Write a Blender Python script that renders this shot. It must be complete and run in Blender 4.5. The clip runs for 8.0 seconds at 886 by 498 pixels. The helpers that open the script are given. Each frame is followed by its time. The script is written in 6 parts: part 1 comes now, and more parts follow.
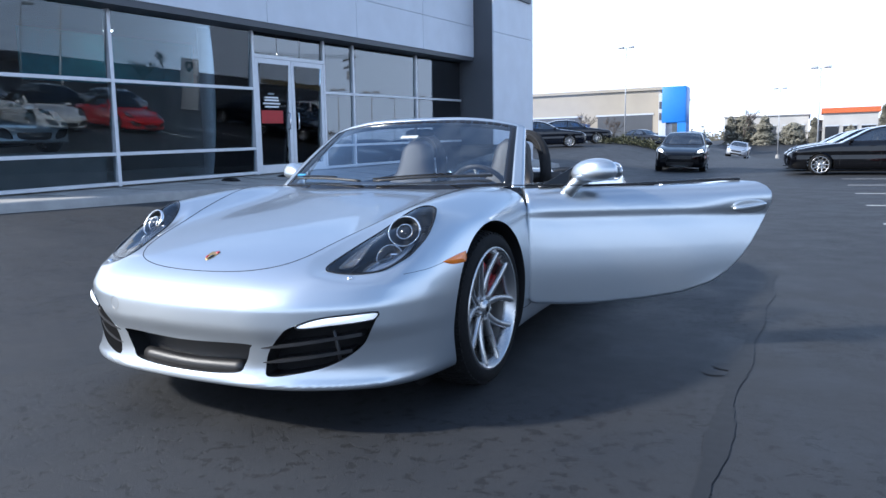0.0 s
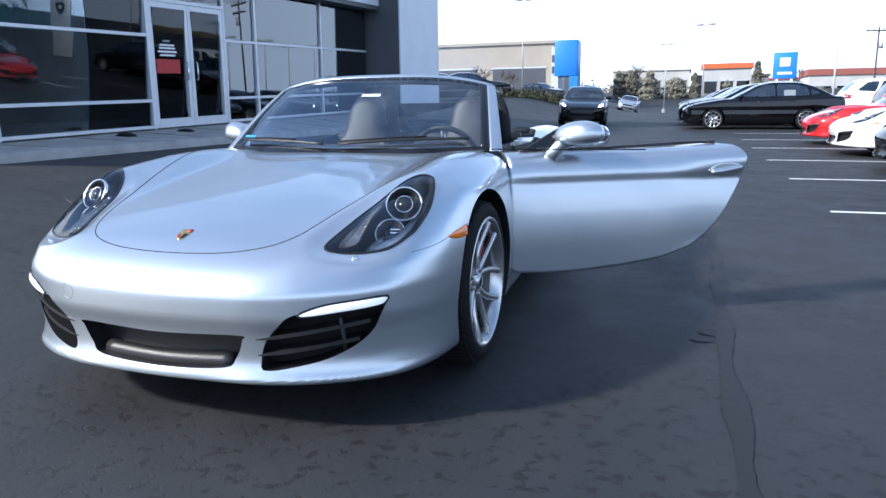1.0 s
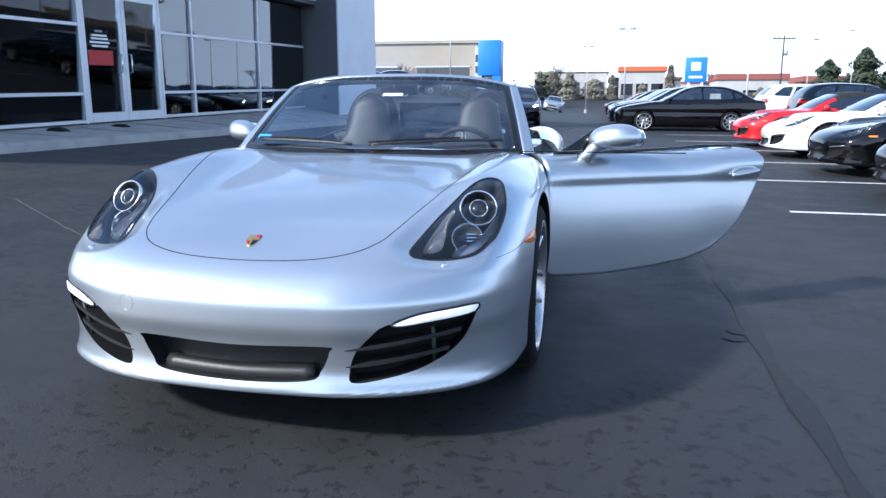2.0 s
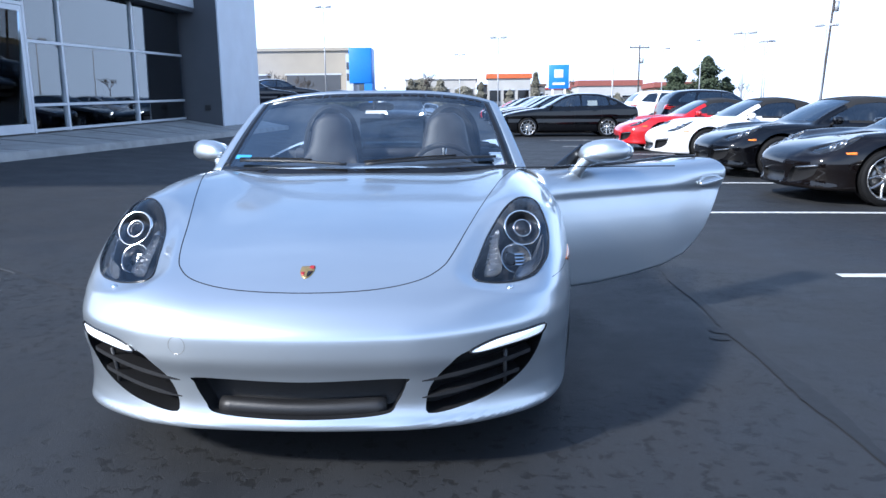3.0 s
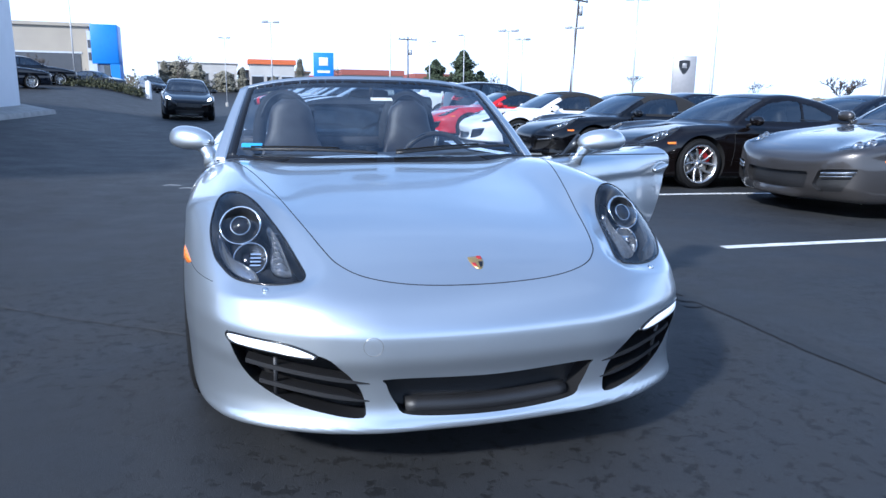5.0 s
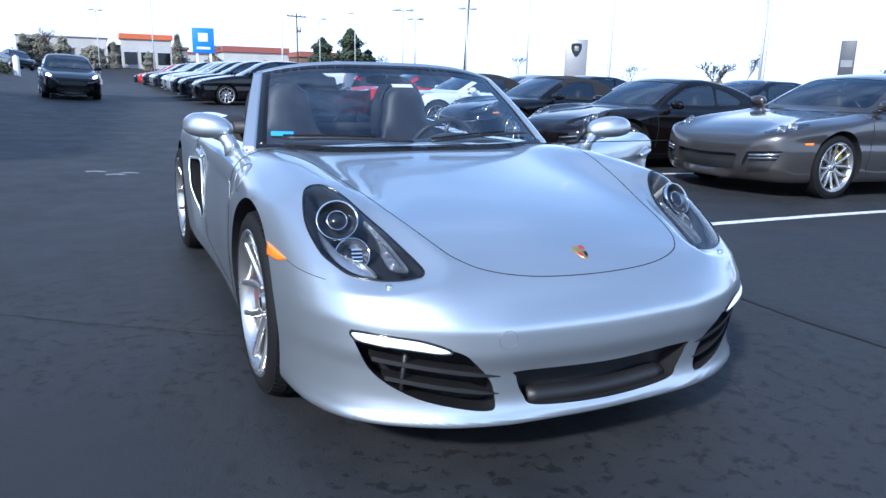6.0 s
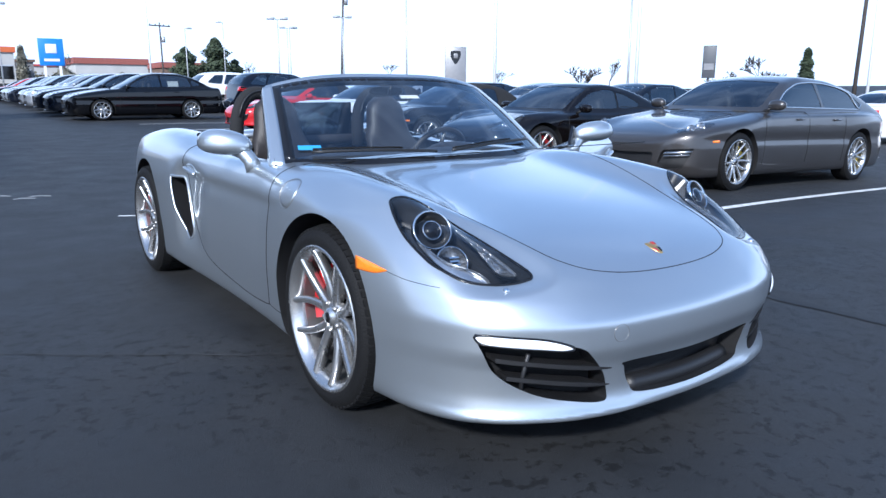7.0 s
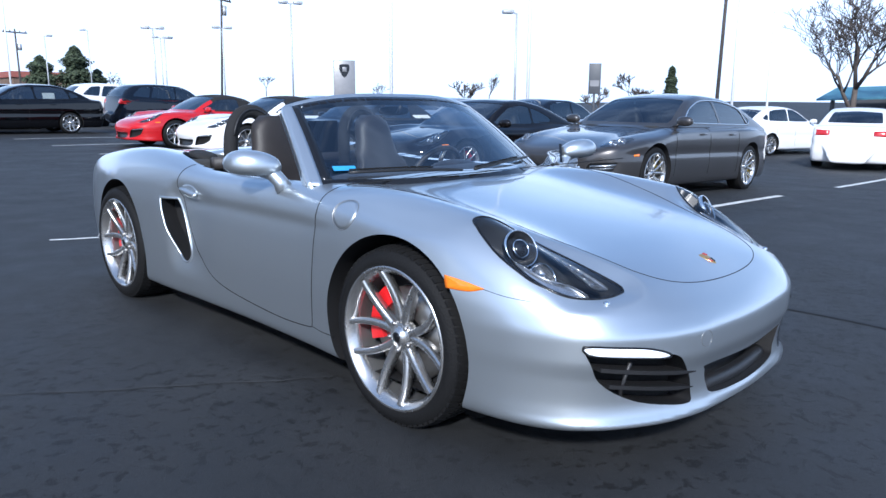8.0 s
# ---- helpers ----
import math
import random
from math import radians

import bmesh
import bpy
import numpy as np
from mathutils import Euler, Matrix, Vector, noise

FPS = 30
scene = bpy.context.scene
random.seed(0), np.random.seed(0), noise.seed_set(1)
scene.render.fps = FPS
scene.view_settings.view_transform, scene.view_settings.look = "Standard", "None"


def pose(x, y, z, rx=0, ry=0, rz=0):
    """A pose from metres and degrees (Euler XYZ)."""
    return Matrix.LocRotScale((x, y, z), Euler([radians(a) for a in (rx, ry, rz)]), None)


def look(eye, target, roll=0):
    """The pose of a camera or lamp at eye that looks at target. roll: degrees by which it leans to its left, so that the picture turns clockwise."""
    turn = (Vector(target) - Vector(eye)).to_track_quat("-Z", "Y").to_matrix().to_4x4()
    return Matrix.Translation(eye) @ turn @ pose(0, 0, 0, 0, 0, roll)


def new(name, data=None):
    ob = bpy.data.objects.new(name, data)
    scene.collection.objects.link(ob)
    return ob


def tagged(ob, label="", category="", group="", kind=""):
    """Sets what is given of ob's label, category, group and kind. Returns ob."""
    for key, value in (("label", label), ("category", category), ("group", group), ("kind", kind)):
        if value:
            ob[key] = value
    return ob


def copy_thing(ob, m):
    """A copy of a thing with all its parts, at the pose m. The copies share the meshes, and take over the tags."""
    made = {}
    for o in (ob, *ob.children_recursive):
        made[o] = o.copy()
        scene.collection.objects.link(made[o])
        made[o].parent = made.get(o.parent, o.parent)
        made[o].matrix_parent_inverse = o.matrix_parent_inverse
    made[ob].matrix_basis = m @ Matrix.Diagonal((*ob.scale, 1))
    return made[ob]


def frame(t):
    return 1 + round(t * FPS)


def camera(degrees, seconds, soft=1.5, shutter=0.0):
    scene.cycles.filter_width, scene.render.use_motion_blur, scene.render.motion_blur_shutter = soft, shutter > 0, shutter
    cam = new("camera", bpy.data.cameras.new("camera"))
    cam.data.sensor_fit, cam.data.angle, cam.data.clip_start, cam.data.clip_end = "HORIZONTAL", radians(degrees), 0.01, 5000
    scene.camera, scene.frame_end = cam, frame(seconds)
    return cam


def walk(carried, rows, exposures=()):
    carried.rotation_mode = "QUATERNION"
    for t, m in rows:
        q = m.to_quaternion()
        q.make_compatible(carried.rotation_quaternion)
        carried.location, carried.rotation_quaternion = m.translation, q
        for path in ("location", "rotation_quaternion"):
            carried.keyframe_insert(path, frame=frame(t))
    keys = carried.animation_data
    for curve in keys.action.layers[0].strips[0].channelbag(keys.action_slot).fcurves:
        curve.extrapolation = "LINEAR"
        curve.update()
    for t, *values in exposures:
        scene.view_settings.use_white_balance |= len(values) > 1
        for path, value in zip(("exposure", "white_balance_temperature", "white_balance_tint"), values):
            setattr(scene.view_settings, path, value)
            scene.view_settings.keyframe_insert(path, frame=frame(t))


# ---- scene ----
cam = camera(63.9, 8.0)
PATH = [
    (0, (2.04, -2.787, 0.98), (1.141, -1.019, 0.724), -1.0),
    (0.5, (1.817, -2.746, 1.003), (1.043, -0.93, 0.68), -1.7),
    (1, (1.595, -2.733, 1.029), (0.969, -0.874, 0.639), -0.7),
    (1.5, (1.33, -2.789, 1.048), (0.839, -0.892, 0.65), -1.1),
    (1.7, (1.229, -2.806, 1.044), (0.756, -0.905, 0.643), -0.5),
    (2.8, (0.622, -2.848, 1.07), (0.477, -0.888, 0.699), -0.1),
    (3, (0.5, -2.865, 1.094), (0.423, -0.903, 0.716), -0.5),
    (3.5, (0.198, -2.838, 1.07), (0.259, -0.881, 0.662), -0.8),
    (4, (-0.104, -2.821, 1.079), (0.084, -0.879, 0.639), 1.2),
    (4.5, (-0.397, -2.805, 1.105), (0.012, -0.889, 0.707), 0.5),
    (4.7, (-0.518, -2.781, 1.093), (-0.05, -0.879, 0.69), 0.8),
    (5.8, (-1.185, -2.555, 1.097), (-0.38, -0.777, 0.66), 0.5),
    (6, (-1.311, -2.497, 1.117), (-0.466, -0.742, 0.661), 1.3),
    (6.5, (-1.608, -2.347, 1.117), (-0.64, -0.65, 0.691), 0.2),
    (7, (-1.92, -2.226, 1.122), (-0.783, -0.638, 0.69), 0.1),
    (7.5, (-2.214, -2.063, 1.13), (-0.933, -0.595, 0.678), -0.1),
    (8, (-2.464, -1.845, 1.153), (-1.071, -0.466, 0.757), 0.4),
]
walk(cam, [(t, look(eye, target, roll)) for t, eye, target, roll in PATH], exposures=[(0, 0.75, 5620, 10), (3, 0.79, 5400, 10), (4, 0.68, 5260, 10), (6, 0.57, 5180, 10), (8, 0.38, 5320, 10)])

# ---- world, sun ----
SUN_DIR = Vector((-1.25, -0.92, 1.0)).normalized()
world = bpy.data.worlds.new("sky")
world.use_nodes = True
scene.world = world
wn, wl = world.node_tree.nodes, world.node_tree.links
sky = wn.new("ShaderNodeTexSky")
sky.sky_type, sky.sun_disc = "NISHITA", False
sky.sun_elevation = math.asin(SUN_DIR.z)
sky.sun_rotation = math.atan2(SUN_DIR.x, SUN_DIR.y)
sky.air_density, sky.dust_density, sky.ozone_density = 1.15, 0.8, 2.6
# thin broken cloud over the blue
tcw, nw, rw, mw = wn.new("ShaderNodeTexCoord"), wn.new("ShaderNodeTexNoise"), wn.new("ShaderNodeMapRange"), wn.new("ShaderNodeMix")
mapw = wn.new("ShaderNodeMapping")
mapw.inputs["Scale"].default_value = (1, 1, 2.6)
nw.inputs["Scale"].default_value, nw.inputs["Detail"].default_value, nw.inputs["Roughness"].default_value = 2.4, 7, 0.6
rw.inputs[1].default_value, rw.inputs[2].default_value, rw.inputs[3].default_value, rw.inputs[4].default_value = 0.46, 0.78, 0.04, 0.55
mw.data_type = "RGBA"
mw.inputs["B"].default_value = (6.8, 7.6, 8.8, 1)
wl.new(tcw.outputs["Generated"], mapw.inputs["Vector"])
wl.new(mapw.outputs[0], nw.inputs["Vector"])
wl.new(nw.outputs["Fac"], rw.inputs[0])
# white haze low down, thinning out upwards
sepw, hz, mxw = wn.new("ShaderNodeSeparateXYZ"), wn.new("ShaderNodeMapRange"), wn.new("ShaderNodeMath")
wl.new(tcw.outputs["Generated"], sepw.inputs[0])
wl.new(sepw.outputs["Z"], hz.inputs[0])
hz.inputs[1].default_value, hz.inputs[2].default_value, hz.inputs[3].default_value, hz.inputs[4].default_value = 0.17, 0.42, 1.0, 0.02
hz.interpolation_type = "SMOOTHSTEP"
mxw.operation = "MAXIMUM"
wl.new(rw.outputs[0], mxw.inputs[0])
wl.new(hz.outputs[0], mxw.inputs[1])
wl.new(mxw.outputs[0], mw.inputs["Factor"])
wl.new(sky.outputs[0], mw.inputs["A"])
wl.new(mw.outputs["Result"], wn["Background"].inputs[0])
wn["Background"].inputs[1].default_value = 0.14
sun = new("sun", bpy.data.lights.new("sun", "SUN"))
sun.data.energy, sun.data.angle, sun.data.color = 4.5, radians(4.0), (1.0, 0.89, 0.74)
sun.matrix_world = look(SUN_DIR * 50, (0, 0, 0))

# ---- materials ----
def mat(name, color, rough=0.5, metal=0.0, coat=0.0, vary=0.12, scale=6.0, bump=0.0, bump_scale=60.0, spec=0.5, emit=0.0, alpha=1.0, trans=0.0, piece=0.0):
    m = bpy.data.materials.new(name)
    m.use_nodes = True
    n, l = m.node_tree.nodes, m.node_tree.links
    b = n["Principled BSDF"]
    b.inputs["Base Color"].default_value = (*color, 1)
    b.inputs["Roughness"].default_value, b.inputs["Metallic"].default_value = rough, metal
    b.inputs["Coat Weight"].default_value, b.inputs["Coat Roughness"].default_value = coat, 0.03
    b.inputs["Specular IOR Level"].default_value = spec
    b.inputs["Transmission Weight"].default_value = trans
    if emit:
        b.inputs["Emission Color"].default_value = (*color, 1)
        b.inputs["Emission Strength"].default_value = emit
    geo = n.new("ShaderNodeTexCoord")
    if vary:
        ns = n.new("ShaderNodeTexNoise")
        ns.inputs["Scale"].default_value, ns.inputs["Detail"].default_value = scale, 6
        l.new(geo.outputs["Object"], ns.inputs["Vector"])
        mp = n.new("ShaderNodeMapRange")
        mp.inputs[1].default_value, mp.inputs[2].default_value = 0.3, 0.7
        mp.inputs[3].default_value, mp.inputs[4].default_value = 1 - vary, 1 + vary
        l.new(ns.outputs["Fac"], mp.inputs[0])
        mx = n.new("ShaderNodeMix")
        mx.data_type, mx.blend_type = "RGBA", "MULTIPLY"
        mx.inputs["Factor"].default_value = 1
        mx.inputs["A"].default_value = (*color, 1)
        l.new(mp.outputs[0], mx.inputs["B"])
        l.new(mx.outputs["Result"], b.inputs["Base Color"])
        rr = n.new("ShaderNodeMapRange")
        rr.inputs[3].default_value, rr.inputs[4].default_value = max(0.02, rough * 0.85), min(1, rough * 1.15)
        l.new(ns.outputs["Fac"], rr.inputs[0])
        l.new(rr.outputs[0], b.inputs["Roughness"])
    if bump:
        nb = n.new("ShaderNodeTexNoise")
        nb.inputs["Scale"].default_value, nb.inputs["Detail"].default_value = bump_scale, 4
        l.new(geo.outputs["Object"], nb.inputs["Vector"])
        bp = n.new("ShaderNodeBump")
        bp.inputs["Strength"].default_value, bp.inputs["Distance"].default_value = bump, 0.01
        l.new(nb.outputs["Fac"], bp.inputs["Height"])
        l.new(bp.outputs[0], b.inputs["Normal"])
    return m


def glass(name, tint=(1, 1, 1), rough=0.0, clear=0.9, ior=1.5):
    """Thin pane: mirror-like by Fresnel, clear otherwise."""
    m = bpy.data.materials.new(name)
    m.use_nodes = True
    n, l = m.node_tree.nodes, m.node_tree.links
    n.remove(n["Principled BSDF"])
    tr, gl, mx, fr = n.new("ShaderNodeBsdfTransparent"), n.new("ShaderNodeBsdfGlossy"), n.new("ShaderNodeMixShader"), n.new("ShaderNodeFresnel")
    tr.inputs[0].default_value = (*[c * clear for c in tint], 1)
    gl.inputs["Roughness"].default_value = rough
    gl.inputs["Color"].default_value = (0.9, 0.95, 1.0, 1)
    fr.inputs[0].default_value = ior
    l.new(fr.outputs[0], mx.inputs[0])
    l.new(tr.outputs[0], mx.inputs[1])
    l.new(gl.outputs[0], mx.inputs[2])
    l.new(mx.outputs[0], n["Material Output"].inputs[0])
    return m


def car_paint(name, color, metal=0.75, rough=0.3, flake=0.05, spec=0.5):
    m = mat(name, color, rough, metal, coat=1.0, vary=0, spec=spec)
    n, l = m.node_tree.nodes, m.node_tree.links
    b = n["Principled BSDF"]
    tc, ns, mp = n.new("ShaderNodeTexCoord"), n.new("ShaderNodeTexNoise"), n.new("ShaderNodeMapRange")
    ns.inputs["Scale"].default_value = 900
    mp.inputs[3].default_value, mp.inputs[4].default_value = rough - flake, rough + flake
    l.new(tc.outputs["Object"], ns.inputs["Vector"])
    l.new(ns.outputs["Fac"], mp.inputs[0])
    l.new(mp.outputs[0], b.inputs["Roughness"])
    return m


SILVER = car_paint("silver_metallic_paint", (0.495, 0.537, 0.575), 0.83, 0.34)
SILVER.node_tree.nodes["Principled BSDF"].inputs["Coat Roughness"].default_value = 0.06
BLACK_PAINT = car_paint("black_paint", (0.0022, 0.0022, 0.003), 0.0, 0.5, spec=0.0)
BROWN_PAINT = car_paint("brown_black_paint", (0.0042, 0.003, 0.003), 0.0, 0.5, spec=0.0)
GREY_PAINT = car_paint("dark_grey_metallic_paint", (0.062, 0.058, 0.057), 0.6, 0.33, spec=0.3)
WHITE_PAINT = car_paint("white_paint", (0.8, 0.8, 0.8), 0.0, 0.35)
RED_PAINT = car_paint("red_paint", (0.45, 0.008, 0.012), 0.0, 0.45, spec=0.2)
BLUE_PAINT = car_paint("blue_grey_paint", (0.004, 0.006, 0.012), 0.0, 0.4, spec=0.0)
LIGHT_PAINT = car_paint("light_silver_paint", (0.45, 0.47, 0.5), 0.7, 0.3)
PLASTIC = mat("black_plastic", (0.014, 0.014, 0.015), 0.42, bump=0.15, bump_scale=300)
GLOSS_BLACK = mat("gloss_black", (0.008, 0.008, 0.009), 0.12, vary=0)
GAP = mat("gap_and_shade_black", (0.004, 0.004, 0.005), 0.9, vary=0)
RUBBER = mat("tyre_rubber", (0.006, 0.006, 0.0065), 0.75, bump=0.3, bump_scale=120, spec=0.25)
ALLOY = mat("silver_alloy", (0.50, 0.50, 0.50), 0.27, 0.9, coat=0.5, vary=0.05)
CHROME = mat("chrome", (0.8, 0.8, 0.8), 0.08, 1.0, vary=0)
DISC = mat("brake_disc", (0.35, 0.34, 0.33), 0.35, 0.9, vary=0.1, scale=20)
BARREL = mat("rim_barrel_grey", (0.40, 0.40, 0.40), 0.34, 0.85, vary=0.1)
RED_CAL = mat("red_caliper", (0.6, 0.01, 0.012), 0.35, coat=0.5, vary=0.05)
YELLOW_CAL = mat("yellow_caliper", (0.75, 0.55, 0.02), 0.35, coat=0.5, vary=0.05)
AMBER = mat("amber_lens", (0.9, 0.22, 0.01), 0.15, coat=1.0, vary=0.08, scale=80)
RED_LENS = mat("red_lens", (0.45, 0.012, 0.012), 0.15, coat=1.0, vary=0.1, scale=60)
HOUSING = mat("lamp_housing", (0.02, 0.022, 0.026), 0.3, 0.0, coat=0.3, vary=0.1)
LAMP_GREY = mat("lamp_reflector", (0.45, 0.47, 0.5), 0.2, 0.9, vary=0.15, scale=40)
DRL = mat("daylight_lamp", (0.95, 0.97, 1.0), 0.25, vary=0, emit=0.25)
LIT_LAMP = mat("lit_headlamp", (1.0, 0.97, 0.9), 0.3, vary=0, emit=6.0)
LENS = glass("lamp_lens", (1, 1, 1), 0.0, 0.95)
SCREEN_GLASS = glass("windscreen_glass", (0.80, 0.88, 0.95), 0.0, 0.86, 2.1)
TINT_GLASS = glass("tinted_glass", (0.34, 0.40, 0.44), 0.0, 0.7, 2.15)
SHOP_GLASS = glass("shop_glass", (0.74, 0.80, 0.83), 0.0, 0.95, 1.5)
COATED_GLASS = glass("coated_shop_glass", (0.66, 0.74, 0.77), 0.0, 0.9, 2.2)
LEATHER = mat("black_leather", (0.035, 0.032, 0.032), 0.5, vary=0.15, bump=0.2, bump_scale=200)
SEAT_LEATHER = mat("dark_grey_leather", (0.024, 0.020, 0.018), 0.5, vary=0.15, bump=0.2, bump_scale=200)
FABRIC = mat("black_soft_top", (0.012, 0.012, 0.013), 0.9, bump=0.3, bump_scale=500)
CABIN = mat("cabin_trim", (0.03, 0.03, 0.03), 0.7)
GOLD = mat("gold_enamel", (0.36, 0.25, 0.10), 0.35, 0.6, vary=0.1, scale=200)
DARK_RED = mat("red_enamel", (0.35, 0.02, 0.02), 0.35)
STICKER = mat("blue_sticker", (0.045, 0.26, 0.50), 0.5)
PAPER = mat("paper", (0.8, 0.8, 0.78), 0.7, vary=0.05)
WHITE_LINE = mat("line_paint", (0.62, 0.62, 0.6), 0.7, vary=0.25, scale=12, bump=0.3)
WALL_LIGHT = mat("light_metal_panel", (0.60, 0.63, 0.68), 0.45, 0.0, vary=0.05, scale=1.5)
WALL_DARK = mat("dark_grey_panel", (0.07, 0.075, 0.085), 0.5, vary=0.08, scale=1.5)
FRAME_WHITE = mat("white_aluminium", (0.55, 0.57, 0.6), 0.4, 0.3, vary=0.05)
CONCRETE = mat("concrete", (0.30, 0.29, 0.27), 0.85, vary=0.2, scale=3, bump=0.3, bump_scale=40)
INTERIOR = mat("showroom_wall", (0.26, 0.24, 0.23), 0.8, vary=0.2, scale=1)
SHOW_FLOOR = mat("showroom_floor", (0.2, 0.2, 0.2), 0.3, vary=0.15, scale=2)
TEAL = mat("teal_wall", (0.06, 0.36, 0.46), 0.6)
SIGN_BLUE = mat("sign_blue", (0.03, 0.20, 0.62), 0.4, vary=0.05)
SIGN_WHITE = mat("sign_white", (0.75, 0.75, 0.75), 0.5, vary=0.05)
SIGN_GREY = mat("sign_grey", (0.22, 0.22, 0.23), 0.4, 0.3, vary=0.05)
POLE = mat("galvanised_pole", (0.45, 0.46, 0.48), 0.5, 0.4, vary=0.1)
WOOD_POLE = mat("weathered_pole", (0.065, 0.055, 0.05), 0.9, vary=0.3, scale=4, bump=0.4)
BEIGE = mat("beige_wall", (0.36, 0.32, 0.26), 0.8, vary=0.06, scale=0.6)
ROOF_GREY = mat("grey_roof", (0.22, 0.22, 0.22), 0.8, vary=0.15, scale=0.8)
WHITE_WALL = mat("white_wall", (0.46, 0.45, 0.43), 0.8, vary=0.1, scale=0.6)
BROWN_WALL = mat("brown_wall", (0.16, 0.11, 0.08), 0.8, vary=0.2, scale=0.6)
LEAF = mat("evergreen_needles", (0.045, 0.062, 0.032), 0.8, vary=0.45, scale=2)
BARK = mat("bark", (0.085, 0.07, 0.06), 0.9, vary=0.3, scale=8, bump=0.5)
SHRUB = mat("shrub_leaves", (0.055, 0.058, 0.028), 0.85, vary=0.4, scale=3)

# ---- shape engine ----
def part(name, bm, material, parent=None, label="", smooth=True):
    me = bpy.data.meshes.new(name)
    if isinstance(bm, bmesh.types.BMesh):
        bm.normal_update()
        bm.to_mesh(me)
        bm.free()
    else:
        me.from_pydata(*bm)
    me.materials.append(material)
    if smooth:
        me.polygons.foreach_set("use_smooth", [True] * len(me.polygons))
    me.update()
    ob = new(name, me)
    if parent is not None:
        ob.parent = parent
    if label:
        ob["label"] = label
    return ob


def thing(name, label, category, at=None, group="", kind=""):
    ob = new(name)
    ob.empty_display_size = 0.2
    if at is not None:
        ob.matrix_world = at
    return tagged(ob, label, category, group, kind)


def curve(*pts):
    """A smooth curve through (a, b) pairs that does not overshoot."""
    a, b = np.array(pts, float).T
    h, d = np.diff(a), np.diff(b) / np.diff(a)
    m = np.zeros(len(a))
    m[0], m[-1] = d[0], d[-1]
    for i in range(1, len(a) - 1):
        if d[i - 1] * d[i] > 0:
            w1, w2 = 2 * h[i] + h[i - 1], h[i] + 2 * h[i - 1]
            m[i] = (w1 + w2) / (w1 / d[i - 1] + w2 / d[i])

    def f(x):
        x = np.clip(np.asarray(x, float), a[0], a[-1])
        i = np.clip(np.searchsorted(a, x) - 1, 0, len(h) - 1)
        t = (x - a[i]) / h[i]
        return ((2 * t ** 3 - 3 * t ** 2 + 1) * b[i] + (t ** 3 - 2 * t ** 2 + t) * h[i] * m[i]
                + (-2 * t ** 3 + 3 * t ** 2) * b[i + 1] + (t ** 3 - t ** 2) * h[i] * m[i + 1])
    return f


def smax(k, *fs):
    top = np.maximum.reduce(fs)
    return top + k * np.log(sum(np.exp((f - top) / k) for f in fs))


def loop2(pts, n=160, tight=0.0):
    """A closed smooth outline through a few 2D points; a point given as (x, y, 1) is a sharper corner."""
    p = np.array([q[:2] for q in pts], float)
    sharp = [len(q) > 2 for q in pts]
    out, c = [], len(p)
    for i in range(c):
        p0, p1, p2, p3 = p[i - 1], p[i], p[(i + 1) % c], p[(i + 2) % c]
        m1 = (p2 - p0) / 2 * (0.15 if sharp[i] else 1)
        m2 = (p3 - p1) / 2 * (0.15 if sharp[(i + 1) % c] else 1)
        for t in np.linspace(0, 1, n // c, endpoint=False):
            out.append((2 * t ** 3 - 3 * t ** 2 + 1) * p1 + (t ** 3 - 2 * t ** 2 + t) * m1 + (-2 * t ** 3 + 3 * t ** 2) * p2 + (t ** 3 - t ** 2) * m2)
    return np.array(out)


def outline(poly, q):
    """Signed distance of points q to a closed outline (inside negative) and the nearest points on it."""
    a, b = poly, np.roll(poly, -1, 0)
    best, near = np.full(len(q), 1e9), np.zeros((len(q), 2))
    inside = np.zeros(len(q), bool)
    for p0, p1 in zip(a, b):
        d = p1 - p0
        t = np.clip(((q - p0) @ d) / max(d @ d, 1e-12), 0, 1)
        c = p0 + t[:, None] * d
        r = np.hypot(*(q - c).T)
        hit = r < best
        best[hit], near[hit] = r[hit], c[hit]
        cross = (p0[1] > q[:, 1]) != (p1[1] > q[:, 1])
        with np.errstate(divide="ignore", invalid="ignore"):
            inside ^= cross & (q[:, 0] < p0[0] + (q[:, 1] - p0[1]) / (p1[1] - p0[1]) * d[0])
    return np.where(inside, -best, best), near


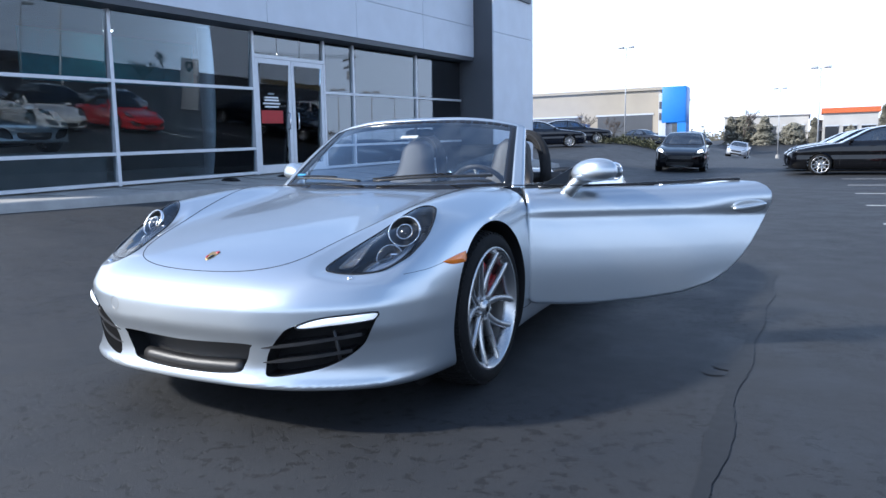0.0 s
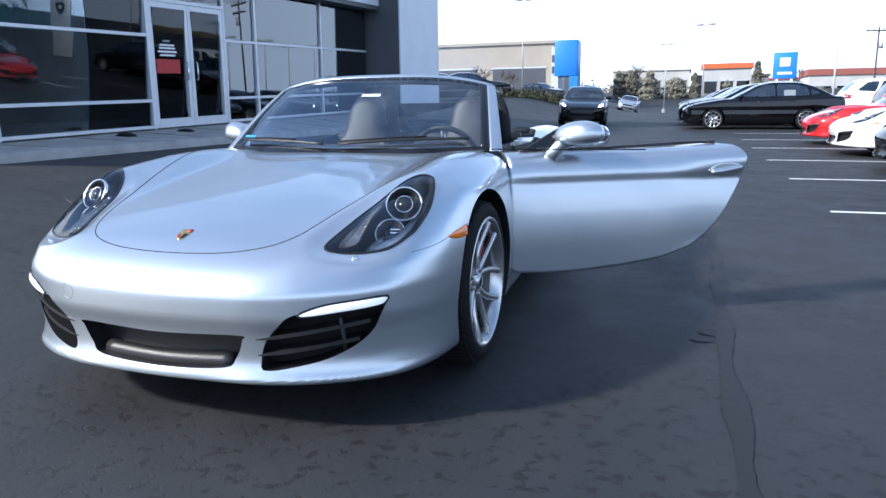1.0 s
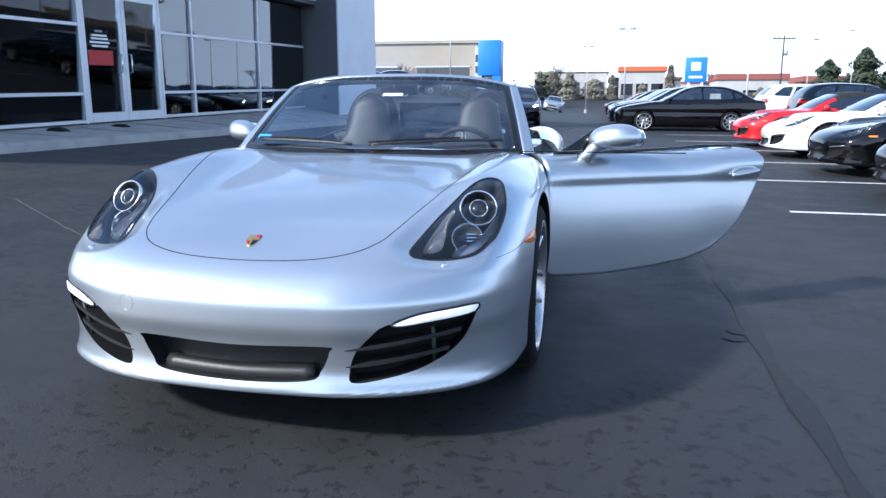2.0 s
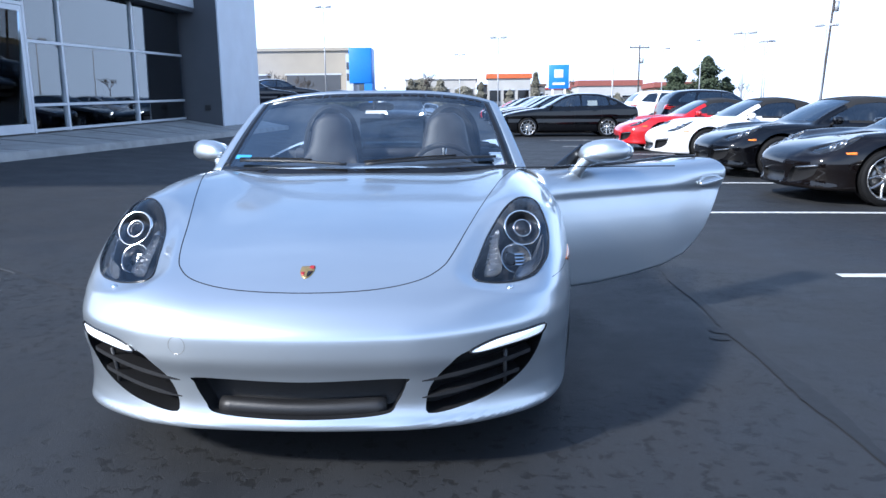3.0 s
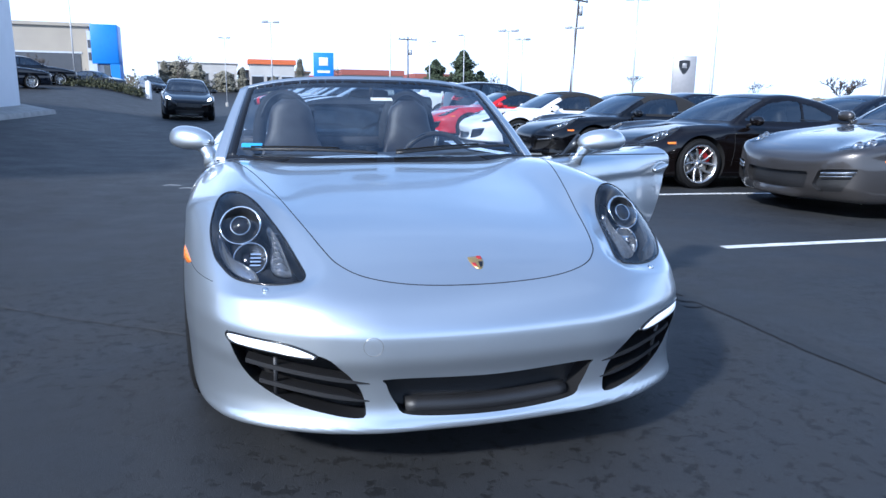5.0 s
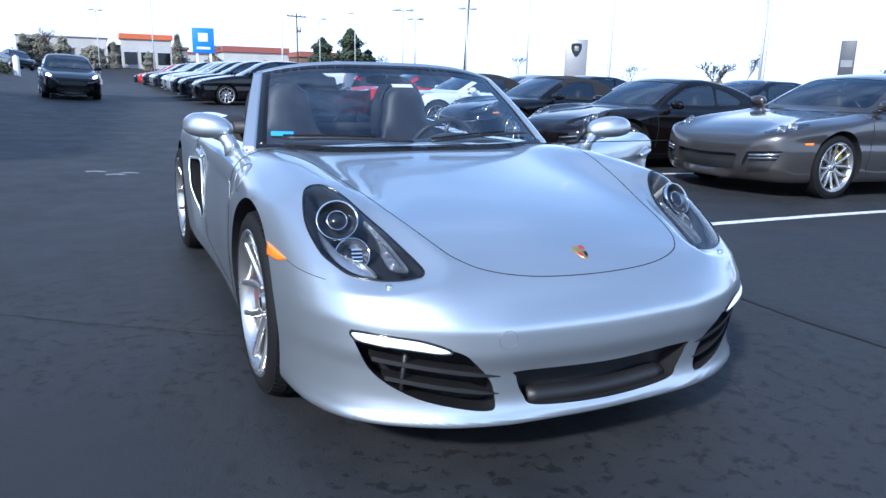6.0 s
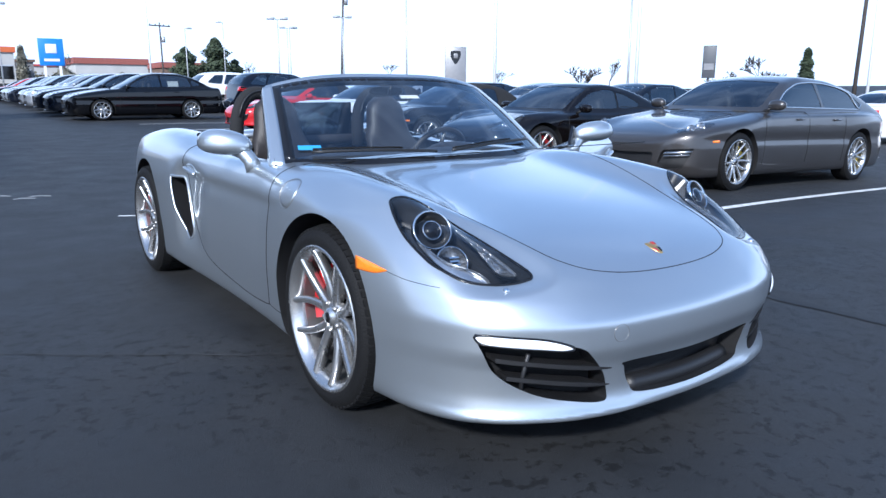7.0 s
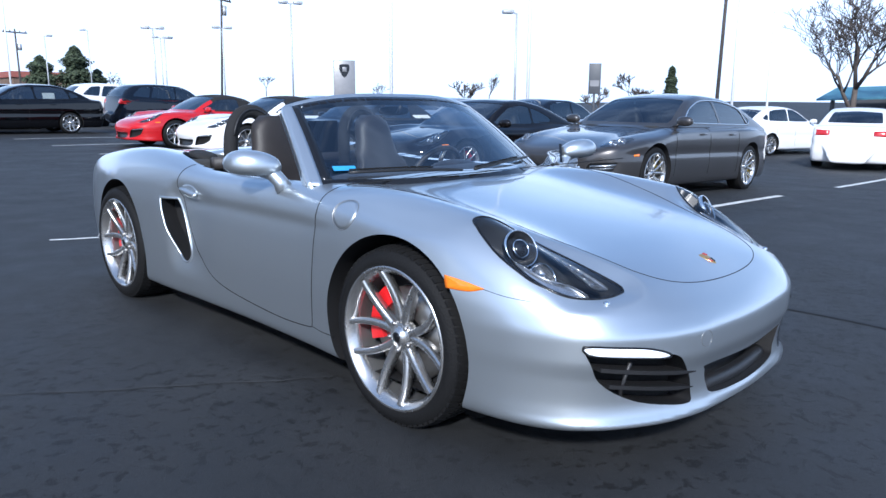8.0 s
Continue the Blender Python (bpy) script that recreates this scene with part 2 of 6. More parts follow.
class Shell:
    """A skin of quads where field(p) = 0, found along rays from a core to a box round it."""

    def __init__(self, field, xs, ys, zs, core):
        self.field = field
        self.mem = {}
        nx, ny, nz = len(xs) - 1, len(ys) - 1, len(zs) - 1
        ids, pts, faces = {}, [], []

        def vid(i, j, k):
            key = (i, j, k)
            if key not in ids:
                ids[key] = len(pts)
                pts.append((xs[i], ys[j], zs[k]))
            return ids[key]
        for j in range(ny):
            for i in range(nx):
                faces.append([vid(i, j, nz), vid(i + 1, j, nz), vid(i + 1, j + 1, nz), vid(i, j + 1, nz)])
            for k in range(nz):
                faces.append([vid(nx, j, k), vid(nx, j + 1, k), vid(nx, j + 1, k + 1), vid(nx, j, k + 1)])
                faces.append([vid(0, j, k), vid(0, j, k + 1), vid(0, j + 1, k + 1), vid(0, j + 1, k)])
        for i in range(nx):
            for k in range(nz):
                faces.append([vid(i, 0, k), vid(i + 1, 0, k), vid(i + 1, 0, k + 1), vid(i, 0, k + 1)])
                faces.append([vid(i, ny, k), vid(i, ny, k + 1), vid(i + 1, ny, k + 1), vid(i + 1, ny, k)])
        cage = np.array(pts, float)
        c = core(cage)
        self.v = self.root(c, cage)
        self.f = np.array(faces)

    def root(self, a, b, n=34):
        lo, hi = np.zeros(len(a)), np.ones(len(a))
        for _ in range(n):
            mid = (lo + hi) / 2
            inside = self.field(a + mid[:, None] * (b - a)) < 0
            lo, hi = np.where(inside, mid, lo), np.where(inside, hi, mid)
        return a + ((lo + hi) / 2)[:, None] * (b - a)

    def onto(self, q, axes, way):
        """Lays 2D points onto the skin along one way: axes are two unit vectors, way points outwards."""
        q = np.atleast_2d(q)
        axes, way = np.array(axes, float), np.array(way, float)
        base = q[:, :1] * axes[0] + q[:, 1:] * axes[1]
        depth = np.full(len(q), np.nan)
        far = float((self.v @ way).max()) + 0.03
        steps = np.arange(far, far - 2.4, -0.04)
        prev = self.field(base + steps[0] * way)
        lo = np.full(len(q), steps[-1])
        for s0, s1 in zip(steps[:-1], steps[1:]):
            cur = self.field(base + s1 * way)
            hit = np.isnan(depth) & (prev > 0) & (cur <= 0)
            depth[hit] = s0
            lo[hit] = s1
            prev = cur
        depth = np.where(np.isnan(depth), 0, depth)
        return self.root(base + lo[:, None] * way, base + depth[:, None] * way)

    def cut(self, poly, axes, way, facing=0.0, where=None):
        """Fits edges to an outline seen along way and takes the faces inside out of the skin; returns them as (points, faces)."""
        axes, way = np.array(axes, float), np.array(way, float)
        v, f = self.v, self.f
        q = v @ axes.T
        nrm = np.cross(v[f[:, 2]] - v[f[:, 0]], v[f[:, 3]] - v[f[:, 1]])
        nrm /= np.linalg.norm(nrm, axis=1)[:, None] + 1e-12
        face_ok = (nrm @ way) > facing
        if where is not None:
            face_ok &= where(v[f].mean(1))
        use = np.zeros(len(v), bool)
        use[f[face_ok].ravel()] = True
        idx = np.where(use)[0]
        lo, hi = poly.min(0) - 0.15, poly.max(0) + 0.15
        idx = idx[((q[idx] > lo) & (q[idx] < hi)).all(1)]
        d, near = np.full(len(v), 1.0), np.zeros((len(v), 2))
        d[idx], near[idx] = outline(poly, q[idx])
        ff = f[face_ok]
        snap = np.zeros(len(v), bool)
        for a, b in ((0, 1), (1, 2), (2, 3), (3, 0), (0, 2), (1, 3)):
            i, j = ff[:, a], ff[:, b]
            cross = (d[i] < 0) != (d[j] < 0)
            pick = np.where(np.abs(d[i]) < np.abs(d[j]), i, j)[cross]
            snap[pick] = True
        s = np.where(snap)[0]
        if len(s):
            depth = v[s] @ way
            moved = near[s][:, :1] * axes[0] + near[s][:, 1:] * axes[1]
            self.v[s] = self.root(moved + (depth - 0.08)[:, None] * way, moved + (depth + 0.08)[:, None] * way)
            d[s] = 0
        inner = face_ok & (d[f] <= 1e-9).all(1) & (d[f] < 0).any(1)
        mixed = face_ok & (d[f] <= 1e-9).all(1) & ~(d[f] < 0).any(1)
        if mixed.any():
            cq = (self.v[f[mixed]].mean(1)) @ axes.T
            cd, _ = outline(poly, cq)
            k = np.where(mixed)[0]
            inner[k] = cd < 0
        out = self.sub(f[inner])
        self.f = f[~inner]
        return out

    def sub(self, f):
        ids = np.unique(f)
        back = np.zeros(len(self.v), int)
        back[ids] = np.arange(len(ids))
        return self.v[ids].copy(), back[f]

    def normals(self, p, e=0.002):
        g = np.stack([self.field(p + e * np.eye(3)[i]) - self.field(p - e * np.eye(3)[i]) for i in range(3)], 1)
        return g / (np.linalg.norm(g, axis=1)[:, None] + 1e-12)

    def mesh(self):
        return self.sub(self.f)


def data(piece, push=None, m=None):
    """(points, faces) as from_pydata takes them; push: metres along given normals; m: a matrix."""
    p, f = piece
    p = np.array(p, float)
    if push is not None:
        p = p + push
    if m is not None:
        mm = np.array(m)
        p = p @ mm[:3, :3].T + mm[:3, 3]
    return p.tolist(), [], [list(map(int, q)) for q in f]


def thick(piece, inward):
    """A skin given an inner side and rims: inward is a vector for each point."""
    p, f = np.array(piece[0]), np.array(piece[1])
    n = len(p)
    edges = {}
    for q in f:
        for a, b in zip(q, np.roll(q, -1)):
            key = (min(a, b), max(a, b))
            edges[key] = None if key in edges else (a, b)
    faces = f.tolist() + [[n + i for i in q[::-1]] for q in f.tolist()]
    faces += [[e[1], e[0], n + e[0], n + e[1]] for e in edges.values() if e]
    return np.vstack([p, p + inward]), faces


def rim(piece, inward):
    """Only the walls of a hole: the outline of a piece taken out, run inwards."""
    p, f = np.array(piece[0]), np.array(piece[1])
    edges = {}
    for q in f:
        for a, b in zip(q, np.roll(q, -1)):
            key = (min(a, b), max(a, b))
            edges[key] = None if key in edges else (a, b)
    n = len(p)
    return np.vstack([p, p + inward]), [[e[0], e[1], n + e[1], n + e[0]] for e in edges.values() if e]


def tube(points, r, sides=6, closed=False):
    """A round bar along points, as (points, [], faces)."""
    p = np.array(points, float)
    n = len(p)
    t = np.roll(p, -1, 0) - np.roll(p, 1, 0)
    if not closed:
        t[0], t[-1] = p[1] - p[0], p[-1] - p[-2]
    t /= np.linalg.norm(t, axis=1)[:, None] + 1e-12
    r = np.broadcast_to(np.asarray(r, float), (n,))
    up = np.array((0.0, 0, 1)) if abs(t[0][2]) < 0.9 else np.array((1.0, 0, 0))
    vs, fs = [], []
    for i in range(n):
        a = np.cross(t[i], up)
        a /= np.linalg.norm(a) + 1e-12
        b = np.cross(a, t[i])
        up = b
        for s in range(sides):
            w = 2 * math.pi * s / sides
            vs.append(p[i] + r[i] * (math.cos(w) * a + math.sin(w) * b))
    for i in range(n if closed else n - 1):
        for s in range(sides):
            j = (i + 1) % n
            fs.append([i * sides + s, i * sides + (s + 1) % sides, j * sides + (s + 1) % sides, j * sides + s])
    if not closed:
        fs.append(list(range(sides))[::-1])
        fs.append([(n - 1) * sides + s for s in range(sides)])
    return [list(map(float, q)) for q in vs], [], fs


def lathe(profile, n=48, axis="x", closed=False):
    """A body of revolution: profile of (along, radius) pairs round the axis."""
    vs, fs = [], []
    for a, r in profile:
        for s in range(n):
            w = 2 * math.pi * s / n
            c, d = r * math.cos(w), r * math.sin(w)
            vs.append({"x": (a, c, d), "y": (c, a, d), "z": (c, d, a)}[axis])
    m = len(profile)
    for i in range(m if closed else m - 1):
        for s in range(n):
            j = (i + 1) % m
            fs.append([i * n + s, i * n + (s + 1) % n, j * n + (s + 1) % n, j * n + s])
    return vs, [], fs


def fuse(*pieces):
    vs, fs = [], []
    for p in pieces:
        o = len(vs)
        vs += [tuple(q) for q in p[0]]
        fs += [[o + i for i in q] for q in p[-1]]
    return vs, [], fs


def moved(piece, m):
    mm = np.array(m)
    p = np.array(piece[0], float) @ mm[:3, :3].T + mm[:3, 3]
    return p.tolist(), [], piece[-1]


def box(x0, x1, y0, y1, z0, z1, bevel=0.0):
    bm = bmesh.new()
    bmesh.ops.create_cube(bm, size=1.0)
    for v in bm.verts:
        v.co = Vector(((x0 + x1) / 2 + v.co.x * (x1 - x0), (y0 + y1) / 2 + v.co.y * (y1 - y0), (z0 + z1) / 2 + v.co.z * (z1 - z0)))
    if bevel:
        bmesh.ops.bevel(bm, geom=bm.edges[:], offset=bevel, segments=2, affect="EDGES", profile=0.5)
    return bm


def block(x0, x1, y0, y1, z0, z1, bevel=0.0):
    """A box as (points, [], faces)."""
    bm = box(x0, x1, y0, y1, z0, z1, bevel)
    bm.verts.index_update()
    out = [tuple(v.co) for v in bm.verts], [], [[v.index for v in f.verts] for f in bm.faces]
    bm.free()
    return out


def ellipsoid(c, r, n=16, m=10, power=2.0):
    """A rounded lump; power above 2 squares it off."""
    vs, fs = [], []
    sp = lambda x: math.copysign(abs(x) ** (2 / power), x)
    for i in range(m + 1):
        ph = math.pi * i / m - math.pi / 2
        for s in range(n):
            th = 2 * math.pi * s / n
            vs.append((c[0] + r[0] * sp(math.cos(ph)) * sp(math.cos(th)), c[1] + r[1] * sp(math.cos(ph)) * sp(math.sin(th)), c[2] + r[2] * sp(math.sin(ph))))
    for i in range(m):
        for s in range(n):
            fs.append([i * n + s, i * n + (s + 1) % n, (i + 1) * n + (s + 1) % n, (i + 1) * n + s])
    return vs, [], fs


X, Y, Z = (1, 0, 0), (0, 1, 0), (0, 0, 1)
SIDE_R = dict(axes=((0, 1, 0), (0, 0, 1)), way=(-1, 0, 0))
SIDE_L = dict(axes=((0, 1, 0), (0, 0, 1)), way=(1, 0, 0))
FRONT = dict(axes=((1, 0, 0), (0, 0, 1)), way=(0, -1, 0))
BACK = dict(axes=((1, 0, 0), (0, 0, 1)), way=(0, 1, 0))
TOP = dict(axes=((1, 0, 0), (0, 1, 0)), way=(0, 0, 1))

# ---- the silver roadster: its skin ----
zc_ = curve((-1.2, 0.30), (-0.95, 0.50), (-0.85, 0.570), (-0.757, 0.618), (-0.5, 0.695), (0.0, 0.775), (0.45, 0.828), (0.8, 0.85), (1.6, 0.86), (2.2, 0.875), (2.9, 0.845), (3.25, 0.79), (3.6, 0.60))
hump_ = curve((-1.2, -0.02), (-0.75, -0.02), (-0.6, 0.018), (-0.45, 0.052), (-0.25, 0.080), (0.0, 0.074), (0.3, 0.052), (0.6, 0.02), (1.4, 0.0), (2.0, 0.04), (2.35, 0.055), (3.0, 0.025), (3.4, 0.0))
wide_ = curve((-1.0, 0.70), (-0.8, 0.78), (-0.6, 0.835), (-0.4, 0.862), (-0.2, 0.878), (0.0, 0.885), (0.3, 0.878), (0.6, 0.862), (1.1, 0.852), (1.5, 0.856), (2.0, 0.868), (2.475, 0.866), (2.8, 0.832), (3.2, 0.74), (3.6, 0.57))
tumble_ = curve((0.05, 0.05), (0.16, 0.022), (0.30, 0.008), (0.45, 0.0), (0.60, 0.004), (0.72, 0.022), (0.80, 0.050), (0.88, 0.100), (1.0, 0.20))
plan_ = curve((-0.30, 0.016), (0.0, 0.0), (0.30, 0.016), (0.45, 0.05), (0.60, 0.122), (0.735, 0.235), (0.82, 0.40), (0.90, 0.75))
nose_ = curve((0.10, 0.075), (0.155, 0.035), (0.185, 0.0), (0.21, 0.018), (0.26, 0.030), (0.33, 0.022), (0.40, 0.0), (0.46, 0.0), (0.52, 0.03), (0.58, 0.085), (0.64, 0.17), (0.75, 0.36))


# outline of a headlamp seen from ahead and above: x, and a height along the slope
LAMP_WAY = np.array((0.0, -0.62, 0.785))
LAMP_AXES = ((1, 0, 0), (0, 0.785, 0.62))
LAMP = [(0.738, 0.258), (0.768, 0.12), (0.760, -0.01), (0.738, -0.08), (0.702, -0.142), (0.640, -0.185), (0.575, -0.206), (0.523, -0.208, 1),
        (0.508, -0.18), (0.527, -0.09), (0.562, 0.055), (0.605, 0.17), (0.645, 0.238), (0.692, 0.275)]
dish_x, dish_q = np.arange(0.38, 0.9201, 0.006), np.arange(-0.36, 0.4201, 0.006)
dish_d = outline(loop2(LAMP), np.stack(np.meshgrid(dish_x, dish_q), -1).reshape(-1, 2))[0].reshape(len(dish_q), len(dish_x))


def lamp_dish(x, y, z):
    """How deep the headlamp lies in the skin, with a chamfer round its inner and lower edges."""
    q = 0.785 * y + 0.62 * z
    fx = np.clip((x - dish_x[0]) / 0.006, 0, len(dish_x) - 1.001)
    fq = np.clip((q - dish_q[0]) / 0.006, 0, len(dish_q) - 1.001)
    i, j = fx.astype(int), fq.astype(int)
    u, v = fx - i, fq - j
    d = (dish_d[j, i] * (1 - u) + dish_d[j, i + 1] * u) * (1 - v) + (dish_d[j + 1, i] * (1 - u) + dish_d[j + 1, i + 1] * u) * v
    ease = lambda a: np.clip(a, 0, 1) ** 2 * (3 - 2 * np.clip(a, 0, 1))
    side = ease(((0.78 - x) * 0.75 + (0.26 - q) * 0.35 - 0.04) / 0.20)
    rim_ = np.clip(1 - d / 0.062, 0, 1)
    return 0.026 * side * (0.65 * rim_ + 0.35 * ease(rim_)) * ease((z - 0.46) / 0.06) * (y < 0.15)


def hero_field(p):
    x, y, z = np.abs(p[:, 0]), p[:, 1], p[:, 2]
    top = zc_(y) - 0.06 * x ** 2 + hump_(y) * np.exp(-((x - 0.685) / 0.15) ** 2) - 0.30 * np.clip(x - 0.70, 0, 1) ** 2
    crease = 0.013 * np.exp(-((z - 0.695) / 0.13) ** 2) * np.clip((y - 0.3) / 0.3, 0, 1) * np.clip((1.9 - y) / 0.3, 0, 1)
    smooth = lambda a: np.clip(a, 0, 1) ** 2 * (3 - 2 * np.clip(a, 0, 1))
    channel = 0.036 * smooth((y - 1.25) / 0.42) * (1 - smooth((y - 1.70) / 0.11)) * smooth((z - 0.26) / 0.14) * (1 - smooth((z - 0.66) / 0.12))
    side = wide_(y) - tumble_(z) - crease / (1 + np.exp(np.clip((z - 0.695) / 0.007, -50, 50))) - channel
    front = -0.955 + plan_(x) + nose_(z)
    rear = 3.40 - 0.35 * x ** 2.5 - 0.5 * np.clip(0.55 - z, 0, 1) ** 2 - 0.3 * np.clip(z - 0.72, 0, 1)
    low = 0.150 + 0.02 * np.clip(-y - 0.3, 0, 1)
    return smax(0.018, z - top, (x - side) * 0.95, (front - y) * 0.9, y - rear, low - z) + lamp_dish(x, y, z)


ys = np.concatenate([np.linspace(-1.2, 0.6, 116), np.linspace(0.62, 3.7, 124)])
hero = Shell(hero_field, np.linspace(-1.05, 1.05, 117), ys, np.linspace(-0.45, 1.08, 84),
             lambda c: np.stack([c[:, 0] * 0.62, np.interp(c[:, 1], (-1.2, 3.7), (-0.62, 3.05)), 0.44 + (c[:, 2] - 0.5) * 0.22], 1))

HUB_X, HUB_Z, TYRE_R, WB = 0.748, 0.332, 0.333, 2.475
car = thing("roadster", "silver metallic two-seat roadster with its roof down, one door wide open", "car")


def circle2(cy, cz, r, n=72):
    a = np.linspace(0, 2 * math.pi, n, endpoint=False)
    return np.stack([cy + r * np.cos(a), cz + r * np.sin(a)], 1)


# wheel openings
for side in (SIDE_R, SIDE_L):
    s = side["way"][0]
    for cy, r in ((0.0, 0.372), (WB, 0.378)):
        hole = hero.cut(circle2(cy, HUB_Z + 0.005, r), **side, facing=0.1)
        part("arch_liner", data(rim(hole, np.array((-0.22 * s, 0, 0)))), PLASTIC, car)
        # flat disc shuts the arch; the shade in its depth is its near-black colour
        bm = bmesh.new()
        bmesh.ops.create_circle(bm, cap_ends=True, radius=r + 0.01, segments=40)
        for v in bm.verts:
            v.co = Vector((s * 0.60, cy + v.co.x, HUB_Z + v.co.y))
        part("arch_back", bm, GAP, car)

# front openings
GRILLE = loop2([(-0.298, 0.336), (0.0, 0.328), (0.298, 0.336), (0.312, 0.318), (0.285, 0.258), (0.24, 0.224), (0.0, 0.212), (-0.24, 0.224), (-0.285, 0.258), (-0.312, 0.318)])
hole = hero.cut(GRILLE, **FRONT)
part("grille_wall", data(rim(hole, np.array((0, 0.09, 0)))), PLASTIC, car)
part("grille", data(hole, np.array((0, 0.075, 0))), PLASTIC, car, "black plastic centre air intake")
INTAKE = [(0.735, 0.452, 1), (0.60, 0.432), (0.485, 0.408), (0.44, 0.375), (0.385, 0.31), (0.368, 0.240), (0.385, 0.222), (0.46, 0.230), (0.585, 0.262), (0.685, 0.333)]
for s in (1, -1):
    hole = hero.cut(loop2([(s * q[0], *q[1:]) for q in INTAKE][::s]), **FRONT, facing=-0.15)
    intake = part("side_intake", data(rim(hole, np.array((-0.02 * s, 0.10, 0)))), PLASTIC, car, "black side air intake")
    part("intake_mesh", data(hole, np.array((-0.02 * s, 0.085, 0))), GAP, intake)

# headlamps
def lampq(x, y, z):
    return (x, 0.785 * y + 0.62 * z)


lamp_skins = []
for s in (1, -1):
    hole = hero.cut(loop2([(s * q[0], *q[1:]) for q in LAMP][::s]), axes=LAMP_AXES, way=LAMP_WAY, facing=-0.3, where=lambda c: c[:, 1] < 0.1)
    lamp_skins.append((s, hole))

# bonnet, doors, cockpit opening
HOOD = [(0.0, -0.842), (0.20, -0.828), (0.335, -0.788), (0.405, -0.725), (0.445, -0.63), (0.508, -0.38), (0.608, 0.0), (0.670, 0.25), (0.70, 0.45, 1), (0.0, 0.58)]
HOOD = loop2(HOOD + [(-a[0], *a[1:]) for a in HOOD[-2:0:-1]])
hood = hero.cut(HOOD, **TOP, facing=0.2)
DOOR = loop2([(0.475, 0.86, 1), (0.47, 0.55), (0.50, 0.26, 1), (0.80, 0.245), (1.25, 0.290), (1.49, 0.40), (1.60, 0.525), (1.655, 0.615), (1.705, 0.70), (1.71, 0.79), (1.66, 0.88, 1), (1.0, 0.92)], 300)
door_r = hero.cut(DOOR, **SIDE_R, facing=0.15)
door_l = hero.cut(DOOR, **SIDE_L, facing=0.15)
COCKPIT = [(0.0, 0.60), (0.5, 0.62), (0.70, 0.66, 1), (0.745, 1.0), (0.745, 1.40), (0.70, 1.78), (0.64, 2.02), (0.45, 2.16), (0.0, 2.20)]
COCKPIT = loop2(COCKPIT + [(-a[0], *a[1:]) for a in COCKPIT[-2:0:-1]])
cockpit = hero.cut(COCKPIT, **TOP, facing=0.2)
SCOOP = loop2([(1.865, 0.665, 1), (1.735, 0.668, 1), (1.68, 0.60), (1.62, 0.485), (1.60, 0.40), (1.635, 0.347), (1.71, 0.365), (1.775, 0.465), (1.84, 0.58)])
scoop_edges = []
for side in (SIDE_R, SIDE_L):
    s = side["way"][0]
    hole = hero.cut(SCOOP, **side)
    scoop_edges.append((s, hole))
    scoop = part("side_scoop", data(rim(hole, np.array((-0.11 * s, 0.02, 0)))), PLASTIC, car, "black-meshed side air scoop")
    part("scoop_mesh", data(hole, np.array((-0.085 * s, 0.03, 0))), GAP, scoop)

part("body", data(hero.mesh()), SILVER, car)
part("hood", data(hood), SILVER, car)
part("door", data(door_r), SILVER, car)
# the open door turns about its front edge
HINGE = Vector((0.83, 0.455, 0))
OPEN = Matrix.Translation(HINGE) @ Matrix.Rotation(radians(-59), 4, "Z") @ Matrix.Translation(-HINGE)
cy_ = np.concatenate([np.linspace(0.475, 1.55, 56), np.linspace(1.565, 1.708, 18)])
lo_ = np.interp(cy_, (0.475, 0.50, 0.65, 0.80, 1.05, 1.25, 1.40, 1.49, 1.56, 1.61, 1.655, 1.69, 1.708), (0.285, 0.262, 0.252, 0.250, 0.266, 0.293, 0.340, 0.395, 0.462, 0.530, 0.605, 0.67, 0.735))
hi_ = np.interp(cy_, (0.475, 1.40, 1.60, 1.66, 1.69, 1.708), (0.818, 0.824, 0.837, 0.832, 0.812, 0.785))
k_ = 44
dq = np.stack([np.repeat(cy_, k_), (lo_[:, None] + (hi_ - lo_)[:, None] * np.linspace(0, 1, k_)).ravel()], 1)
door_open = (hero.onto(dq, SIDE_L["axes"], SIDE_L["way"]), np.array([[i * k_ + j, (i + 1) * k_ + j, (i + 1) * k_ + j + 1, i * k_ + j + 1] for i in range(len(cy_) - 1) for j in range(k_ - 1)]))
part("door", data(thick(door_open, np.array((-0.085, 0, 0))), m=OPEN), SILVER, car, "silver door standing wide open")


def on_front(pts, lift=0.0):
    p = hero.onto(np.array(pts, float), FRONT["axes"], FRONT["way"])
    return p + hero.normals(p) * lift


def on_top(pts, lift=0.0):
    p = hero.onto(np.array(pts, float), TOP["axes"], TOP["way"])
    return p + hero.normals(p) * lift


def on_side(pts, s, lift=0.0):
    sd = SIDE_L if s > 0 else SIDE_R
    p = hero.onto(np.array(pts, float), sd["axes"], sd["way"])
    return p + hero.normals(p) * lift


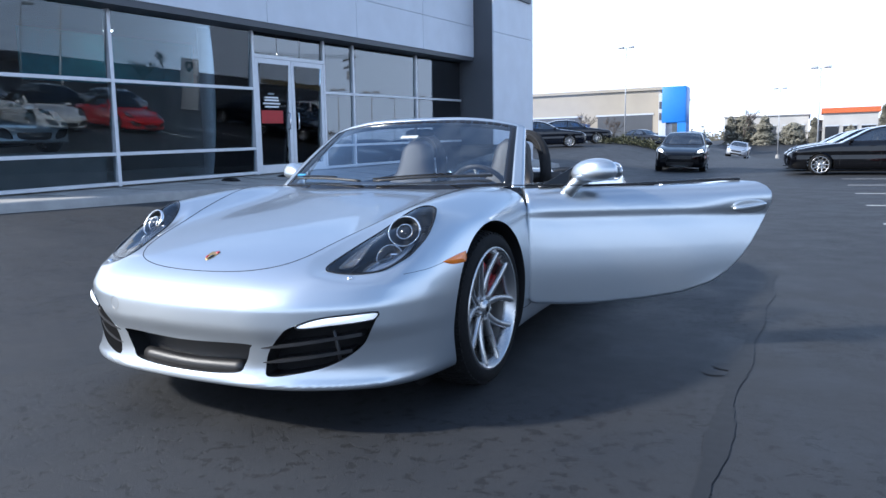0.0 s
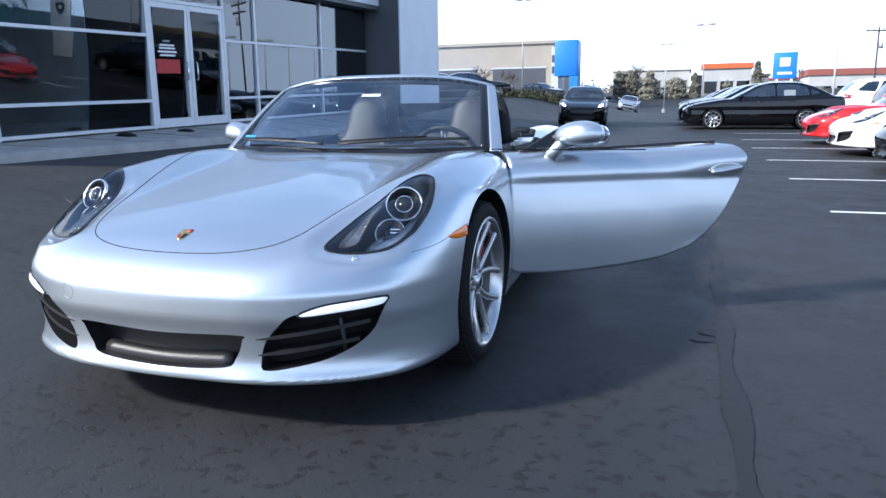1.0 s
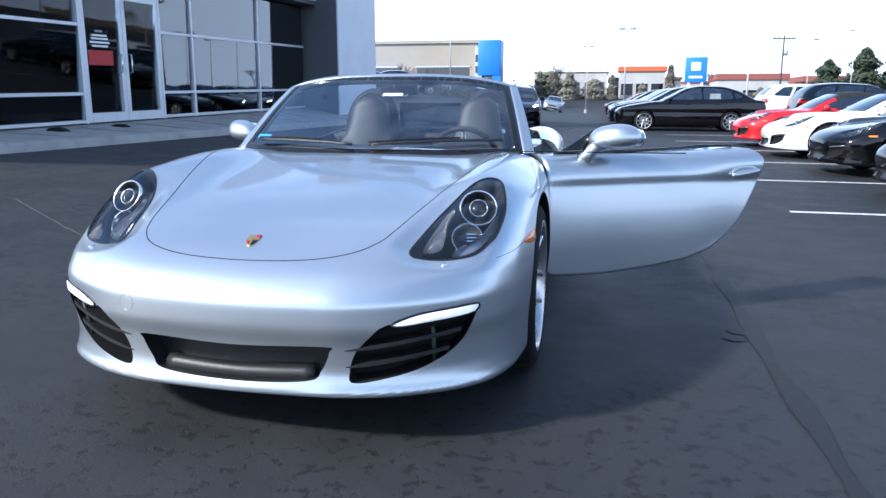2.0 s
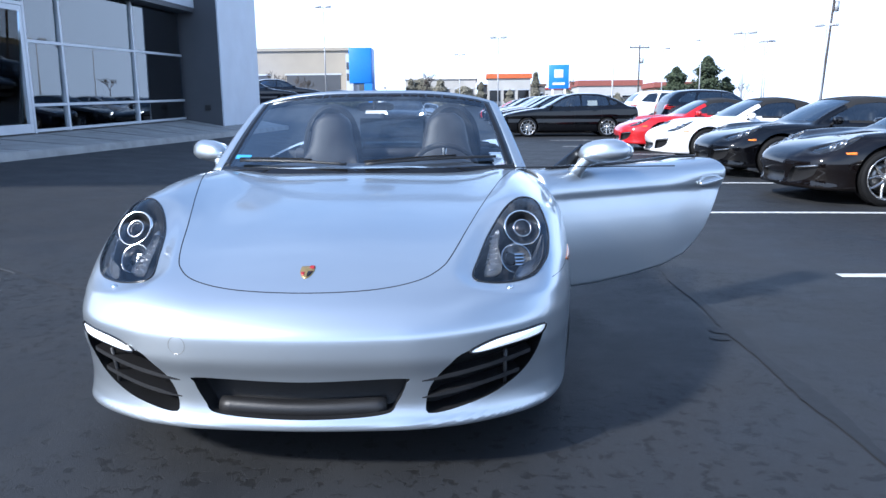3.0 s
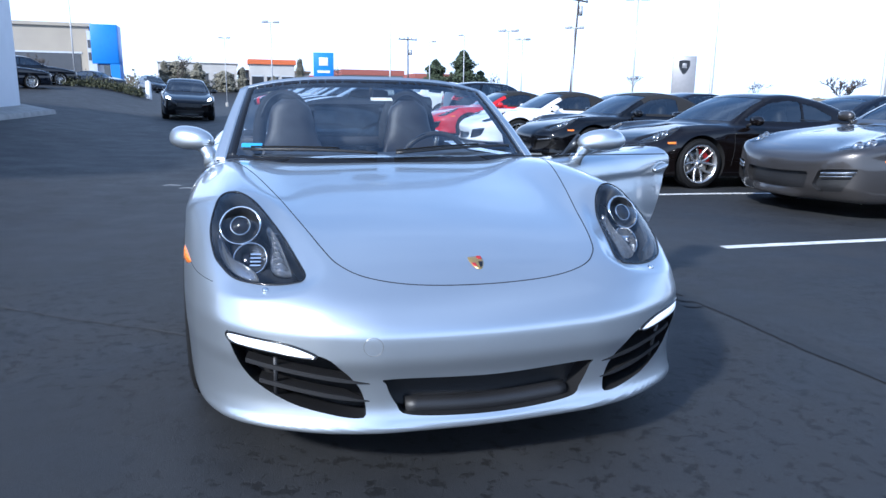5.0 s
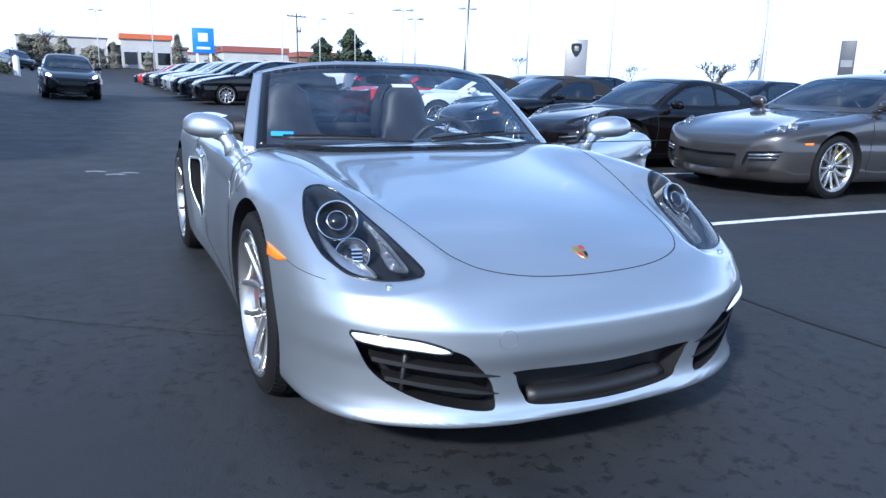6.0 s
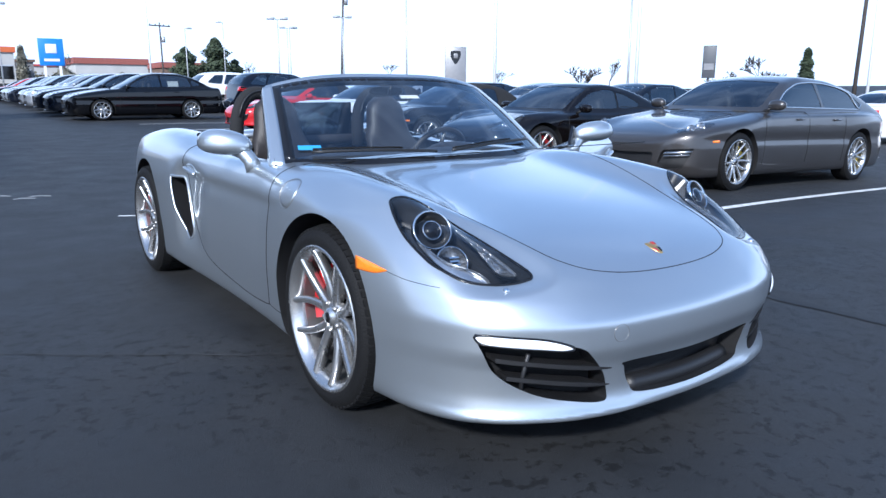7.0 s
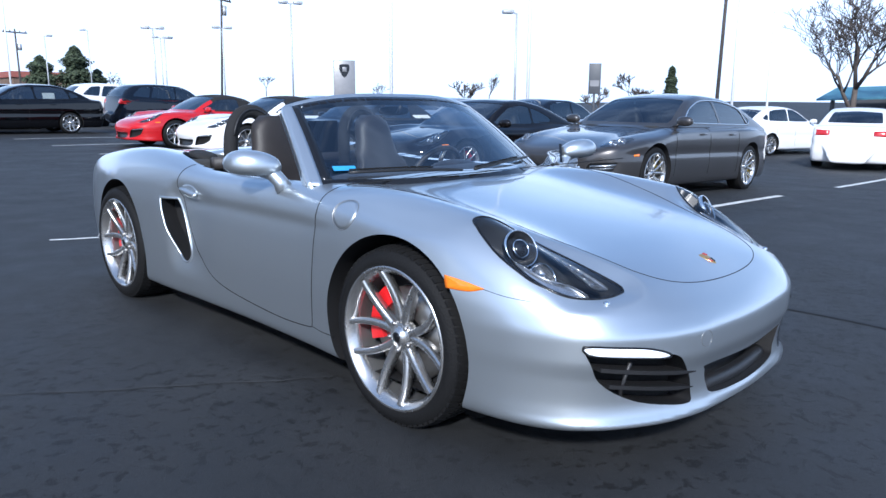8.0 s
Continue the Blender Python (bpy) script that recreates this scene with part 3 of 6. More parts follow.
def patch(shell, poly, view, lift, rings=4, edge=0.0):
    """A pad on the skin, domed by lift, with the given outline."""
    c = poly.mean(0)
    rows = [c + (poly - c) * k for k in np.linspace(1, 0.06, rings + 1)]
    q = np.vstack(rows)
    p = shell.onto(q, view["axes"], view["way"])
    n = shell.normals(p)
    h = np.concatenate([np.full(len(poly), edge + lift * (1 - (1 - i / rings) ** 2) if i else edge) for i in range(rings + 1)])
    p = p + n * h[:, None]
    skirt = p[:len(poly)] - n[:len(poly)] * (0.006 + edge)
    m, k = len(poly), len(p)
    f = [[i * m + j, i * m + (j + 1) % m, (i + 1) * m + (j + 1) % m, (i + 1) * m + j] for i in range(rings) for j in range(m)]
    f.append([rings * m + j for j in range(m)])
    f += [[k + j, k + (j + 1) % m, (j + 1) % m, j] for j in range(m)]
    return np.vstack([p, skirt]).tolist(), [], f


def seam(name, points, r=0.0020, parent=None, material=None, closed=False):
    return part(name, tube(points, r, 5, closed), material or GAP, parent or car)


def line2(pts, n=60):
    """An open smooth line through a few 2D points."""
    p = np.array(pts, float)
    t = np.concatenate([[0], np.cumsum(np.hypot(*np.diff(p, axis=0).T))])
    u = np.linspace(0, t[-1], n)
    return np.stack([curve(*zip(t, p[:, 0]))(u), curve(*zip(t, p[:, 1]))(u)], 1)


# seams
seam("hood_gap", on_top(HOOD, -0.0005), closed=True)
for s in (1, -1):
    if s < 0:
        q = DOOR[(DOOR[:, 1] < 0.845)]
        k = np.argmax(np.hypot(*np.diff(np.vstack([q, q[:1]]), axis=0).T)) + 1
        seam("door_gap", on_side(np.roll(q, -k, 0), s, -0.0005), 0.0026)
        fc = hero.onto([(0.285, 0.752)], SIDE_R["axes"], SIDE_R["way"])
        fn = Vector(hero.normals(fc)[0]).normalized()
        fu = (Vector((0, 1, 0)) - fn * fn.y).normalized()
        fv = fu.cross(fn) if fu.cross(fn).z > 0 else fn.cross(fu)
        flap = dict(axes=(tuple(fu), tuple(fv)), way=tuple(fn))
        f0 = np.array((Vector(fc[0]) @ fu, Vector(fc[0]) @ fv))
        p = hero.onto(circle2(0.0, 0.0, 1, 40) * np.array((0.070, 0.062)) + f0, flap["axes"], flap["way"])
        seam("fuel_flap_gap", p, 0.0018, material=DISC, closed=True)
        part("fuel_flap", patch(hero, circle2(0.0, 0.0, 1, 40) * np.array((0.067, 0.059)) + f0, flap, 0.0015, edge=0.001), SILVER, car)
    seam("bumper_gap", on_side(line2([(-0.60, 0.565), (-0.50, 0.572), (-0.40, 0.588)], 14), s, -0.0005), 0.0012)
    seam("sill_gap", on_side(line2([(0.50, 0.262), (0.42, 0.255), (0.345, 0.258)], 12), s, -0.0005), 0.002)
seam("tow_cap_gap", on_front(circle2(-0.351, 0.438, 0.026, 32), -0.0006), 0.0013, material=DISC, closed=True)

# amber side markers
AMB = loop2([(-0.262, 0.612, 1), (-0.33, 0.604), (-0.415, 0.588, 1), (-0.36, 0.572), (-0.275, 0.572, 1)], 60)
for s, view in ((1, SIDE_L), (-1, SIDE_R)):
    part("side_marker", patch(hero, AMB, view, 0.006, edge=0.001), AMBER, car, "orange side marker lamp")

# slats and daylight lamps in the side intakes
for s in (1, -1):
    for z0, z1, x1 in ((0.324, 0.372, 0.685), (0.270, 0.312, 0.65)):
        q = [(s * a, b) for a, b in zip(np.linspace(0.358, x1, 18), np.linspace(z0, z1, 18))]
        p = on_front(q)
        t = np.linspace(0, 1, 18)[:, None]
        out = p + np.array((0, -0.006, 0)) * np.sin(np.pi * np.clip(t * 3, 0, 0.5)) + np.array((0, 0.012, 0)) * t
        h = np.array((0, 0, 0.0065)) * (0.25 + 0.75 * np.clip(t * 4, 0, 1))
        deep = np.array((-0.01 * s, 0.055, 0)) * np.clip(t * 4 + 0.05, 0, 1)
        grid = np.stack([out + h, out - h, out - h + deep, out + h + deep], 1).reshape(-1, 3)
        f = [[i * 4 + a, i * 4 + (a + 1) % 4, i * 4 + 4 + (a + 1) % 4, i * 4 + 4 + a] for i in range(17) for a in range(4)] + [[0, 1, 2, 3], [68, 71, 70, 69]]
        part("slat", (grid.tolist(), [], f), PLASTIC, car, smooth=False)
    p = on_front([(s * 0.605, 0.39), (s * 0.605, 0.30), (s * 0.605, 0.245)]) + np.array((0, 0.02, 0))
    part("intake_post", tube(p, 0.007, 6), PLASTIC, car)
    poly = loop2([(s * a, b) for a, b in ((0.728, 0.448), (0.66, 0.446), (0.57, 0.436), (0.505, 0.414), (0.512, 0.402), (0.60, 0.410), (0.70, 0.420), (0.724, 0.426))][::s], 80)
    lamp = part("daylight_lamp", patch(hero, poly, FRONT, 0.010, edge=0.002), DRL, car, "white daytime running lamp strip")
    seam("lamp_bezel", on_front(poly, 0.002), 0.004, lamp, GLOSS_BLACK, True)

# grille: inner bar and washer nozzles
p = on_front(line2([(-0.25, 0.232), (0, 0.225), (0.25, 0.232)], 16)) + np.array((0, 0.05, 0.0))
part("grille_bar", tube(p, 0.027, 12), PLASTIC, car, "rounded black vane inside the air intake")
for s in (1, -1):
    p = hero.onto([(s * 0.622, -0.222)], LAMP_AXES, LAMP_WAY)[0]
    part("washer_nozzle", ellipsoid(p, (0.010, 0.012, 0.009), 10, 6), CHROME, car, "small chrome washer nozzle")

# headlamps
for s, skin in lamp_skins:
    p, f = skin
    n = hero.normals(np.array(p))
    housing = part("headlamp", data(skin, -n * 0.086), HOUSING, car, "clear-lensed headlamp with two round projectors")
    part("lamp_wall", data(rim(skin, -n * 0.088)), HOUSING, housing)
    lens = part("lens", data(skin, n * 0.001), LENS, housing)
    lens.visible_shadow = False
    edge = loop2([(s * q[0], *q[1:]) for q in LAMP][::s], 180)
    seam("trim", hero.onto(edge, LAMP_AXES, LAMP_WAY), 0.0042, housing, GLOSS_BLACK, True)
    facing = Vector((0.18 * s, -0.86, 0.48)).normalized()
    for c, r, inner in ((Vector((s * 0.680, -0.438, 0.702)), 0.062, 0.030), (Vector((s * 0.655, -0.510, 0.608)), 0.051, 0.0)):
        m = Matrix.Translation(c - facing * 0.018) @ facing.to_track_quat("Z", "X").to_matrix().to_4x4()
        part("ring", moved(lathe([(0.016, r - 0.0032), (0.021, r), (0.016, r + 0.0032), (0.0, r + 0.003), (0.0, r - 0.003)], 44, "z", True), m), CHROME, housing)
        part("reflector", moved(lathe([(0.014, r - 0.003), (0.0, r - 0.008), (-0.02, r * 0.62), (-0.026, 0.001)], 32, "z"), m), HOUSING if inner else LAMP_GREY, housing)
        if inner:
            part("projector_ring", moved(lathe([(0.012, inner - 0.003), (0.017, inner), (0.012, inner + 0.003), (0.0, inner)], 32, "z", True), m), CHROME, housing)
            part("projector", moved(lathe([(0.0, inner), (0.012, inner * 0.8), (0.018, inner * 0.4), (0.02, 0.001)], 32, "z"), m), GLOSS_BLACK, housing)
        else:
            part("bulb_shield", moved(ellipsoid((0, 0.012, -0.004), (r * 0.50, r * 0.38, 0.012), 18, 8), m), GLOSS_BLACK, housing)
            for k in (-0.018, -0.006, 0.006, 0.018):
                part("lamp_rib", moved(block(k - 0.0025, k + 0.0025, -0.030, 0.002, -0.018, 0.006), m), CHROME, housing, smooth=False)
    lamp_view = dict(axes=LAMP_AXES, way=LAMP_WAY)
    q = loop2([(s * a, b) for a, b in ((0.588, 0.085), (0.598, 0.07), (0.592, -0.01), (0.600, -0.085), (0.596, -0.150), (0.548, -0.172), (0.552, -0.10), (0.570, 0.02))][::s], 60)
    part("turn_lamp", patch(hero, q, lamp_view, 0.004, edge=-0.014), LAMP_GREY, housing, "clear ribbed turn lamp strip")
    for k in np.linspace(-0.14, 0.05, 8):
        p = hero.onto([(s * 0.557, k), (s * 0.590, k + 0.012)], LAMP_AXES, LAMP_WAY)
        part("turn_lamp_rib", tube(p - hero.normals(p) * 0.010, 0.0022, 4), CHROME, housing)
    q = loop2([(s * a, b) for a, b in ((0.752, 0.075), (0.748, -0.01), (0.726, -0.085), (0.690, -0.140), (0.640, -0.172), (0.655, -0.120), (0.712, -0.055), (0.738, 0.02))][::s], 60)
    part("side_reflector", patch(hero, q, lamp_view, 0.003, edge=-0.020), LAMP_GREY, housing, "silver side reflector")

# lips of the side scoops
for s, hole in scoop_edges:
    sd = SIDE_L if s > 0 else SIDE_R
    p = hero.onto(SCOOP, sd["axes"], sd["way"])
    part("scoop_lip", tube(p, 0.0065, 8, True), SILVER, car)

# crest on the bonnet
poly = loop2([(0.0, -0.728), (0.021, -0.730, 1), (0.022, -0.754), (0.013, -0.778), (0.0, -0.788), (-0.013, -0.778), (-0.022, -0.754), (-0.021, -0.730, 1)], 64)
crest = part("crest", patch(hero, poly, TOP, 0.003, edge=0.001), GOLD, car, "small gold shield badge")
for q in (((0.006, -0.730), (0.020, -0.730), (0.020, -0.744), (0.006, -0.744)), ((-0.018, -0.762), (-0.006, -0.762), (-0.006, -0.778), (-0.014, -0.774))):
    part("crest_field", patch(hero, loop2([(*a, 1) for a in q], 24), TOP, 0.0005, 2, edge=0.0042), DARK_RED, crest)
part("crest_field", patch(hero, loop2([(0.003, -0.758, 1), (0.018, -0.758, 1), (0.012, -0.776, 1), (0.003, -0.782, 1)], 24), TOP, 0.0005, 2, edge=0.0042), GLOSS_BLACK, crest)


# ---- wheels ----
def wheel(name, at, r_tyre, w, r_rim, label, parent, caliper=RED_CAL, spokes=5, rim_mat=ALLOY, detail=True):
    """Outer face towards +x of the matrix at."""
    g = part(name, moved(lathe([(-w / 2, r_rim - 0.004), (-w / 2 - 0.006, r_rim + 0.02), (-w / 2 + 0.004, r_tyre - 0.022), (-w / 2 + 0.03, r_tyre - 0.004), (0, r_tyre),
                                (w / 2 - 0.03, r_tyre - 0.004), (w / 2 - 0.004, r_tyre - 0.022), (w / 2 + 0.006, r_rim + 0.02), (w / 2 - 0.004, r_rim - 0.002)], 64 if detail else 32), at), RUBBER, parent, label)
    if detail:
        bars = []
        for i in range(66):
            a = 2 * math.pi * i / 66
            for x0, x1, sk in ((-w * 0.44, -w * 0.24, 0.02), (-w * 0.20, -w * 0.02, 0.0), (w * 0.02, w * 0.20, 0.0), (w * 0.24, w * 0.44, -0.02)):
                q = []
                for xx, da in ((x0, sk), (x1, -sk)):
                    edge = 0.010 if abs(xx) > w * 0.4 else 0.0
                    for d in (-0.033, 0.033):
                        for rr in (r_tyre - 0.012 - edge, r_tyre + 0.0035 - edge):
                            q.append((xx, rr * math.cos(a + d + da), rr * math.sin(a + d + da)))
                bars.append((q, [], [[0, 1, 3, 2], [4, 6, 7, 5], [1, 5, 7, 3], [0, 2, 6, 4], [0, 4, 5, 1], [2, 3, 7, 6]]))
        part("tread", moved(fuse(*bars), at), RUBBER, g, smooth=False)["kind"] = "stuff"
    e = w / 2
    rimp = lathe([(e - 0.002, r_rim + 0.006), (e + 0.004, r_rim + 0.002), (e + 0.002, r_rim - 0.006), (e - 0.012, r_rim - 0.012), (e - 0.02, r_rim - 0.022), (e - 0.045, r_rim - 0.026), (e - 0.05, r_rim - 0.027)], 64 if detail else 32)
    rim_o = part("rim", moved(rimp, at), rim_mat, g, "silver alloy rim with thin spokes")
    part("rim_barrel", moved(lathe([(e - 0.05, r_rim - 0.027), (-e + 0.02, r_rim - 0.02)], 48), at), BARREL, g)
    sp = []
    for i in range(spokes):
        for d in (-1, 1):
            a0 = 2 * math.pi * i / spokes + d * 0.16
            a1 = 2 * math.pi * i / spokes + d * (0.62 * math.pi / spokes)
            vs = []
            for t in np.linspace(0, 1, 7):
                rr = 0.045 + (r_rim - 0.016 - 0.045) * t
                a = a0 + (a1 - a0) * t ** 1.3
                c = np.array((e - 0.045 + 0.038 * t ** 1.6, rr * math.cos(a), rr * math.sin(a)))
                side = np.array((0, -math.sin(a), math.cos(a))) * (0.0178 - 0.0055 * t if detail else 0.015)
                dep = np.array((0.035, 0, 0))
                vs += [c + side * 0.62, c + side - np.array((0.008, 0, 0)), c + side - dep, c - side - dep, c - side - np.array((0.008, 0, 0)), c - side * 0.62]
            fs = [[k * 6 + j, k * 6 + (j + 1) % 6, k * 6 + 6 + (j + 1) % 6, k * 6 + 6 + j] for k in range(6) for j in range(6)]
            sp.append(([tuple(q) for q in vs], [], fs))
    if detail:
        for q in sp:
            part("spoke", moved(q, at), rim_mat, rim_o)
    else:
        part("spokes", moved(fuse(*sp), at), rim_mat, rim_o)
    part("hub", moved(lathe([(e - 0.08, 0.062), (e - 0.05, 0.058), (e - 0.042, 0.046), (e - 0.04, 0.034), (e - 0.03, 0.032), (e - 0.028, 0.001)], 32), at), rim_mat, rim_o)
    if detail:
        part("centre_cap", moved(lathe([(e - 0.028, 0.020), (e - 0.0255, 0.018), (e - 0.025, 0.001)], 24), at), GLOSS_BLACK, rim_o)
        for i in range(5):
            a = 2 * math.pi * (i + 0.5) / 5
            part("wheel_bolt", moved(lathe([(e - 0.05, 0.009), (e - 0.036, 0.009), (e - 0.034, 0.001)], 8), at @ Matrix.Translation((0, 0.052 * math.cos(a), 0.052 * math.sin(a)))), DISC, rim_o)
    part("brake_disc", moved(lathe([(e - 0.10, 0.06), (e - 0.095, 0.09), (e - 0.095, r_rim * 0.68), (e - 0.125, r_rim * 0.68)], 48), at), DISC, g)
    # shade inside the barrel, put in as a near-black disc
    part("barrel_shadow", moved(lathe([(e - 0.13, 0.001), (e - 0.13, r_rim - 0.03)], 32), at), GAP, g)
    if caliper:
        cp = []
        back = (at.to_3x3() @ Vector((0, -1, 0))).y > 0
        for t in np.linspace(-0.62, 0.62, 9):
            a = (2.62 if back else 0.52) - t
            for rr, xx in ((r_rim * 0.50, e - 0.075), (r_rim * 0.76, e - 0.075), (r_rim * 0.78, e - 0.115), (r_rim * 0.50, e - 0.115)):
                cp.append((xx, rr * math.cos(a), rr * math.sin(a)))
        fs = [[k * 4 + j, k * 4 + (j + 1) % 4, k * 4 + 4 + (j + 1) % 4, k * 4 + 4 + j] for k in range(8) for j in range(4)] + [[0, 1, 2, 3], [32, 35, 34, 33]]
        part("brake_caliper", moved((cp, [], fs), at), caliper, g, "painted brake caliper", smooth=False)
    return g


for s in (1, -1):
    turn = Matrix.Identity(4) if s > 0 else Matrix.Rotation(math.pi, 4, "Z")
    for cy, w, rr, rx in ((0.0, 0.235, TYRE_R, HUB_X), (WB, 0.258, 0.336, 0.734)):
        at = Matrix.Translation((s * rx, cy, rr - 0.004)) @ turn @ Matrix.Rotation(0.35 if s > 0 else 0.2, 4, "X")
        wheel("wheel", at, rr, w, 0.262, "low-profile tyre on a silver twin-spoke alloy wheel", car, caliper=RED_CAL)

# ---- windscreen ----
def screen(u, v):
    b = np.stack([0.715 * u, 0.40 + 0.205 * np.abs(u) ** 2.2, 0.835 + 0.008 * u ** 2], -1)
    t = np.stack([0.600 * u, 0.915 + 0.065 * np.abs(u) ** 2.2, 1.195 - 0.050 * np.abs(u) ** 3.2], -1)
    p = b + (t - b) * v[..., None]
    p[..., 2] += 0.012 * np.sin(np.pi * v)
    return p


def sheet(u0, u1, v0, v1, nu=30, nv=14, f=None):
    uu, vv = np.meshgrid(np.linspace(u0, u1, nu), np.linspace(v0, v1, nv))
    p = (f or screen)(uu, vv).reshape(-1, 3)
    return p, np.array([[j * nu + i, j * nu + i + 1, (j + 1) * nu + i + 1, (j + 1) * nu + i] for j in range(nv - 1) for i in range(nu - 1)])


ws = part("windscreen", data(sheet(-1, 1, 0.0, 1)), SCREEN_GLASS, car)
ws.visible_shadow = False
IN = np.array((0, 0.02, -0.028))
for s in (1, -1):
    uv = sheet(s * 1.0, s * 1.07, -0.06, 1.03, 5, 24)
    part("pillar", data(thick(uv, IN * 1.3)), SILVER, car)
    part("pillar_seal", data(thick(sheet(s * 0.945, s * 1.0, 0.0, 1.0, 3, 20), IN * 0.8)), GLOSS_BLACK, car)
part("header", data(thick(sheet(-1.05, 1.05, 1.0, 1.045, 40, 5), IN * 1.3)), SILVER, car)
part("header_seal", data(thick(sheet(-0.95, 0.95, 0.94, 1.0, 40, 3), IN * 0.8)), GLOSS_BLACK, car)
part("cowl", data(sheet(-1.05, 1.05, -0.14, 0.01, 40, 4)), GLOSS_BLACK, car)
uv = sheet(-0.925, -0.80, 0.085, 0.135, 6, 3)
part("corner_sticker", data((uv[0] + np.array((0, -0.006, 0.008)), uv[1])), STICKER, car, "small light blue sticker on the windscreen")
uv = sheet(-0.045, 0.125, 0.70, 0.745, 6, 3)
part("label_strip", data((uv[0] + np.array((0, 0.004, -0.006)), uv[1])), PAPER, car, "white paper strip behind the windscreen")
for u0, u1, v0, v1 in ((-0.86, -0.10, 0.045, 0.03), (0.02, 0.88, 0.03, 0.075)):
    u, v = np.linspace(u0, u1, 14), np.linspace(v0, v1, 14) + 0.02 * np.sin(np.linspace(0, math.pi, 14))
    p = screen(u, v) + np.array((0, -0.012, 0.016))
    wiper = part("wiper", tube(p, 0.0075, 6), PLASTIC, car, "black wiper arm along the windscreen base")
    part("wiper_blade", tube(p[:10] + np.array((0, -0.004, 0.012)), 0.004, 5), RUBBER, wiper)
part("mirror_stem", tube([(0, 0.90, 1.15), (0, 0.93, 1.11)], 0.01), PLASTIC, car)
part("rear_view_mirror", ellipsoid((0.0, 0.955, 1.125), (0.10, 0.015, 0.024), 20, 8, 3), PLASTIC, car)

# ---- mirrors and handles ----
def side_mirror(s, m, parent):
    cx, cy, cz = 0.872, 0.880, 0.900
    shell_ = ellipsoid((0, 0, 0), (0.104, 0.086, 0.068), 36, 22, 2.25)
    pts = []
    for x, y, z in shell_[0]:
        t = x / 0.104
        z = (z if z > 0 else z * 0.62) * (1.0 + 0.10 * t) - 0.014 * (1 - t) / 2
        pts.append([s * (cx + x), cy + y * (0.95 + 0.05 * t) + 0.42 * x, cz + z])
    faces = shell_[2] if s > 0 else [f[::-1] for f in shell_[2]]
    mir = part("side_mirror", moved((pts, [], faces), m), SILVER, parent, "silver door mirror on a slim stalk")
    gl_ = ellipsoid((0, 0, 0), (0.080, 0.005, 0.046), 24, 8, 2.6)
    part("mirror_glass", moved(([(s * (cx + x), cy + 0.082 + y + 0.42 * x, cz + z) for x, y, z in gl_[0]], [], gl_[2]), m), CHROME, mir)
    part("mirror_band", moved(ellipsoid((s * 0.850, 0.880, 0.862), (0.070, 0.055, 0.012), 20, 8), m), PLASTIC, mir)
    part("mirror_stalk", moved(tube([(s * 0.782, 0.775, 0.792), (s * 0.790, 0.800, 0.828), (s * 0.806, 0.832, 0.862), (s * 0.845, 0.868, 0.888)], [0.040, 0.032, 0.034, 0.040], 16), m), SILVER, mir)


def door_handle(s, m):
    rec = on_side(circle2(0, 0, 1, 28) * np.array((0.075, 0.026)) + np.array((1.59, 0.715)), s, 0)
    view = SIDE_L if s > 0 else SIDE_R
    h = part("handle_recess", moved(patch(hero, circle2(0, 0, 1, 32) * np.array((0.088, 0.036)) + np.array((1.598, 0.715)), view, 0.001, edge=0.0012), m), SILVER, car)
    p = on_side(line2([(1.51, 0.706), (1.59, 0.715), (1.675, 0.728)], 12), s, 0.012)
    part("handle", moved(tube(p, [0.008, 0.012, 0.014, 0.015, 0.015, 0.015, 0.015, 0.015, 0.014, 0.013, 0.011, 0.007], 8), m), SILVER, h)


EYE4 = Matrix.Identity(4)
side_mirror(-1, EYE4, car)
side_mirror(1, OPEN @ Matrix.Translation((0, -0.09, 0)), car)
door_handle(-1, EYE4)
door_handle(1, OPEN)
# inner side of the open door, its top rail and quarter triangle
n_in = np.array((-0.092, 0, 0))
part("door_card", data(door_open, n_in, OPEN), LEATHER, car, "black leather door lining")
rail = on_side(line2([(0.55, 0.818), (1.0, 0.822), (1.60, 0.836)], 20), 1, 0.0) + np.array((-0.016, 0, 0.008))
part("door_seal", moved(tube(rail, 0.008, 6), OPEN), GLOSS_BLACK, car)
tri = [(0.80, 0.56, 0.84), (0.80, 0.80, 0.845), (0.775, 0.74, 0.935)]
part("quarter_panel", moved(([*tri, *[(x - 0.015, y, z) for x, y, z in tri]], [], [[0, 1, 2], [5, 4, 3], [0, 3, 4, 1], [1, 4, 5, 2], [2, 5, 3, 0]]), OPEN), GLOSS_BLACK, car, smooth=False)

# ---- cockpit ----
part("cockpit_wall", data(rim(cockpit, np.array((0, 0, -0.55)))), CABIN, car)
part("cockpit_floor", box(-0.74, 0.74, 0.55, 1.98, 0.20, 0.24), CABIN, car, smooth=False)
part("door_opening", data(rim(door_l, np.array((-0.10, 0, 0)))), SILVER, car)
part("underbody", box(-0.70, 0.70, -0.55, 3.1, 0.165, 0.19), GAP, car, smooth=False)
part("engine_wall", box(-0.70, 0.70, 1.78, 1.84, 0.22, 0.86, 0.02), CABIN, car)
part("bulkhead", box(-0.72, 0.72, 0.40, 0.46, 0.2, 0.76), GAP, car, smooth=False)
dash = lathe([(-0.70, 0.04), (-0.66, 0.10), (-0.4, 0.125), (0, 0.118), (0.4, 0.13), (0.66, 0.10), (0.70, 0.04)], 20)
part("dashboard", moved(dash, Matrix.Translation((0, 0.74, 0.735)) @ Matrix.Diagonal((1, 1.9, 0.9, 1))), LEATHER, car)
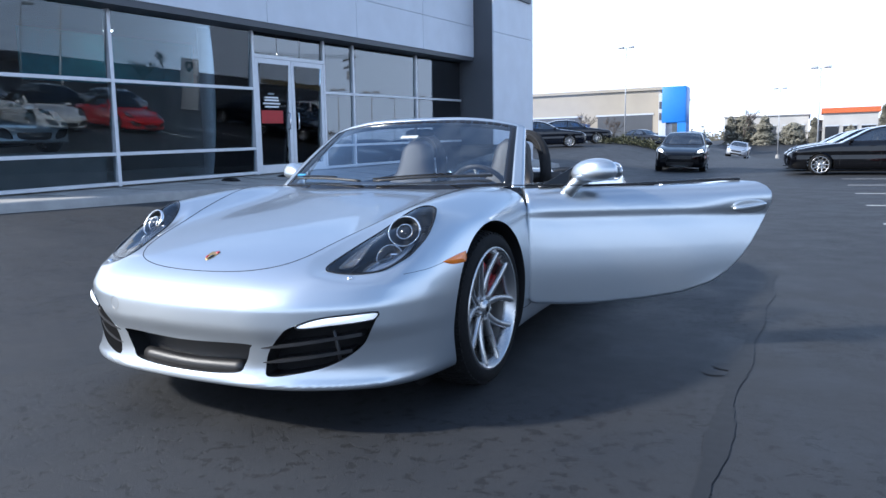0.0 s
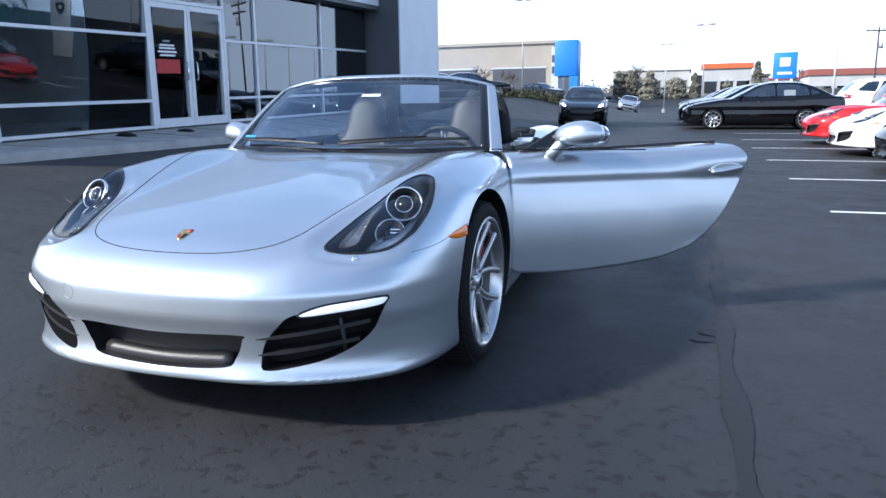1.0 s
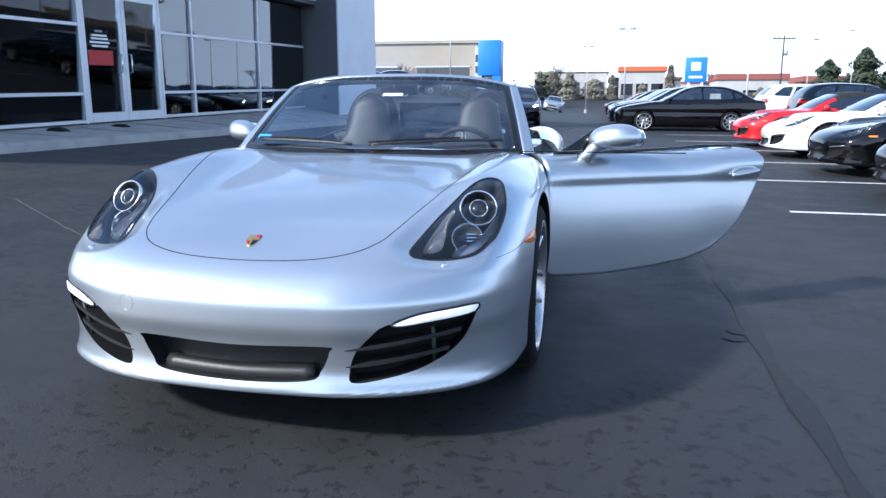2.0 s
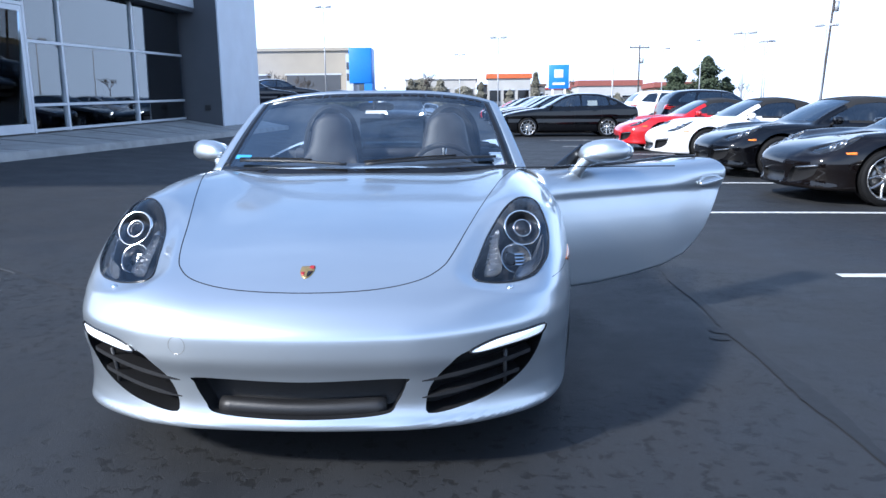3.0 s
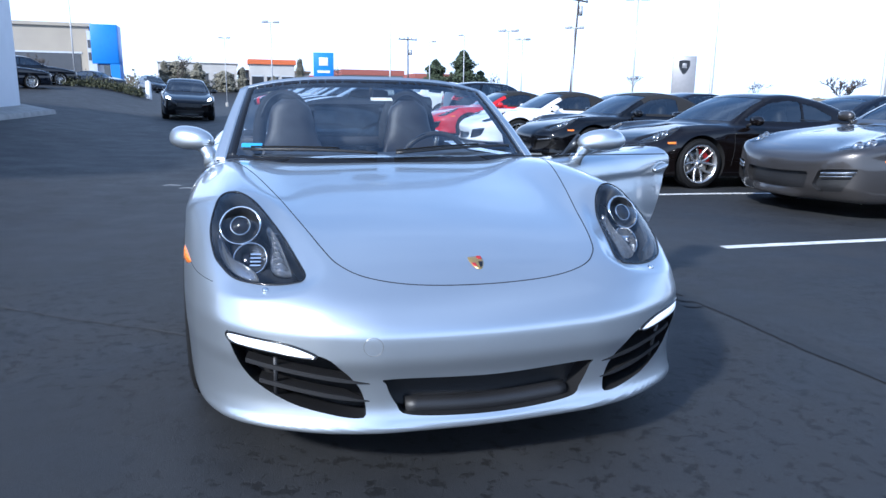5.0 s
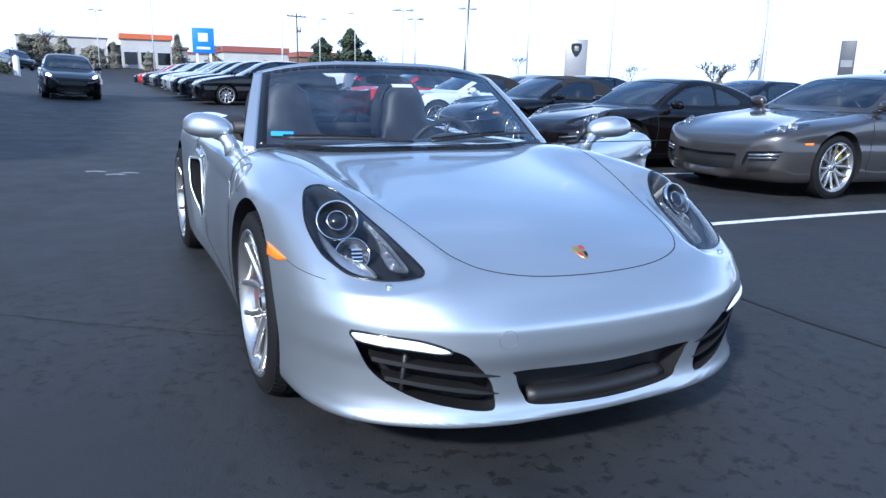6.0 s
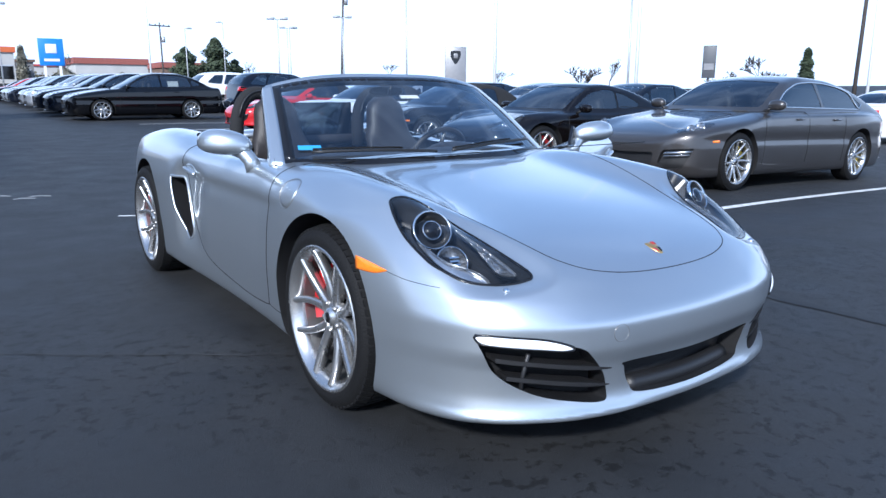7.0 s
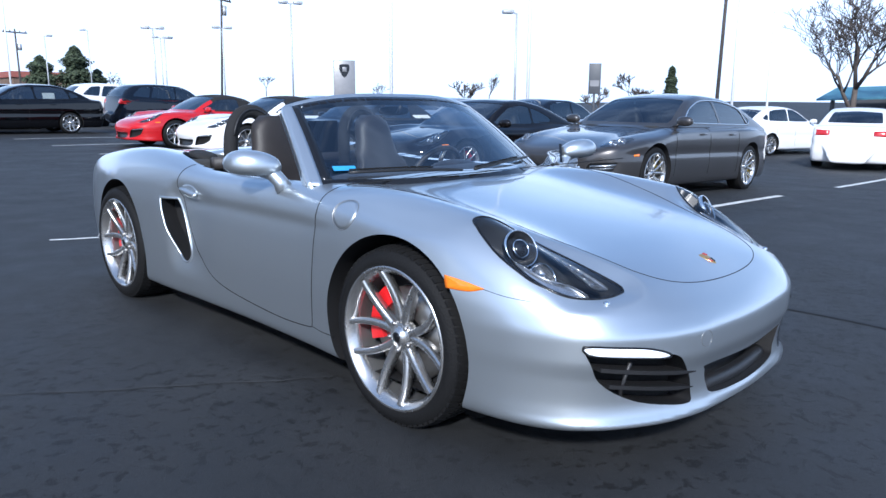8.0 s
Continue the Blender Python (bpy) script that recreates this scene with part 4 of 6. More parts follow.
part("instrument_hood", ellipsoid((0.36, 0.86, 0.815), (0.17, 0.11, 0.05), 20, 10), LEATHER, car)
wheel_m = Matrix.Translation((0.36, 1.02, 0.760)) @ Matrix.Rotation(radians(-64), 4, "X")
ring = [(0.182 * math.cos(a), 0.182 * math.sin(a), 0) for a in np.linspace(0, 2 * math.pi, 40, endpoint=False)]
sw = part("steering_wheel", moved(tube(ring, 0.015, 8, True), wheel_m), LEATHER, car, "three-spoke black steering wheel")
part("wheel_boss", moved(ellipsoid((0, 0, 0), (0.06, 0.055, 0.03), 16, 8), wheel_m), LEATHER, sw)
for a in (0, math.pi, -math.pi / 2):
    part("wheel_spoke", moved(tube([(0.04 * math.cos(a), 0.04 * math.sin(a), 0), (0.175 * math.cos(a), 0.175 * math.sin(a), 0)], 0.013, 6), wheel_m), ALLOY, sw)
part("centre_console", box(-0.11, 0.11, 0.8, 1.75, 0.25, 0.55, 0.03), LEATHER, car)


def seat(x):
    back_w = curve((0.0, 0.215), (0.30, 0.225), (0.44, 0.205), (0.58, 0.160), (0.68, 0.130), (0.78, 0.115), (0.835, 0.05))
    vs, n, hs = [], 24, np.linspace(0, 0.835, 22)
    for h in hs:
        w = float(back_w(h))
        d = 0.075 - 0.02 * h
        for k in range(n):
            a = 2 * math.pi * k / n
            cx, cy = math.cos(a), math.sin(a)
            wing = 0.05 * max(0, (abs(cx) - 0.55) / 0.45) ** 1.5 if h < 0.58 else 0.0
            vs.append((x + w * math.copysign(abs(cx) ** 0.7, cx), 1.36 + 0.26 * h + d * math.copysign(abs(cy) ** 0.8, cy) - wing, 0.27 + 0.985 * h))
    fs = [[i * n + k, i * n + (k + 1) % n, (i + 1) * n + (k + 1) % n, (i + 1) * n + k] for i in range(len(hs) - 1) for k in range(n)] + [[(len(hs) - 1) * n + k for k in range(n)]]
    st = part("seat", (vs, [], fs), SEAT_LEATHER, car, "dark leather sports seat with one-piece headrest")
    part("seat_cushion", ellipsoid((x, 1.18, 0.40), (0.25, 0.28, 0.09), 20, 10, 3), SEAT_LEATHER, st)
    part("seat_trim", tube([(x - 0.10, 1.478, 0.78), (x, 1.47, 0.77), (x + 0.10, 1.478, 0.78)], 0.006, 6), GLOSS_BLACK, st)


for x in (0.35, -0.35):
    seat(x)
for s in (1, -1):
    hoop = [(s * (0.38 + 0.150 * math.cos(a)), 1.68 + 0.05 * math.sin(a), 0.80 + 0.315 * max(0.0, math.sin(a)) ** 0.7) for a in np.linspace(0, math.pi, 22)]
    part("roll_hoop", tube(hoop, 0.038, 12), FABRIC, car, "black roll-over hoop behind the seat")
    part("hoop_trim", tube([(x + s * 0.0, y - 0.036, z + 0.010) for x, y, z in hoop[3:-3]], 0.006, 6), PLASTIC, car)
part("wind_deflector", box(-0.20, 0.20, 1.705, 1.712, 0.78, 1.06), TINT_GLASS, car, smooth=False)
part("hoop_bar", tube([(-0.62, 1.72, 0.84), (0.62, 1.72, 0.84)], 0.035, 10), LEATHER, car)
# folded roof behind the hoops
part("roof_well", data(sheet(-1, 1, 0, 1, 16, 8, lambda u, v: np.stack([u * (0.72 - 0.06 * v), 1.78 + 0.46 * v, 0.825 + 0.03 * np.sin(math.pi * np.minimum(v * 1.2, 1)) - 0.03 * u ** 2], -1))), FABRIC, car, "black folded soft top")
part("roof_cover", ellipsoid((0, 2.04, 0.865), (0.46, 0.13, 0.035), 28, 10, 3), SILVER, car)
for s in (1, -1):
    part("roof_flap", moved(ellipsoid((0, 0, 0), (0.06, 0.11, 0.022), 14, 8, 2.6), Matrix.Translation((s * 0.58, 1.90, 0.872)) @ Matrix.Rotation(radians(8), 4, "X")), FABRIC, car)


# ---- the parked cars ----
def smin(k, a, b):
    return -smax(k, -a, -b)


class Spec:
    pass


def car_spec(hood, roof, wide, nose_y, tail_y, wb, belt, roof_w, roof_lean, tyre, track, side_glass, shield, back_glass, low=0.17, plan=0.26, crown=0.05, soft_top=None, base=None, flare=0.0, step=0.05):
    """Takes the skin of a car apart into panels and panes, once for each kind of car."""
    hood_c, roof_c, wide_c = curve(*hood), curve(*roof), curve(*wide)

    def field(p):
        x, y, z = np.abs(p[:, 0]), p[:, 1], p[:, 2]
        if base is not None:
            body = base(p)
        else:
            w = wide_c(y) - 0.10 * np.clip(z - 0.62, 0, 1) ** 1.5 - 0.16 * np.clip(0.42 - z, 0, 1) ** 1.5 - 0.012 * np.exp(-((z - 0.60) / 0.06) ** 2)
            w = w + flare * (np.exp(-((y) / 0.42) ** 4) + np.exp(-((y - wb) / 0.42) ** 4)) * np.clip(z / 0.4, 0, 1)
            top = hood_c(y) - crown * x ** 2 + 0.03 * np.exp(-((x - 0.72) / 0.16) ** 2) * (y < 0.6)
            front = nose_y + plan * (x / 0.9) ** 3 + 0.9 * np.clip(z - 0.55, 0, 1) ** 2 + 0.5 * np.clip(0.30 - z, 0, 1)
            rear = tail_y - 0.14 * (x / 0.9) ** 3 - 0.5 * np.clip(0.45 - z, 0, 1) ** 1.5 - 0.25 * np.clip(z - 0.8, 0, 1)
            body = smax(0.03, z - top, x - w, front - y, y - rear, low - z)
        g = smax(0.03, z - (roof_c(y) - 0.09 * x ** 2), (x - (roof_w - roof_lean * np.clip(z - belt, -0.02, 2) - 0.6 * np.clip(belt - 0.05 - z, 0, 2))) * 0.9, low - z)
        return smin(0.015, body, g)
    z_top = max(b for a, b in roof) + 0.15
    ys_ = np.arange(nose_y - 0.2, tail_y + 0.25, step)
    sh = Shell(field, np.arange(-1.2, 1.2001, step), ys_, np.arange(-0.4, z_top + 0.1, step),
               lambda c: np.stack([c[:, 0] * 0.5, np.interp(c[:, 1], (ys_[0], ys_[-1]), (nose_y + 0.45, tail_y - 0.45)), 0.47 + (c[:, 2] - 0.5) * 0.15], 1))
    sp = Spec()
    sp.shell, sp.wb, sp.tyre, sp.track, sp.nose_y, sp.tail_y, sp.belt, sp.low = sh, wb, tyre, track, nose_y, tail_y, belt, low
    sp.arch, sp.glass, sp.panes = [], [], side_glass
    for side in (SIDE_R, SIDE_L):
        for cy in (0.0, wb):
            hole = sh.cut(circle2(cy, tyre, tyre + 0.045, 40), **side, facing=0.1)
            sp.arch.append(rim(hole, np.array((-0.25 * side["way"][0], 0, 0))))
    for side in (SIDE_R, SIDE_L):
        for pane in side_glass:
            sp.glass.append(("side_window", sh.cut(loop2([(*q, 1) for q in pane], 80), **side, facing=0.2, where=lambda c: c[:, 2] > belt - 0.1)))
    sp.glass.append(("windscreen", sh.cut(loop2([(*q, 1) for q in shield], 80), **FRONT, facing=0.15, where=lambda c: c[:, 1] > 0.2)))
    if back_glass:
        sp.glass.append(("rear_window", sh.cut(loop2([(*q, 1) for q in back_glass], 80), **BACK, facing=0.12, where=lambda c: c[:, 2] > belt - 0.1)))
    sp.top = None
    if soft_top:
        c = sh.v[sh.f].mean(1)
        pick = (c[:, 2] > belt + 0.015) & (c[:, 1] > soft_top) & (np.abs(c[:, 0]) < 0.80)
        sp.top = sh.sub(sh.f[pick])
        sh.f = sh.f[~pick]
    sp.extra = []
    return sp


def front_set(sp, lamp, grilles, drl, lamp_axes=LAMP_AXES, lamp_way=LAMP_WAY):
    """Lamps and openings at the nose."""
    sh = sp.shell
    for s in (1, -1):
        sp.extra.append(("headlamp", sh.cut(loop2([(s * q[0], q[1]) for q in lamp][::s], 80), axes=lamp_axes, way=lamp_way, facing=-0.2, where=lambda c: c[:, 1] < 0.25)))
    for g in grilles:
        for s in ((1,) if abs(np.mean([q[0] for q in g])) < 0.02 else (1, -1)):
            sp.extra.append(("grille", sh.cut(loop2([(s * q[0], *q[1:]) for q in g][::s], 80), **FRONT)))
    sp.drl = drl
    return sp


PROTO = {}


def build_car(name, sp, paint, label, at, rim_mat=ALLOY, caliper=None, group="", spokes=5, tails=None, top_mat=None, detail=False, amber=True, grille_mat=None, glass_mat=None, sheet_in=False, lit=False, trim=False):
    key = (id(sp), spokes, id(caliper), amber, str(tails), detail, sheet_in, id(top_mat), id(rim_mat), lit)
    if key in PROTO:
        made = copy_thing(PROTO[key][0], at)
        for o in made.children_recursive:
            if o.data.materials[0] == PROTO[key][1]:
                o.material_slots[0].link = "OBJECT"
                o.material_slots[0].material = paint
        if group:
            made["group"] = group
        elif "group" in made:
            del made["group"]
        return tagged(made, label, "car")
    c = thing(name, label, "car", group=group)
    PROTO[key] = (c, paint)
    sh = sp.shell
    part("body", data(sh.mesh()), paint, c)
    for a in sp.arch:
        part("arch_liner", data(a), GAP, c)
    for nm, g in sp.glass:
        pane = part(nm, data(g, sh.normals(g[0]) * -0.004), glass_mat or TINT_GLASS, c)
        pane.visible_shadow = False
    if sp.top is not None:
        part("soft_top" if top_mat is FABRIC else "roof", data(sp.top), top_mat or paint, c)
    for nm, g in sp.extra:
        if nm == "headlamp":
            n = sh.normals(g[0])
            h = part("headlamp", data(g, -n * 0.03), HOUSING, c)
            part("lamp_wall", data(rim(g, -n * 0.032)), HOUSING, h)
            part("lens", data(g), LENS, h).visible_shadow = False
            mid = g[0].mean(0)
            s = 1 if mid[0] > 0 else -1
            for dx, dy in ((0.03 * s, 0.05), (-0.02 * s, -0.05)):
                q = sh.onto([(mid[0] + dx, mid @ np.array(LAMP_AXES[1]) + dy)], LAMP_AXES, LAMP_WAY)[0]
                m = Matrix.Translation(Vector(q) + Vector((0, 0.02, -0.012))) @ Vector((0.1 * s, -0.86, 0.48)).to_track_quat("Z", "X").to_matrix().to_4x4()
                part("projector", moved(lathe([(0.012, 0.044), (0.016, 0.05), (0.0, 0.052), (0.0, 0.02), (0.012, 0.001)], 20, "z"), m), LIT_LAMP if lit else LAMP_GREY, h)
        else:
            part("grille", data(g, np.array((0, 0.05, 0))), grille_mat or PLASTIC, c)
            part("grille_wall", data(rim(g, np.array((0, 0.06, 0)))), PLASTIC, c)
    for q in sp.drl:
        for s in (1, -1):
            part("front_lamp", patch(sh, loop2([(s * a, b, 1) for a, b in q][::s], 40), FRONT, 0.006, 2, 0.002), LAMP_GREY, c)
    if amber:
        y0 = -sp.tyre - 0.06
        for view in (SIDE_L, SIDE_R):
            part("side_marker", patch(sh, loop2([(y0 + 0.01, 0.60, 1), (y0 - 0.10, 0.59, 1), (y0 - 0.09, 0.57, 1), (y0 + 0.01, 0.57, 1)], 24), view, 0.004, 2, 0.001), AMBER, c)
    if tails:
        for s in (1, -1):
            part("tail_lamp", patch(sh, loop2([(s * a, b, 1) for a, b in tails][::s], 40), BACK, 0.01, 2, 0.002), RED_LENS, c)
    part("underbody", box(-0.66, 0.66, sp.nose_y + 0.45, sp.tail_y - 0.45, sp.low + 0.02, sp.low + 0.05), GAP, c, smooth=False)
    part("cabin", fuse(block(-0.64, 0.64, 0.75, sp.wb + 0.1, 0.3, sp.belt - 0.22), block(-0.60, 0.60, 0.62, 0.95, 0.5, sp.belt - 0.02, 0.05)), CABIN, c)
    for x in (-0.36, 0.36):
        part("seat", fuse(ellipsoid((x, 1.50, sp.belt - 0.10), (0.22, 0.10, 0.32), 12, 8, 3), ellipsoid((x, 1.56, sp.belt + 0.20), (0.12, 0.06, 0.10), 10, 6, 3)), SEAT_LEATHER, c)
    for s in (1, -1):
        turn = Matrix.Identity(4) if s > 0 else Matrix.Rotation(math.pi, 4, "Z")
        for cy in (0.0, sp.wb):
            m = Matrix.Translation((s * sp.track, cy, sp.tyre - 0.004)) @ turn @ Matrix.Rotation(0.3 + cy, 4, "X")
            wheel("wheel", m, sp.tyre, 0.225, sp.tyre * 0.76, "", c, caliper=caliper, spokes=spokes, rim_mat=rim_mat, detail=detail)
        p = sh.onto([(0.74, sp.belt - 0.02)], SIDE_L["axes"], SIDE_L["way"])[0] * np.array((s, 1, 1))
        mir = part("side_mirror", ellipsoid((p[0] + 0.13 * s, p[1] + 0.04, p[2] + 0.07), (0.115, 0.06, 0.065), 14, 10, 2.4), paint, c)
        part("mirror_stalk", tube([(p[0] - 0.02 * s, p[1], p[2] - 0.01), (p[0] + 0.08 * s, p[1] + 0.03, p[2] + 0.04)], 0.02, 6), PLASTIC, mir)
        for yy in ([1.45] if sp.wb < 2.6 else [1.25, 2.15]):
            h = sh.onto([(yy, sp.belt - 0.12), (yy + 0.16, sp.belt - 0.115)], SIDE_L["axes"], SIDE_L["way"]) * np.array((s, 1, 1)) + np.array((0.012 * s, 0, 0))
            part("door_handle", tube(h, 0.013, 6), paint, c)
    if sheet_in:
        m = sh.onto([(2.0, sp.belt + 0.05), (2.33, sp.belt + 0.05), (2.33, sp.belt + 0.22), (2.0, sp.belt + 0.22)], SIDE_L["axes"], SIDE_L["way"]) + np.array((-0.012, 0, 0))
        part("window_sheet", (m.tolist(), [], [[0, 1, 2, 3]]), PAPER, c, "white price sheet in the window")
    # bright trim along the top of the side windows
    if trim:
        for view in (SIDE_R, SIDE_L):
            top = [sp.panes[0][0]] + [q for pane in sp.panes for q in pane[1:-1]] + [sp.panes[-1][-1]]
            for q in (line2(sorted(top), 40), line2([(sp.panes[0][0][0], sp.panes[0][0][1] - 0.012), (sp.panes[-1][-1][0], sp.panes[-1][-1][1] - 0.012)], 24)):
                p = sh.onto(q, view["axes"], view["way"])
                part("window_trim", tube(p + sh.normals(p) * 0.002, 0.009, 6), CHROME, c, "bright metal window trim")
    # door seams
    for view, s in ((SIDE_R, -1), (SIDE_L, 1)):
        for yy in ([0.5, 1.66] if sp.wb < 2.6 else [0.52, 1.56, 2.45]):
            q = line2([(yy, sp.belt - 0.02), (yy + 0.01, 0.6), (yy - 0.02, 0.30)], 14)
            part("door_gap", tube(sh.onto(q, view["axes"], view["way"]), 0.004, 4), GAP, c)
    c.matrix_world = at
    return c


SPORT_LAMP = [q[:2] for q in LAMP]
SPORT_GRILLES = [[(-0.305, 0.338, 1), (0.0, 0.330), (0.305, 0.338, 1), (0.26, 0.225), (0.0, 0.205), (-0.26, 0.225)], INTAKE]
SPORT_SHIELD = [(-0.64, 0.885), (0.64, 0.885), (0.555, 1.19), (0.0, 1.215), (-0.555, 1.19)]
sport_kw = dict(wide=((0, 0.8), (1, 0.8)), hood=((0, 0.8), (1, 0.8)), nose_y=-0.96, tail_y=3.42, wb=2.475, belt=0.85, roof_w=0.735, roof_lean=0.42, tyre=0.325, track=0.765, base=hero_field, shield=SPORT_SHIELD)
coupe = front_set(car_spec(roof=((-1, 0.2), (0.25, 0.70), (0.45, 0.85), (0.95, 1.155), (1.25, 1.265), (1.55, 1.285), (2.0, 1.235), (2.6, 1.06), (3.2, 0.82), (3.5, 0.4)),
                           side_glass=[[(0.72, 0.90), (1.15, 1.13), (1.5, 1.185), (1.68, 1.16), (1.66, 0.905)], [(1.72, 0.91), (1.73, 1.15), (1.95, 1.10), (2.22, 0.98), (2.1, 0.92)]], back_glass=[(-0.45, 1.0), (0.45, 1.0), (0.40, 1.18), (-0.40, 1.18)], **sport_kw), SPORT_LAMP, SPORT_GRILLES, [[(0.725, 0.446), (0.50, 0.405), (0.51, 0.39), (0.72, 0.424)]])
cabrio = front_set(car_spec(roof=((-1, 0.2), (0.25, 0.70), (0.45, 0.85), (0.95, 1.155), (1.2, 1.25), (1.5, 1.275), (1.9, 1.22), (2.25, 1.05), (2.55, 0.82), (3.0, 0.4)),
                            side_glass=[[(0.72, 0.90), (1.15, 1.13), (1.5, 1.175), (1.68, 1.15), (1.70, 0.905)]], back_glass=None, soft_top=1.02, **sport_kw), SPORT_LAMP, SPORT_GRILLES, [[(0.725, 0.446), (0.50, 0.405), (0.51, 0.39), (0.72, 0.424)]])

PLAIN_LAMP = [lampq(0.76, -0.42, 0.74), lampq(0.80, -0.55, 0.66), lampq(0.60, -0.78, 0.60), lampq(0.46, -0.86, 0.60), lampq(0.50, -0.80, 0.67), lampq(0.64, -0.62, 0.72)]
gt = front_set(car_spec(hood=((-1.2, 0.45), (-0.95, 0.60), (-0.7, 0.70), (-0.3, 0.80), (0.3, 0.88), (0.7, 0.93), (1.5, 0.95), (3.0, 0.98), (3.6, 0.95), (4.0, 0.86), (4.2, 0.6)),
                        roof=((-1, 0.2), (0.40, 0.72), (0.62, 0.91), (1.05, 1.19), (1.45, 1.36), (1.85, 1.415), (2.4, 1.40), (3.0, 1.30), (3.5, 1.13), (3.9, 0.93), (4.2, 0.5)),
                        wide=((-1.1, 0.70), (-0.8, 0.84), (-0.4, 0.93), (0, 0.955), (0.7, 0.93), (1.5, 0.92), (2.3, 0.945), (2.92, 0.965), (3.5, 0.92), (4.0, 0.80)),
                        nose_y=-0.98, tail_y=3.98, wb=2.92, belt=0.96, roof_w=0.80, roof_lean=0.46, tyre=0.345, track=0.825, plan=0.30, flare=0.012,
                        side_glass=[[(0.95, 1.0), (1.30, 1.20), (1.70, 1.305), (2.02, 1.32), (2.06, 1.0)], [(2.14, 1.0), (2.12, 1.32), (2.6, 1.285), (2.95, 1.20), (3.20, 1.06), (3.1, 1.0)]],
                        shield=[(-0.66, 0.985), (0.66, 0.985), (0.56, 1.30), (0.0, 1.335), (-0.56, 1.30)], back_glass=[(-0.5, 1.05), (0.5, 1.05), (0.44, 1.28), (-0.44, 1.28)], low=0.16),
               [lampq(0.80, -0.35, 0.79), lampq(0.83, -0.48, 0.72), lampq(0.76, -0.68, 0.645), lampq(0.60, -0.76, 0.64), lampq(0.585, -0.66, 0.70), lampq(0.68, -0.45, 0.77)],
               [[(-0.43, 0.44, 1), (0.0, 0.425), (0.43, 0.44, 1), (0.40, 0.27, 1), (0.0, 0.25), (-0.40, 0.27, 1)], [(0.83, 0.50, 1), (0.54, 0.47, 1), (0.49, 0.33, 1), (0.54, 0.255, 1), (0.74, 0.275, 1)]], [[(0.82, 0.475), (0.56, 0.448), (0.56, 0.425), (0.81, 0.45)], [(0.80, 0.435), (0.56, 0.410), (0.56, 0.398), (0.795, 0.42)]])
saloon = front_set(car_spec(hood=((-1.2, 0.45), (-0.92, 0.66), (-0.7, 0.75), (-0.2, 0.86), (0.4, 0.94), (0.8, 0.96), (2.0, 0.99), (3.1, 1.03), (3.6, 1.02), (3.82, 0.95), (4.0, 0.5)),
                            roof=((-1, 0.2), (0.25, 0.75), (0.45, 0.93), (0.9, 1.18), (1.3, 1.38), (1.75, 1.455), (2.3, 1.45), (2.8, 1.34), (3.3, 1.10), (3.5, 0.98), (3.9, 0.4)),
                            wide=((-1.1, 0.66), (-0.8, 0.80), (-0.4, 0.875), (0, 0.895), (0.7, 0.895), (2.0, 0.90), (2.7, 0.90), (3.4, 0.86), (3.9, 0.74)),
                            nose_y=-0.95, tail_y=3.78, wb=2.68, belt=0.98, roof_w=0.79, roof_lean=0.40, tyre=0.32, track=0.775,
                            side_glass=[[(0.80, 1.01), (1.15, 1.22), (1.45, 1.355), (1.72, 1.375), (1.76, 1.02)], [(1.83, 1.02), (1.80, 1.378), (2.35, 1.36), (2.62, 1.30), (2.72, 1.04)], [(2.78, 1.05), (2.70, 1.27), (3.05, 1.09)]],
                            shield=[(-0.66, 1.01), (0.66, 1.01), (0.56, 1.35), (0.0, 1.385), (-0.56, 1.35)], back_glass=[(-0.56, 1.09), (0.56, 1.09), (0.50, 1.33), (0.0, 1.36), (-0.50, 1.33)]),
                   PLAIN_LAMP, [[(-0.42, 0.60, 1), (0.42, 0.60, 1), (0.38, 0.47, 1), (-0.38, 0.47, 1)], [(-0.5, 0.36, 1), (0.5, 0.36, 1), (0.42, 0.22, 1), (-0.42, 0.22, 1)]], [])
